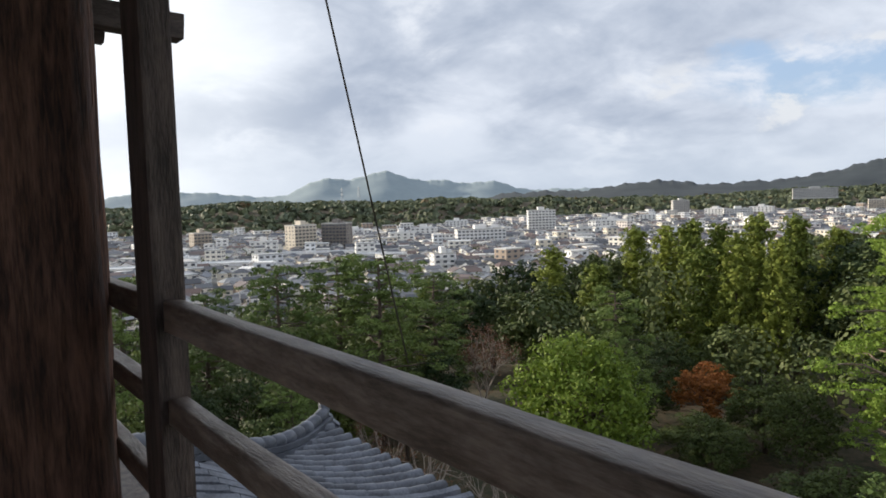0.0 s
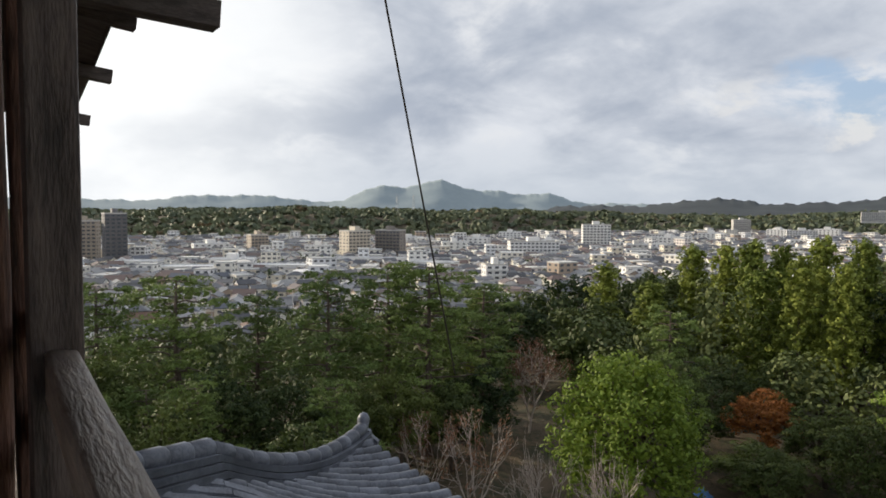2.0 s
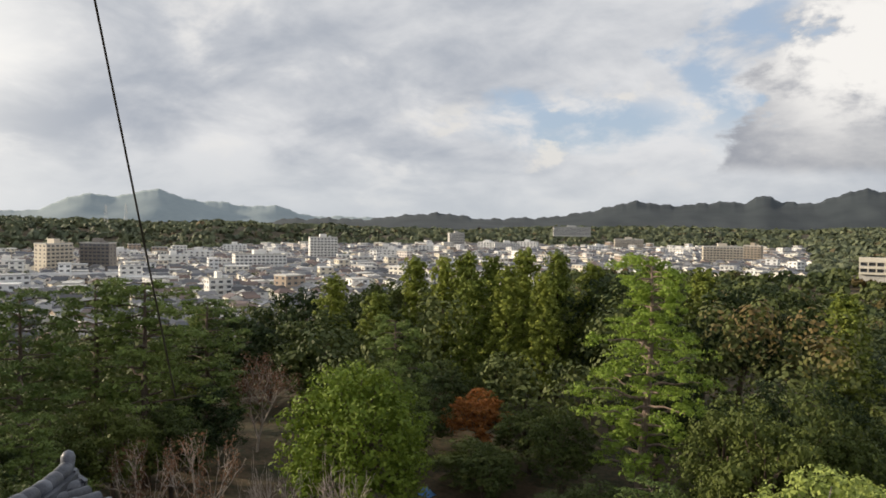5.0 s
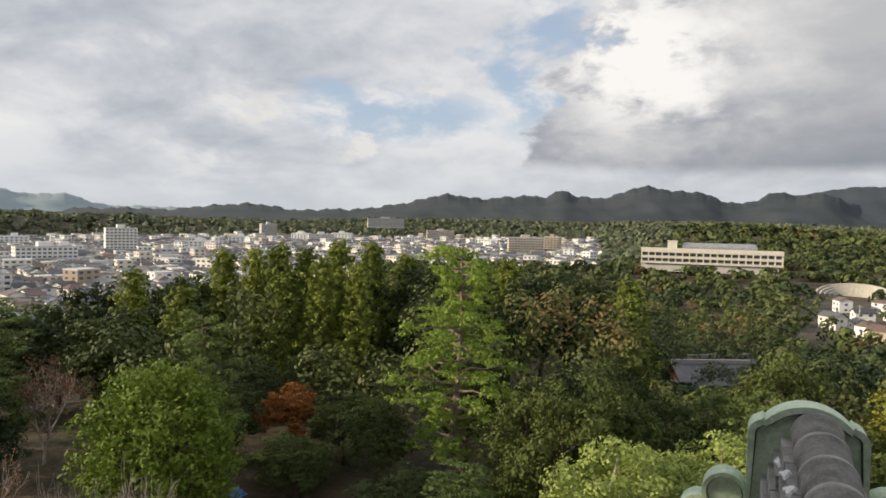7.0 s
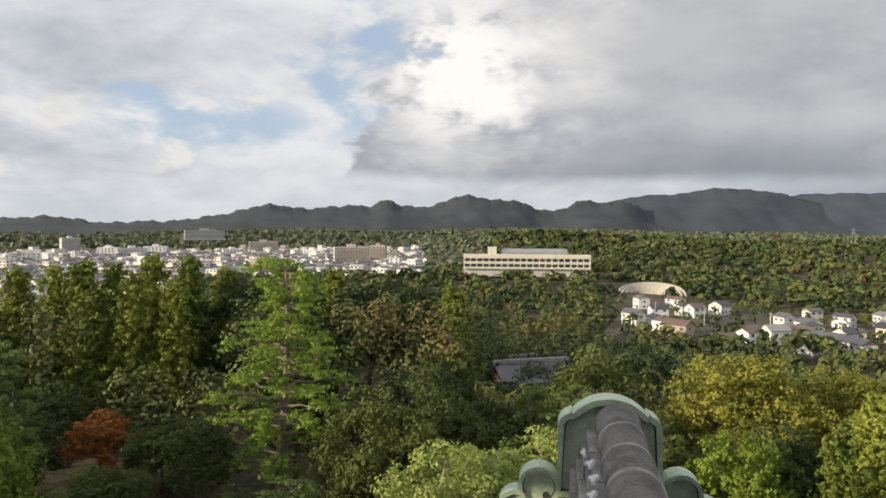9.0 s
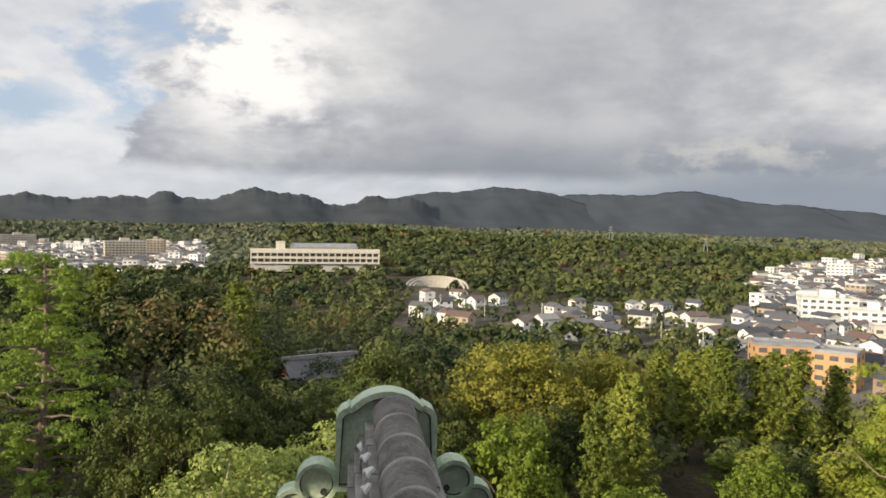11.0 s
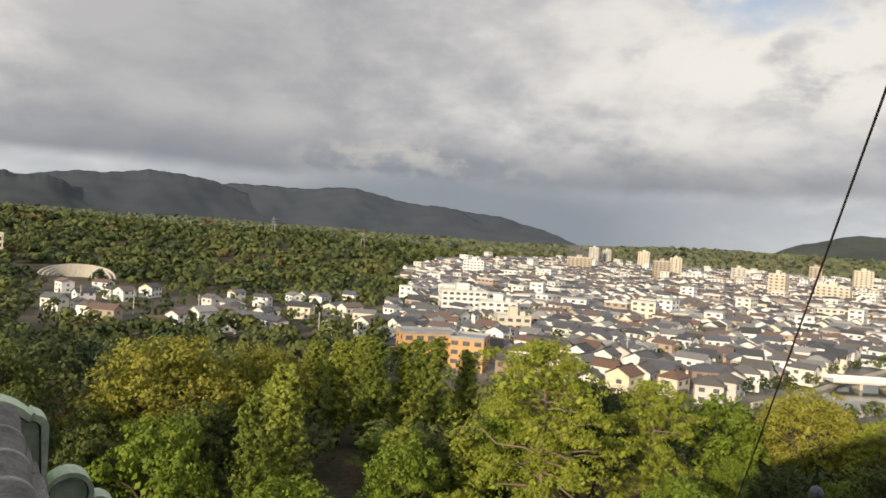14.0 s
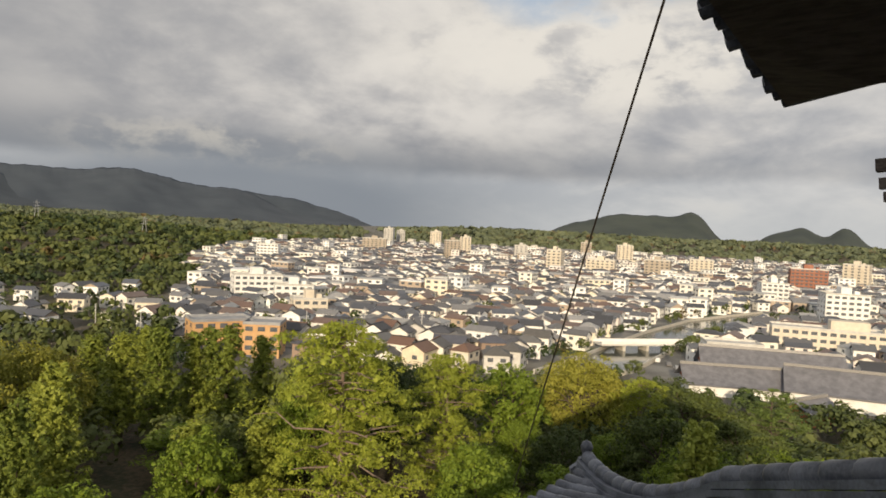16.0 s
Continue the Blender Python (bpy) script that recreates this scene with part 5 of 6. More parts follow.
def build_bridge():
    a, b = Vector(spot(-59.8, 283)), Vector(spot(-65.4, 300))
    mid, span = (a + b) / 2, (b - a).length
    yaw = math.degrees(math.atan2(b.y - a.y, b.x - a.x))
    ob = thing("road_bridge", pose(mid.x, mid.y, 0.4, 0, 0, yaw), "white concrete road bridge over the moat", "bridge")
    sh = Shell()
    sh.box(-span / 2 - 3, -3.5, 2.0, span / 2 + 3, 3.5, 2.6)
    part("deck", sh, M_CONCRETE, ob)
    for s in (-1, 1):
        sh = Shell()
        sh.box(-span / 2 - 3, s * 3.4 - 0.15, 2.61, span / 2 + 3, s * 3.4 + 0.15, 3.7)
        part("parapet", sh, M_WHITE, ob)
    for k in (-0.3, 0.0, 0.3):
        sh = Shell()
        sh.box(k * span - 0.5, -3.2, -1, k * span + 0.5, 3.2, 1.99)
        part("pier", sh, M_STONE, ob)


build_bridge()


def build_cemetery():
    x, y = spot(-4.2, 512)
    ob = thing("hillside_cemetery", pose(x, y, 0, 0, 0, -4.2 + TURN), "stepped hillside cemetery with pale stone walls", "cemetery")
    for i in range(6):
        sh = Shell()
        rx, ry = 22 - i * 2.6, 16 - i * 2.6
        arc_ = np.linspace(0.02, math.pi - 0.02, 19)
        n = len(arc_)
        ring = []
        for a in arc_:
            top = 0.8 + (8.2 - i * 1.25) * math.sin(a) ** 0.7
            for k, zz in ((1.0, -2.0), (1.04, -2.0), (1.04, top), (1.0, top)):
                ring.append((math.cos(a) * rx * k, 6 + math.sin(a) * ry * k, zz))
        sh.add(ring, [(4 * k + j, 4 * k + 4 + j, 4 * k + 4 + (j + 1) % 4, 4 * k + (j + 1) % 4) for k in range(n - 1) for j in range(4)] + [(0, 1, 2, 3), tuple(4 * n - 1 - j for j in range(4))])
        part("terrace_wall", sh, M_STONE, ob)


LANDMARKS.append((*spot(-4.2, 525), 24))
build_cemetery()

def house_variant(seed):
    rng = random.Random(seed)
    w, d, h = rng.uniform(7.5, 11), rng.uniform(6.0, 8), rng.choice((3.2, 5.6, 5.8, 6.0))
    hip = rng.random() < 0.22
    walls = Shell()
    walls.box(-w / 2, -d / 2, -0.8, w / 2, d / 2, h)
    over, pitch = 0.5, 0.54
    a, b = w / 2 + over, d / 2 + over
    rise = b * pitch
    e = a - (b if hip else 0)
    if not hip:
        r2 = d / 2 * pitch
        walls.add([(-w / 2, -d / 2, h), (-w / 2, d / 2, h), (-w / 2, 0, h + r2), (w / 2, -d / 2, h), (w / 2, d / 2, h), (w / 2, 0, h + r2)], [(1, 0, 2), (3, 4, 5), (0, 3, 5, 2), (4, 1, 2, 5)])
    roof = Shell()
    lo, hi = h + 0.03, h + 0.22
    roof.add([(-a, -b, hi), (a, -b, hi), (a, b, hi), (-a, b, hi), (-e, 0, hi + rise), (e, 0, hi + rise), (-a, -b, lo), (a, -b, lo), (a, b, lo), (-a, b, lo), (-e, 0, lo + rise), (e, 0, lo + rise)],
             [(0, 1, 5, 4), (2, 3, 4, 5), (1, 2, 5) if hip else (1, 7, 11, 5), (3, 0, 4) if hip else (5, 11, 8, 2), (7, 6, 10, 11), (9, 8, 11, 10), (0, 6, 7, 1), (2, 8, 9, 3)]
             + ([(1, 7, 8, 2), (3, 9, 6, 0)] if hip else [(3, 9, 10, 4), (4, 10, 6, 0)]))
    cap = Shell()
    cap.box(-e, -0.2, hi + rise - 0.08, e, 0.2, hi + rise + 0.22)
    wing = None
    if rng.random() < 0.6:
        wing = Shell()
        ww, wd = w * 0.5, d * 0.55
        sgn = rng.choice((-1, 1))
        wing.add([(sgn * w * 0.2 - ww / 2, d / 2 + 0.01, 2.5), (sgn * w * 0.2 + ww / 2, d / 2 + 0.01, 2.5), (sgn * w * 0.2 + ww / 2, d / 2 + 1.6, 2.1), (sgn * w * 0.2 - ww / 2, d / 2 + 1.6, 2.1),
                  (sgn * w * 0.2 - ww / 2, d / 2 + 0.01, 2.35), (sgn * w * 0.2 + ww / 2, d / 2 + 0.01, 2.35), (sgn * w * 0.2 + ww / 2, d / 2 + 1.6, 1.95), (sgn * w * 0.2 - ww / 2, d / 2 + 1.6, 1.95)],
                 [(0, 1, 2, 3), (7, 6, 5, 4), (3, 2, 6, 7), (0, 3, 7, 4), (2, 1, 5, 6)])
    wins = []
    for fl in range(2 if h > 4.5 else 1):
        z = 0.85 + fl * 2.75
        for sgn in (-1, 1):
            k = 2 if w < 11 else 3
            for i in range(k):
                wins.append(pose(-w / 2 + w * (i + 0.5) / k, sgn * (d / 2 + 0.02), z))
        for sgn in (-1, 1):
            wins.append(pose(sgn * (w / 2 + 0.02), rng.uniform(-1, 1), z, 0, 0, 90))
    return walls.mesh("wall", M_WALLS_ONE), roof.mesh("roof", M_ROOFS_ONE), cap.mesh("ridge_cap", M_ROOFS_ONE), wing.mesh("porch_roof", M_ROOFS_ONE) if wing else None, wins, h


HOUSE_KINDS = [house_variant(200 + i) for i in range(9)]
PANE = window_mesh(1.7, 1.25)
house_first = {}


def put_house(v, x, y, z, yaw):
    m = pose(x, y, z, 0, 0, yaw)
    label = ("two storey" if HOUSE_KINDS[v][5] > 4.5 else "low") + " house with tiled roof in the town"
    if v in house_first:
        return copy_thing(house_first[v], m)
    wall, roof, cap, wing, wins, _ = HOUSE_KINDS[v]
    ob = thing("house", m, label, "house", "houses of the town")
    part("wall", wall, None, ob)
    roof = part("roof", roof, None, ob)
    part("ridge_cap", cap, None, roof)
    if wing:
        part("porch_roof", wing, None, ob)
    for w in wins:
        part("window", PANE, None, ob, place=w)
    house_first[v] = ob
    return ob


def in_town(h, r):
    if h > 29:
        return 215 < r < (1080 if h > 57 else 1390)
    if h > 12:
        return 640 < r < 1900
    if h > -27:
        return -25 < h < 0.5 and 300 - 60 * (h < -16) < r < 470
    return (262 if h < -55 else 228) < r < 1480


def build_town():
    rng = random.Random(21)
    cells, chosen, gardens = {}, [], []
    for _ in range(80000):
        h = rng.uniform(-98, 104)
        r = math.sqrt(rng.uniform(200 ** 2, 1500 ** 2)) if rng.random() < 0.55 else rng.uniform(210, 1500)
        if not in_town(h, r):
            continue
        if float(wooded(np.array([h]), np.array([r]))[0]) > 0.35:
            continue
        x, y = spot(h, r)
        step = 10.4 + 3.4 * float(smooth_step(r, 350, 1300))
        # streets run in two directions, off the keep's axis
        a = radians(17 if h < 0 else 62)
        u, v = x * math.cos(a) + y * math.sin(a), -x * math.sin(a) + y * math.cos(a)
        cu, cv = math.floor(u / step), math.floor(v / (step * 1.05))
        if (cu, cv, int(step * 4)) in cells or cu % 7 == 0 and rng.random() < 0.8:
            continue
        cells[(cu, cv, int(step * 4))] = 1
        u, v = (cu + 0.5) * step + rng.uniform(-1.5, 1.5), (cv + 0.5) * step * 1.05 + rng.uniform(-1.5, 1.5)
        x, y = u * math.cos(a) - v * math.sin(a), u * math.sin(a) + v * math.cos(a)
        if any((x - p) ** 2 + (y - q) ** 2 < (w + 6) ** 2 for p, q, w in LANDMARKS) or near_river(x, y, 19):
            continue
        g = ground_at(x, y)
        if g > 7 and r < 400:
            continue
        if -26 < h < 1 and rng.random() < 0.4:
            gardens.append((x, y, g))
            continue
        chosen.append((r, h, x, y, g, math.degrees(a) + rng.choice((0, 90, 180, 270)) + rng.choice((0, 0, 25)) + rng.uniform(-9, 9)))
    chosen.sort()
    near, far, dist_gap = [], [], 0
    for q in chosen:
        (near if len(near) < 185 and -82 < q[1] < 92 else far).append(q)
    for r, h, x, y, g, yaw in near:
        put_house(rng.randrange(len(HOUSE_KINDS)), x, y, g, yaw)
    sh = Shell()
    green = gardens
    for r, h, x, y, g, yaw in far:
        k = rng.random()
        place = pose(x, y, g, 0, 0, yaw)
        if k < 0.09 and r > 420 and not -27 < h < 2:
            flat_block(sh, rng.uniform(10, 18), rng.uniform(8, 11), rng.choice((2, 2, 2, 3, 3, 4)), place, (0, 3, 2))
        elif k < (0.5 if -26 < h < 1 else 0.16):
            green.append((x, y, g))
        else:
            big = 1 + 0.12 * float(smooth_step(r, 500, 1300))
            gable_house(sh, rng.uniform(7, 11.5) * big, rng.uniform(5.5, 8) * big, rng.choice((3.2, 5.2, 5.6, 6.0)), rng.uniform(0.36, 0.56), 0.45, rng.random() < 0.18, place, rng=rng, windows=r < 600)
    tagged(part("town_houses", sh, [M_WALLS, M_ROOFS, M_GLASS, M_FLATS]), "densely packed houses with dark tiled roofs and pale walls", "town", kind="stuff")
    nrg = np.random.default_rng(4)
    out = [dome_quads(nrg, x + nrg.uniform(-4, 4), y + nrg.uniform(-4, 4), g, nrg.uniform(4, 8), nrg.uniform(2.5, 5), 40, 0.9) for x, y, g in green]
    for _ in range(170):
        x, y = spot(nrg.uniform(-84, -58), nrg.uniform(140, 208))
        if not any((x - p) ** 2 + (y - q) ** 2 < (w * 0.75) ** 2 for p, q, w in LANDMARKS):
            out.append(dome_quads(nrg, x, y, ground_at(x, y), nrg.uniform(4, 8), nrg.uniform(2.5, 4.5), 150, 0.5))
    for i in range(len(RIVER) - 1):
        a, b = Vector(RIVER[i]), Vector(RIVER[i + 1])
        t = (b - a).normalized()
        for j in range(int((b - a).length / 7)):
            for s in (-1, 1):
                if nrg.random() < 0.62:
                    p = a + t * (j * 7 + nrg.uniform(0, 4)) + Vector((-t.y, t.x)) * s * (14 + nrg.uniform(0, 3))
                    out.append(dome_quads(nrg, p.x, p.y, 0.5, nrg.uniform(4, 7), nrg.uniform(2.5, 4), 70, 0.6))
    tagged(new("garden_trees", quads("garden_trees", np.concatenate(out), [M_WOODS])), "green garden trees between the houses", "trees", kind="stuff")


build_town()
far_wood()


# ---- small things between the town and the hill ----
def build_lattice_tower(h, r, tall):
    x, y = spot(h, r)
    ob = thing("power_pylon", pose(x, y, ground_at(x, y), 0, 0, h), "thin grey lattice tower on the wooded ridge", "pylon", "power pylons")
    for sx in (-1, 1):
        for sy in (-1, 1):
            sh = Shell()
            sh.tube([(sx * 3.2, sy * 3.2, -1), (sx * 0.5, sy * 0.5, tall)], [0.35, 0.22], 5)
            part("leg", sh, M_STEEL, ob)
    for k in (0.62, 0.76, 0.9):
        sh = Shell()
        sh.tube([(-5.5 + 2 * k, 0, tall * k), (5.5 - 2 * k, 0, tall * k)], [0.3, 0.3], 5)
        part("cross_arm", sh, M_STEEL, ob)


build_lattice_tower(64.9, 1560, 46)
build_lattice_tower(63.6, 1640, 46)
# an antenna mast, given the same lattice shape as the power pylons
build_lattice_tower(-17.6, 1150, 30)
build_lattice_tower(-24.5, 1000, 24)


def build_pole():
    ob = thing("utility_pole", pose(0, 0, 0), "grey concrete utility pole with cross arms", "pole", "utility poles")
    sh = Shell()
    sh.tube([(0, 0, -1), (0, 0, 11)], [0.2, 0.13], 8)
    part("pole", sh, M_CONCRETE, ob)
    for z in (10.4, 9.6):
        sh = Shell()
        sh.box(-1.1, -0.08, z, 1.1, 0.08, z + 0.16)
        part("cross_arm", sh, M_STEEL, ob)
    sh = Shell()
    sh.tube([(0.32, 0, 8.1), (0.32, 0, 8.9)], [0.24, 0.24], 8)
    part("transformer", sh, M_STEEL, ob)
    return ob


pole_rng = random.Random(12)
pole = build_pole()
pole_spots = [(-21.5, 285), (-17.0, 315), (-12.5, 335), (-8.0, 350), (-4.5, 365), (-24.5, 262), (-36.5, 270), (-41.0, 285), (-45.5, 275), (-50.0, 290), (-55.0, 300), (61.5, 290), (67.0, 275), (73.0, 300), (79.0, 290)]
for i, (h, r) in enumerate(pole_spots):
    x, y = spot(h, r)
    m = pose(x, y, ground_at(x, y), 0, 0, pole_rng.uniform(0, 180))
    if i == 0:
        pole.matrix_basis = m
    else:
        copy_thing(pole, m)


def build_car(paint):
    ob = thing("car", pose(0, 0, 0), "small parked passenger car beside the moat", "car", "parked cars")
    prof = [(-2.1, 0.35), (-2.12, 0.85), (-1.9, 0.95), (-1.45, 1.0), (-0.9, 1.45), (0.7, 1.47), (1.35, 1.0), (2.0, 0.9), (2.1, 0.6), (2.08, 0.35)]
    n = len(prof)
    sh = Shell()
    sh.add([(x, s * (0.82 if z < 1.1 else 0.66), z) for s in (-1, 1) for x, z in prof],
           [tuple(range(n)), tuple(reversed(range(n, 2 * n)))] + [(i, n + i, n + (i + 1) % n, (i + 1) % n) for i in range(n)])
    part("body", sh, paint, ob)
    for s in (-1, 1):
        sh = Shell()
        sh.add([(-1.2, s * 0.80, 1.04), (1.05, s * 0.80, 1.04), (0.62, s * 0.70, 1.40), (-0.8, s * 0.70, 1.40)], [(0, 1, 2, 3)])
        part("side_window", sh, M_GLASS, ob)
    for x, y in ((-1.3, -0.8), (-1.3, 0.8), (1.3, -0.8), (1.3, 0.8)):
        sh = Shell()
        sh.tube([(x, y - 0.1, 0.31), (x, y + 0.1, 0.31)], [0.31, 0.31], 12)
        part("wheel", sh, M_DARKB, ob)
    return ob


paints = [M_WHITE, M_DARKB, M_STEEL]
lots = [(-66.4, 248), (-66.0, 243), (-65.6, 238), (-67.2, 251), (-64.6, 262), (-65.2, 256), (-63.8, 268), (-66.9, 240)]
models = {}
for i, (h, r) in enumerate(lots):
    x, y = spot(h, r)
    m = pose(x, y, ground_at(x, y) + 0.02, 0, 0, 20 + 7 * (i % 3))
    if i % 3 in models:
        copy_thing(models[i % 3], m)
    else:
        models[i % 3] = build_car(paints[i % 3])
        models[i % 3].matrix_basis = m


def build_ground_things():
    x, y = spot(41.2, 66)
    z = ground_at(x, y)
    sh = Shell()
    n = 12
    pts = [(x + 1.6 * (i / n - 0.5), y + 1.2 * (j / n - 0.5), z + 0.05 + 0.6 * math.sin(math.pi * i / n) * math.sin(math.pi * j / n) * (1 + 0.4 * math.sin(i * 2.1 + j))) for i in range(n + 1) for j in range(n + 1)]
    sh.add(pts, [(i * (n + 1) + j, (i + 1) * (n + 1) + j, (i + 1) * (n + 1) + j + 1, i * (n + 1) + j + 1) for i in range(n) for j in range(n)])
    tagged(part("tarpaulin", sh, M_TARP, smooth=True), "crumpled blue tarpaulin over a heap on the ground", "tarpaulin")
    for h in (24.4, 23.6):
        x, y = spot(h, 61)
        z = ground_at(x, y)
        ob = thing("notice_board", pose(x, y, z, 0, 0, h + TURN), "small white notice board on two posts", "notice board", "notice boards")
        sh = Shell()
        sh.box(-0.5, -0.03, 0.7, 0.5, 0.03, 1.5)
        part("board", sh, M_WHITE, ob)
        for sx in (-0.45, 0.45):
            sh = Shell()
            sh.box(sx - 0.03, 0.031, -0.2, sx + 0.03, 0.09, 1.55)
            part("post", sh, M_GREY_WOOD, ob)


build_ground_things()

# ---- the keep: room, window, railing ----
Z = EYE_Z


def board(x0, y0, z0, x1, y1, z1):
    sh = Shell()
    sh.box(x0, y0, Z + z0, x1, y1, Z + z1)
    return sh


tagged(part("floor", board(-9.2, -8.4, -1.55, 6.2, -0.30, -1.30), M_OLD_WOOD), "dark worn wooden floor of the lookout", "floor", kind="structure")
tagged(part("ceiling", board(-9.2, -8.4, 1.85, 6.2, -0.30, 2.0), M_OLD_WOOD), "dark wooden ceiling of the lookout", "ceiling", kind="structure")
tagged(part("wall_east_parapet", board(6.22, -8.7, -1.30, 6.5, -0.30, -0.55), M_PLASTER), "low boarded wall under the open east windows", "wall", kind="structure")
tagged(part("wall_east_lintel", board(6.22, -8.7, 1.05, 6.5, -0.30, 1.85), M_PLASTER), "timber lintel over the open east windows", "wall", kind="structure")
tagged(part("wall_south_parapet", board(-9.2, -8.7, -1.30, 6.2, -8.42, -0.55), M_PLASTER), "low boarded wall under the open south windows", "wall", kind="structure")
tagged(part("wall_south_lintel", board(-9.2, -8.7, 1.05, 6.2, -8.42, 1.85), M_PLASTER), "timber lintel over the open south windows", "wall", kind="structure")
tagged(part("wall_west_parapet", board(-9.5, -8.7, -1.30, -9.22, -0.30, -0.55), M_PLASTER), "low boarded wall under the open west windows", "wall", kind="structure")
tagged(part("wall_west_lintel", board(-9.5, -8.7, 1.35, -9.22, -0.30, 1.85), M_PLASTER), "timber lintel over the open west windows", "wall", kind="structure")
tagged(part("wall_north_lintel", board(-9.2, -0.42, 1.05, 6.2, -0.16, 1.85), M_OLD_WOOD), "dark timber lintel over the window", "wall", kind="structure")
tagged(part("wall_north_panel", board(-5.2, -0.46, -1.30, -2.745, -0.22, 1.045), M_PLASTER), "dark boarded wall beside the window", "wall", kind="structure")
tagged(part("wall_north_east_panel", board(3.4, -0.40, -1.30, 6.2, -0.18, 1.045), M_PLASTER), "dark boarded wall beside the window", "wall", kind="structure")
tagged(part("keep_walls", board(-9.0, -12.0, -27, 6.0, -0.06, -1.58), M_PLASTER), "dark boarded upper walls of the castle keep", "wall", kind="structure")
tagged(part("sill", board(-9.2, -0.29, -1.56, 6.2, 0.06, -1.34), M_GREY_WOOD), "grey worn sill under the railing", "sill", kind="structure")


def round_pillar(name, x, y, w, d, label, mat, z0=-1.30, z1=1.045, r=0.04):
    sh = Shell()
    ring = []
    for cx, cy, a0 in ((w / 2 - r, d / 2 - r, 0), (-w / 2 + r, d / 2 - r, 90), (-w / 2 + r, -d / 2 + r, 180), (w / 2 - r, -d / 2 + r, 270)):
        for k in range(5):
            a = radians(a0 + k * 22.5)
            ring.append((cx + math.cos(a) * r, cy + math.sin(a) * r))
    n, rows = len(ring), 18
    pts = []
    for i in range(rows + 1):
        z = z0 + (z1 - z0) * i / rows
        for j, (px, py) in enumerate(ring):
            wob = 0.004 * noise.noise((px * 9 + x * 3, py * 9, z * 2.2)) + 0.003 * noise.noise((px * 30, py * 30, z * 7))
            k = 1 + wob / max(w, d) * 4
            pts.append((x + px * k, y + py * k, Z + z))
    f = [(i * n + j, i * n + (j + 1) % n, (i + 1) * n + (j + 1) % n, (i + 1) * n + j) for i in range(rows) for j in range(n)]
    sh.add(pts, f + [tuple(reversed(range(n))), tuple(rows * n + j for j in range(n))])
    return tagged(part(name, sh, mat, smooth=True), label, "pillar", kind="structure")


round_pillar("pillar", -2.555, -0.30, 0.37, 0.36, "thick reddish brown weathered wooden pillar", M_OLD_WOOD, r=0.05)
round_pillar("stile", -2.60, -0.101, 0.05, 0.035, "narrow reddish wooden window stile", M_OLD_WOOD, r=0.012)
round_pillar("stile", -2.77, -0.062, 0.05, 0.03, "narrow dark wooden window stile", M_OLD_WOOD, r=0.010)
round_pillar("stile", -9.05, -0.1, 0.06, 0.05, "narrow dark wooden window stile", M_OLD_WOOD, r=0.012)

railing = thing("railing", pose(0, 0, 0), "weathered brown wooden railing with three bars", "railing")


def rail_bar(z, h, y0, y1, x0, x1):
    """A hand-worn bar: slightly uneven, with rounded edges."""
    sh = Shell()
    n, sec = 46, []
    r = 0.006
    for cx, cz, a0 in ((y1 - r, z - r, 0), (y0 + r, z - r, 90), (y0 + r, z - h + r, 180), (y1 - r, z - h + r, 270)):
        for k in range(3):
            a = radians(a0 + k * 45)
            sec.append((cx + math.cos(a) * r, cz + math.sin(a) * r))
    m, pts = len(sec), []
    for i in range(n + 1):
        x = x0 + (x1 - x0) * i / n
        for j, (py, pz) in enumerate(sec):
            w = 0.0028 * noise.noise((x * 2.3, z * 9 + j, 0.4)) + 0.0012 * noise.noise((x * 17, j * 3.1, z))
            pts.append((x, py + w, Z + pz + w))
    f = [(i * m + j, (i + 1) * m + j, (i + 1) * m + (j + 1) % m, i * m + (j + 1) % m) for i in range(n) for j in range(m)]
    sh.add(pts, f + [tuple(range(m)), tuple(n * m + j for j in reversed(range(m)))])
    return sh


for x0, x1 in ((-9.0, -2.365), (-2.205, 3.3)):
    part("rail", rail_bar(-0.20, 0.064, -0.052, -0.010, x0, x1), M_RAIL_WOOD, railing, smooth=True)
    part("rail", rail_bar(-0.41, 0.058, -0.052, -0.010, x0, x1), M_RAIL_WOOD, railing, smooth=True)
    part("rail", rail_bar(-0.63, 0.058, -0.052, -0.010, x0, x1), M_RAIL_WOOD, railing, smooth=True)
for x in (-2.285, 3.40):
    sh = Shell()
    sh.box(x - 0.075, -0.068, Z - 1.33, x + 0.075, 0.0, Z + 1.045)
    part("post", sh, M_GREY_WOOD, railing, bevel=0.008)

# ---- upper eaves ----
eaves = thing("upper_roof", pose(0, 0, 0), "dark upper roof of the keep with wooden eaves", "roof")


def beam(name, a, b, w, h, mat, parent, label=""):
    a, b = Vector(a), Vector(b)
    t = (b - a).normalized()
    s = t.cross(Vector((0, 0, 1))).normalized() * w / 2
    u = s.cross(t).normalized() * h / 2
    sh = Shell()
    up = Vector((0, 0, Z))
    sh.add([a - s - u + up, a + s - u + up, b + s - u + up, b - s - u + up, a - s + u + up, a + s + u + up, b + s + u + up, b - s + u + up],
           [(4, 5, 6, 7), (3, 2, 1, 0), (0, 1, 5, 4), (1, 2, 6, 5), (2, 3, 7, 6), (3, 0, 4, 7)])
    return part(name, sh, mat, parent, label, bevel=0.006)


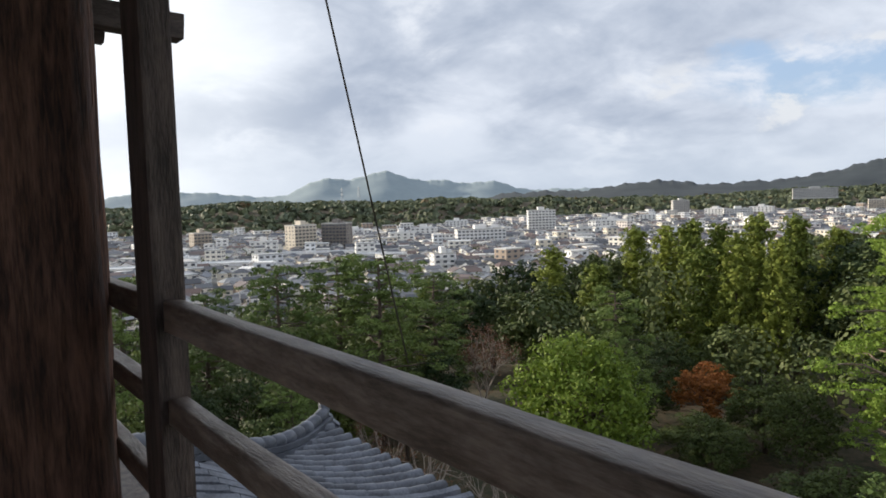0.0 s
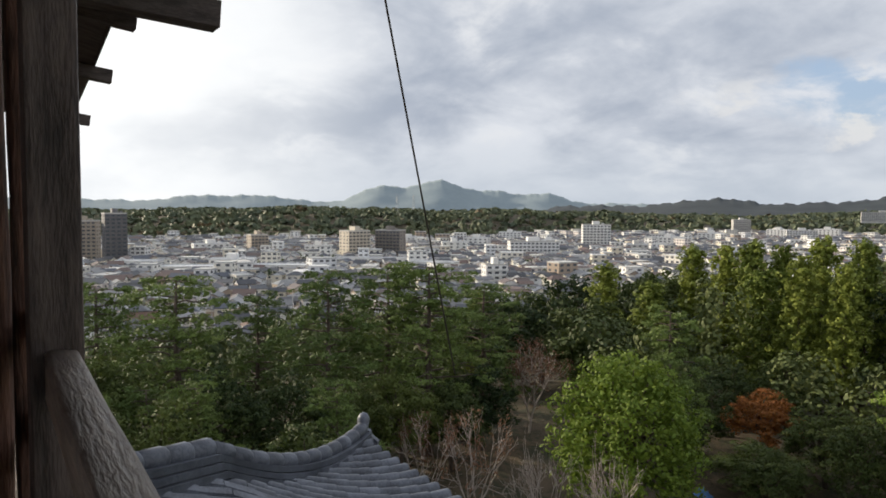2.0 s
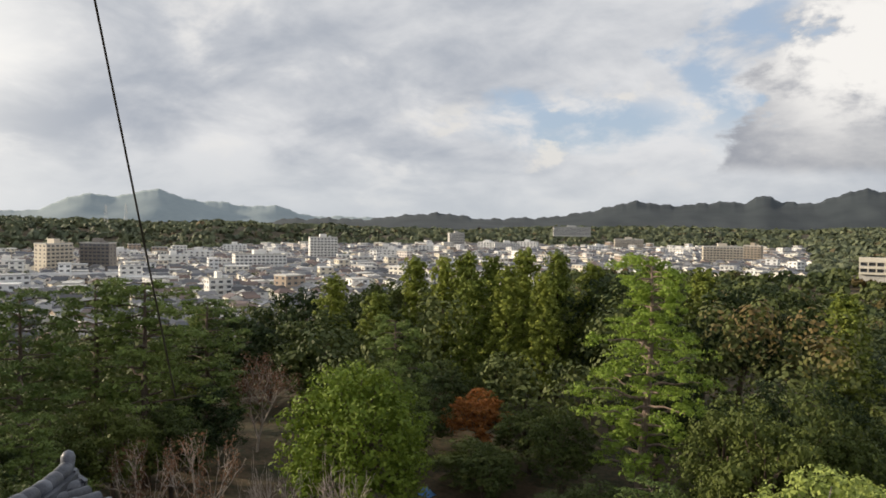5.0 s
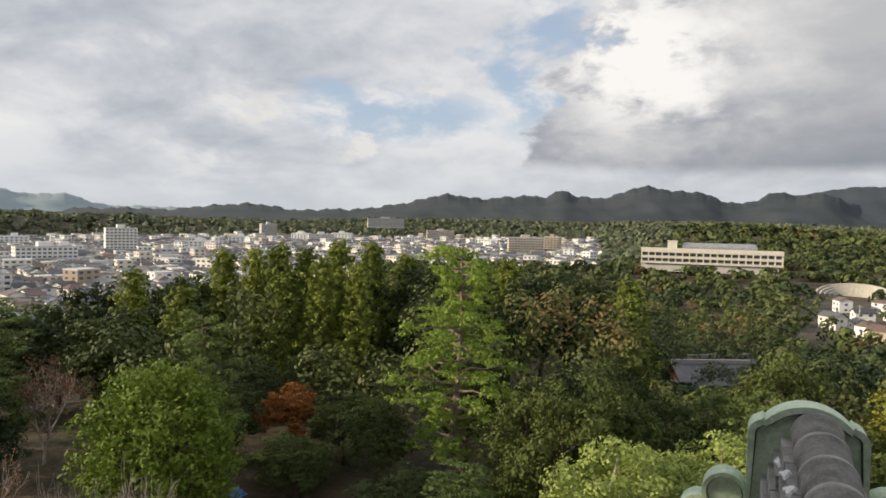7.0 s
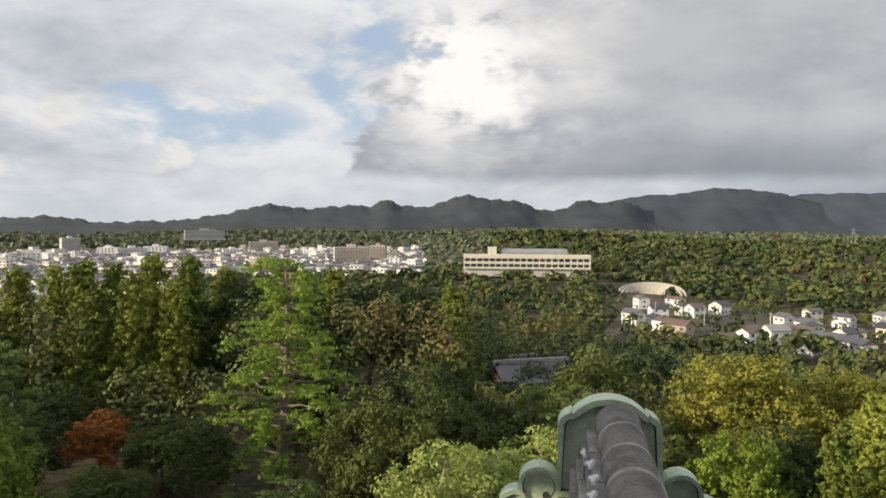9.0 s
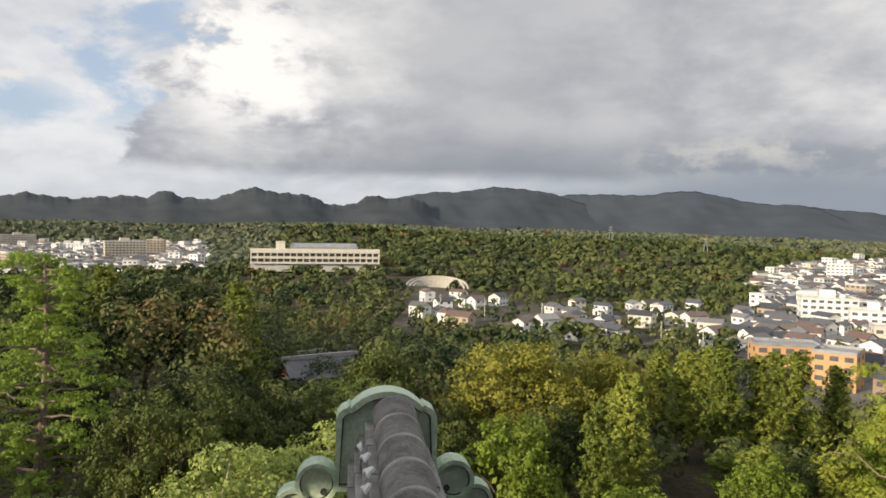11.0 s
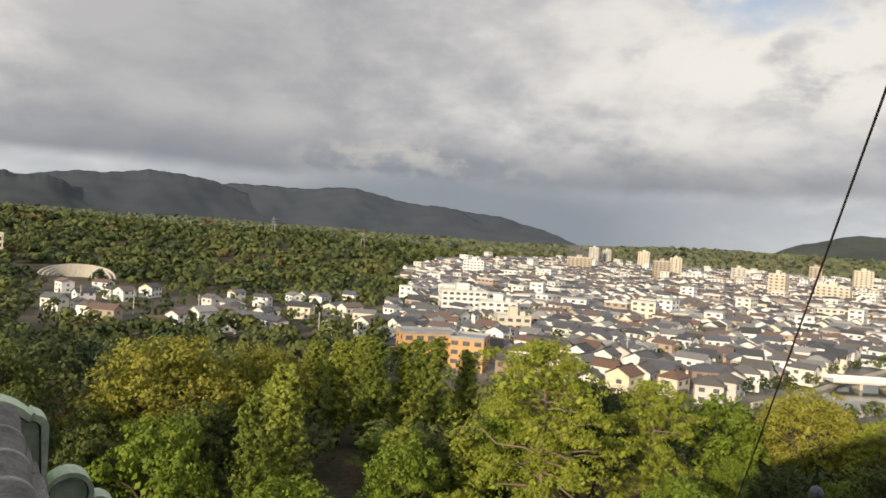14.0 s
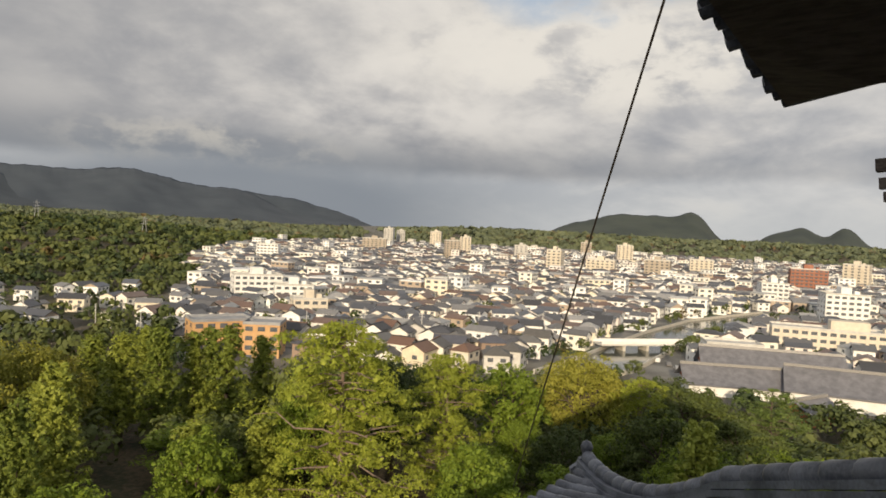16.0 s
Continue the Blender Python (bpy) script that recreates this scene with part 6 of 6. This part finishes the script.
beam("purlin", (-6.45, -0.4, 1.48), (-6.45, 1.30, 1.36), 0.20, 0.19, M_EAVE_WOOD, eaves, "projecting beam end")
for x, y, z in ((-6.69, 0.79, 1.30), (-8.49, 0.86, 1.19), (-10.7, 0.90, 1.01), (-5.4, 0.66, 1.62), (-4.2, 0.60, 1.75)):
    beam("rafter", (x, -0.4, z + 0.16), (x, y, z), 0.12, 0.12, M_EAVE_WOOD, eaves)
for x, y, z in ((5.55, 1.02, 0.93), (7.4, 1.5, 0.79), (8.6, 1.66, 0.70), (9.8, 1.8, 0.62)):
    beam("rafter", (x, -0.4, z + 0.2), (x, y, z), 0.13, 0.13, M_EAVE_WOOD, eaves)


def eave_board(name, pts, thick, mat):
    sh = Shell()
    n = len(pts)
    sh.add([(x, y, Z + z) for x, y, z in pts] + [(x, y, Z + z + thick) for x, y, z in pts],
           [tuple(reversed(range(n))), tuple(range(n, 2 * n))] + [(i, (i + 1) % n, n + (i + 1) % n, n + i) for i in range(n)])
    return part(name, sh, mat, eaves)


eave_board("soffit", [(-11.0, -0.45, 1.22), (-6.2, -0.45, 1.70), (-6.2, 0.60, 1.60), (-6.69, 0.68, 1.38), (-8.49, 0.72, 1.27), (-11.0, 0.74, 1.07)], 0.05, M_EAVE_WOOD)
eave_board("soffit", [(-6.19, -0.45, 1.92), (3.0, -0.45, 1.92), (3.0, 1.75, 1.86), (-6.19, 1.1, 1.86)], 0.05, M_EAVE_WOOD)
eave_board("soffit", [(3.01, -0.45, 1.80), (5.15, -0.45, 1.25), (5.15, 1.15, 1.17), (5.75, 1.92, 1.16), (4.6, 1.88, 1.34), (3.01, 1.84, 1.62)], 0.08, M_EAVE_WOOD)
# tile ends along the east eave
for i in range(17):
    u = i / 16
    x, z = 2.9 + 2.86 * u, 1.76 - 0.54 * u ** 0.9
    sh = Shell()
    sh.tube([(x, 0.6, Z + z + 0.28), (x, 1.98 + 0.03 * math.sin(i * 2.3), Z + z)], [0.075, 0.08], 10)
    part("tile", sh, M_ROOF_TILE, eaves, smooth=False)
sh = Shell()
sh.add([(-10.4, 0.7, Z + 1.25), (-6.2, 0.75, Z + 1.80), (-6.2, 1.1, Z + 2.0), (3.0, 1.8, Z + 2.0), (5.75, 1.9, Z + 1.30), (8.5, -13.5, Z + 1.6), (-11, -13.5, Z + 1.6), (-4.5, -6, Z + 6.2), (1.5, -6, Z + 6.2)],
       [(0, 1, 7), (1, 2, 7), (2, 3, 8, 7), (3, 4, 8), (4, 5, 8), (5, 6, 7, 8), (6, 0, 7)])
part("tile_slope", sh, M_ROOF_TILE, eaves)
sh = Shell()
sh.tube([(3.25, 2.06, Z + 1.72), (3.12, 2.2, Z + 1.80), (3.05, 2.22, Z + 2.2)], [0.022, 0.022, 0.022], 8)
sh.tube([(3.6, 1.8, Z + 1.62), (3.25, 2.06, Z + 1.72)], [0.022, 0.022], 8)
sh.tube([(3.52, 2.02, Z + 1.50), (3.50, 2.0, Z + 1.66), (3.47, 1.98, Z + 1.80)], [0.004, 0.026, 0.010], 6)
part("gutter_bracket", sh, M_WIRE, eaves, "dark iron bracket")


# ---- lower roof of the keep ----
TIP_L, TIP_R = Vector((-11.6, 4.87)), Vector((9.4, 5.55))
lower = thing("lower_roof", pose(0, 0, 0), "grey clay tiled lower roof with upturned corners", "roof")


def eave_y(x):
    return TIP_L.y + (TIP_R.y - TIP_L.y) * (x - TIP_L.x) / (TIP_R.x - TIP_L.x)


def roof_z(x, q):
    """Height of the lower roof's front slope, q metres in from its eave."""
    s = min(x - TIP_L.x, TIP_R.x - x)
    return -3.84 + 0.03 * q + 0.096 * min(q, 3.2) ** 2 + 0.27 * max(q - 3.2, 0) + 0.10 * math.exp(-(max(s, 0) / 1.1) ** 1.5) * math.exp(-q / 1.5)


def slope_q(x):
    s = min(x - TIP_L.x, TIP_R.x - x)
    return max(min(s, 4.9), 0.02)


def build_slope():
    sh, xs, n = Shell(), np.arange(TIP_L.x + 0.05, TIP_R.x, 0.15), 10
    pts = []
    for x in xs:
        for i in range(n + 1):
            q = slope_q(x) * i / n
            pts.append((x, eave_y(x) - q, Z + roof_z(x, q)))
    k = n + 1
    sh.add(pts, [(i * k + j, (i + 1) * k + j, (i + 1) * k + j + 1, i * k + j + 1) for i in range(len(xs) - 1) for j in range(n)])
    part("pan_slope", sh, M_ROOF_TILE, lower, smooth=True)
    # eave board
    sh = Shell()
    for a, b in zip(xs, xs[1:]):
        za, zb = Z + roof_z(a, 0), Z + roof_z(b, 0)
        sh.add([(a, eave_y(a), za - 0.01), (b, eave_y(b), zb - 0.01), (b, eave_y(b), zb - 0.16), (a, eave_y(a), za - 0.16),
                (a, eave_y(a) - 0.5, za - 0.01), (b, eave_y(b) - 0.5, zb - 0.01), (b, eave_y(b) - 0.5, zb - 0.16), (a, eave_y(a) - 0.5, za - 0.16)], [(0, 3, 2, 1), (3, 7, 6, 2)])
    part("eave_edge", sh, M_GREY_WOOD, lower)


build_slope()


part("flashing", board(-8.4, -0.055, -2.06, 5.6, 0.75, -1.98), M_GREY_WOOD, lower)


def cover_tile():
    """A half-round cover tile 0.34 m long, lying along +y, wider at its lower end."""
    sh, n = Shell(), 8
    pts = []
    for y, r in ((0.0, 0.088), (-0.02, 0.094), (-0.34, 0.078)):
        for j in range(n + 1):
            a = math.pi * j / n
            pts.append((math.cos(a) * r, y, math.sin(a) * r))
    k = n + 1
    f = [(i * k + j, i * k + j + 1, (i + 1) * k + j + 1, (i + 1) * k + j) for i in range(2) for j in range(n)]
    sh.add(pts, f + [tuple(range(k))])
    return sh.mesh("tile", M_ROOF_TILE, True)


TILE = cover_tile()


def lay_tiles():
    rest = Shell()
    x, singles = TIP_L.x + 0.35, 0
    while x < TIP_R.x - 0.2:
        q, qmax = 0.0, slope_q(x)
        near_corner = x < -8.2 or x > 6.2
        while q < qmax - 0.1:
            z0, z1 = roof_z(x, q), roof_z(x, q + 0.3)
            if near_corner and singles < 300:
                tilt = math.degrees(math.atan2(z1 - z0, 0.3))
                part("tile", TILE, None, lower, place=pose(x, eave_y(x) - q, Z + z0 + 0.02, -tilt, 0, random.uniform(-1.5, 1.5)))
                singles += 1
            else:
                rest.tube([(x, eave_y(x) - q, Z + z0 + 0.03), (x, eave_y(x) - min(q + 0.3, qmax), Z + z1 + 0.03)], [0.09, 0.08], 6, caps=False)
            q += 0.30
        x += 0.27
    tagged(part("tile_rows", rest, M_ROOF_TILE, lower), kind="stuff")


lay_tiles()


def hip_ridge(tip, inward, label, bow, rise):
    """The hip ridge that runs from the eave's corner up to the wall: stacked courses and a round cap, with an upturned end."""
    ob = thing("hip_ridge", pose(0, 0, 0), label, "roof ridge")
    path = []
    for i in range(20):
        s = 5.1 * i / 19
        q = s
        z = -3.76 + bow * min(q, 3.2) ** 2 + rise * max(q - 3.2, 0) + 0.02 * math.exp(-s / 0.5)
        path.append(Vector((tip.x + inward * s, tip.y - s, Z + z)))
    side = Vector((1 * inward, 1, 0)).normalized()
    for lift, r, off in ((0.16, 0.105, 0.0),):
        for i in range(19):
            sh = Shell()
            a, b = path[i] + Vector((0, 0, lift)), path[i + 1] + Vector((0, 0, lift))
            sh.tube([a, a.lerp(b, 0.04), b], [r * 1.08, r * 1.08, r * 0.94], 12)
            part("cap_tile", sh, M_ROOF_TILE, ob, smooth=True)
    for k, (w, z0, z1) in enumerate(((0.17, 0.05, 0.12), (0.21, -0.03, 0.04), (0.25, -0.11, -0.04))):
        sh = Shell()
        n = len(path)
        pts = []
        for p in path:
            for sg, zz in ((-1, z0), (1, z0), (1, z1), (-1, z1)):
                pts.append(p + side * sg * w + Vector((0, 0, zz)))
        sh.add(pts, [(i * 4 + j, i * 4 + (j + 1) % 4, (i + 1) * 4 + (j + 1) % 4, (i + 1) * 4 + j) for i in range(n - 1) for j in range(4)] + [(3, 2, 1, 0), tuple((n - 1) * 4 + j for j in range(4))])
        part("course", sh, M_ROOF_TILE, ob)
    # end plate and knob
    t0 = path[0]
    out = Vector((-inward, 1, 0)).normalized()
    sh = Shell()
    ring = [(-0.24, -0.22), (-0.27, -0.02), (-0.16, 0.06), (-0.13, 0.14), (0, 0.20), (0.13, 0.14), (0.16, 0.06), (0.27, -0.02), (0.24, -0.22)]
    n = len(ring)
    pts = [t0 + side * a + Vector((0, 0, b)) + out * o for o in (0.0, 0.10) for a, b in ring]
    sh.add(pts, [tuple(range(n)), tuple(reversed(range(n, 2 * n)))] + [(i, n + i, n + (i + 1) % n, (i + 1) % n) for i in range(n)])
    part("end_plate", sh, M_ROOF_TILE, ob)
    sh = Shell()
    k = t0 + Vector((0, 0, 0.06))
    sh.tube([k - out * 0.25, k + out * 0.02 + Vector((0, 0, 0.05)), k + out * 0.09 + Vector((0, 0, 0.2)), k + out * 0.10 + Vector((0, 0, 0.26)), k + out * 0.10 + Vector((0, 0, 0.32)), k + out * 0.10 + Vector((0, 0, 0.35))],
            [0.10, 0.10, 0.095, 0.10, 0.07, 0.02], 12)
    part("knob", sh, M_ROOF_TILE, ob, "round upturned end tile", smooth=True)


hip_ridge(TIP_L, 1, "grey tiled hip ridge curving up to a round knob", 0.115, 0.30)
hip_ridge(TIP_R, -1, "weathered grey hip ridge curving up to a round knob", 0.128, 0.52)

# ---- the gable ridge below the window ----
GX, GY = -0.83, 4.62
gable = thing("gable_ridge", pose(GX, GY, Z - 1.03), "grey tiled gable ridge with white mortar patches", "roof ridge")
RISE = -0.075                            # the ridge falls towards the wall, per metre
for i in range(11):
    y0, y1 = -0.06 - i * 0.33, -0.06 - (i + 1) * 0.33
    sh = Shell()
    za, zb = -0.16 + RISE * -y0, -0.16 + RISE * -y1
    sh.tube([(0.045, y0, za), (0.045, y0 - 0.012, za + 0.002), (0.045, y0 - 0.05, za), (0.045, y0 - 0.055, za - 0.003), (0.045, y1 - 0.02, zb - 0.003)], [0.132, 0.140, 0.140, 0.132, 0.130], 28)
    part("cap_tile", sh, M_RIDGE_TILE, gable, smooth=True)
rng = random.Random(3)
for k, (w, z0, z1) in enumerate(((0.165, -0.26, -0.19), (0.20, -0.34, -0.27), (0.235, -0.42, -0.35), (0.27, -0.98, -0.43))):
    for i in range(9):
        y0, y1 = -0.05 - i * 0.40, -0.05 - (i + 1) * 0.40 + 0.012
        j = rng.uniform(-0.008, 0.008)
        sh = Shell()
        sh.add([(0.03 - w + j, y1, z0 + RISE * -y1), (0.03 + w + j, y1, z0 + RISE * -y1), (0.03 + w + j, y0, z0 + RISE * -y0), (0.03 - w + j, y0, z0 + RISE * -y0),
                (0.03 - w + j, y1, z1 + RISE * -y1), (0.03 + w + j, y1, z1 + RISE * -y1), (0.03 + w + j, y0, z1 + RISE * -y0), (0.03 - w + j, y0, z1 + RISE * -y0)],
               [(4, 5, 6, 7), (3, 2, 1, 0), (0, 1, 5, 4), (1, 2, 6, 5), (2, 3, 7, 6), (3, 0, 4, 7)])
        part("course_tile", sh, M_RIDGE_TILE, gable, bevel=0.006)
for x, y, z, a, b in ((-0.150, -0.78, -0.262, 0.045, 0.075), (-0.140, -0.98, -0.272, 0.05, 0.08), (-0.158, -1.16, -0.290, 0.045, 0.07), (-0.176, -0.62, -0.255, 0.025, 0.09), (-0.185, -1.32, -0.33, 0.03, 0.06)):
    sh = Shell()
    ring = []
    for j in range(11):
        t = 2 * math.pi * j / 11
        r = 1 + 0.35 * math.sin(3 * t + x * 40) + 0.15 * math.sin(7 * t)
        ring.append((math.cos(t) * a * r * 0.62, math.sin(t) * b * r * 0.62))
    n = len(ring)
    sh.add([(p, q, 0) for p, q in ring] + [(p * 0.8, q * 0.8, 0.012) for p, q in ring], [tuple(range(n, 2 * n))] + [(i, (i + 1) % n, n + (i + 1) % n, n + i) for i in range(n)])
    part("mortar_patch", sh, M_MORTAR, gable, "white lime mortar", place=pose(x, y, z + 0.075, 4, -24, 0))

# the two slopes under the ridge
for sg in (-1, 1):
    sh = Shell()
    n = 10
    pts = []
    for y in (0.0, -4.2):
        for i in range(n + 1):
            u = i / n
            pts.append((0.03 + sg * (0.2 + 2.6 * u), y, -0.95 - 2.3 * u + 0.5 * u * u + RISE * -y))
    k = n + 1
    sh.add(pts, [(j, j + 1, k + j + 1, k + j) for j in range(n)])
    part("tile_slope", sh, M_ROOF_TILE, gable, smooth=True)
    for m in range(14):
        y = -0.1 - m * 0.3
        sh = Shell()
        sh.tube([(0.03 + sg * (0.25 + 2.55 * i / n), y, -0.95 - 2.3 * i / n + 0.5 * (i / n) ** 2 + RISE * -y + 0.03) for i in range(n + 1)], [0.085] * (n + 1), 8)
        part("tile_row", sh, M_ROOF_TILE, gable, smooth=True)


def plate(outline, y0, y1):
    sh = Shell()
    n = len(outline)
    sh.add([(x, y0, z) for x, z in outline] + [(x, y1, z) for x, z in outline],
           [tuple(range(n)), tuple(reversed(range(n, 2 * n)))] + [(i, n + i, n + (i + 1) % n, (i + 1) % n) for i in range(n)])
    return sh


def rim(outline, width, y0, y1):
    """A band of that width along the inside of an outline, between two depths."""
    sh = Shell()
    n = len(outline)
    cx, cz = sum(p[0] for p in outline) / n, sum(p[1] for p in outline) / n
    inner = []
    for i, (x, z) in enumerate(outline):
        a, b = Vector(outline[i - 1]), Vector(outline[(i + 1) % n])
        t = (b - a).normalized()
        nn = Vector((-t.y, t.x))
        if nn.dot(Vector((cx - x, cz - z))) < 0:
            nn = -nn
        inner.append((x + nn.x * width, z + nn.y * width))
    pts = [(x, y0, z) for x, z in outline] + [(x, y0, z) for x, z in inner] + [(x, y1, z) for x, z in outline] + [(x, y1, z) for x, z in inner]
    f = []
    for i in range(n):
        j = (i + 1) % n
        f += [(i, j, n + j, n + i), (2 * n + j, 2 * n + i, 3 * n + i, 3 * n + j), (i, 2 * n + i, 2 * n + j, j), (n + j, 3 * n + j, 3 * n + i, n + i)]
    sh.add(pts, f)
    return sh, inner


def arc(cx, cz, r, a0, a1, n):
    return [(cx + r * math.cos(radians(a0 + (a1 - a0) * i / n)), cz + r * math.sin(radians(a0 + (a1 - a0) * i / n))) for i in range(n + 1)]


crest = thing("ridge_end_ornament", pose(GX, GY, Z - 1.03), "pale green weathered copper ridge end ornament", "roof ornament")
half = [(0.315, -0.62), (0.315, -0.20)] + arc(0.225, -0.185, 0.09, 0, 75, 6) + [(0.235, -0.085)] + arc(0.0, -0.30, 0.30, 42, 90, 9)
outline = half + [(-x, z) for x, z in reversed(half[:-1])]
sh, inner = rim(outline, 0.038, -0.085, 0.10)
part("rim", sh, M_COPPER, crest)
sh, inner2 = rim(inner, 0.010, -0.062, 0.04)
part("dark_line", sh, M_COPPER_DARK, crest, "dark recessed seam")
part("panel", plate(inner2, -0.055, 0.06), M_COPPER, crest)
for sg in (-1, 1):
    for cx, cz, r in ((0.43, -0.575, 0.130), (0.575, -0.72, 0.115)):
        ol = [(sg * x, z) for x, z in arc(cx, cz, r, 0, 342, 19)]
        sh, inn = rim(ol, 0.026, -0.075 + (0.012 if cx > 0.5 else 0), 0.09)
        scroll = part("scroll", sh, M_COPPER, crest)
        sh, inn2 = rim(inn, 0.008, -0.052, 0.04)
        part("dark_line", sh, M_COPPER_DARK, scroll)
        part("panel", plate(inn2, -0.046 + (0.006 if cx > 0.5 else 0), 0.05), M_COPPER, scroll)
    hole = Shell()
    hole.tube([(sg * 0.385, -0.056, -0.63), (sg * 0.385, -0.040, -0.63)], [0.022, 0.022], 12)
    part("bolt_hole", hole, M_COPPER_DARK, crest)

# ---- lightning cables ----


def cable(name, h0, e0, r0, h1, e1, r1, sag, thick=0.018):
    sh = Shell()
    a = Vector((-1.2, -0.1, Z)) + heading_vec(h0 + TURN, e0) * r0
    b = Vector((-1.2, -0.1, Z)) + heading_vec(h1 + TURN, e1) * r1
    pts = []
    for i in range(41):
        u = i / 40
        p = a.lerp(b, u)
        p.z -= sag * math.sin(math.pi * u)
        pts.append(p)
    sh.tube(pts, [thick * (1 + 0.8 * i / 40) for i in range(41)], 6)
    tagged(part(name, sh, M_WIRE, smooth=True), "thin dark lightning cable running from the eaves to the ground", "cable")


cable("lightning_cable", 66.2, 18.0, 26.0, 60.2, -13.0, 62.0, 0.0, 0.040)
cable("lightning_cable", -64.0, 22.0, 10.0, -53.4, -19.5, 42.0, 0.0)
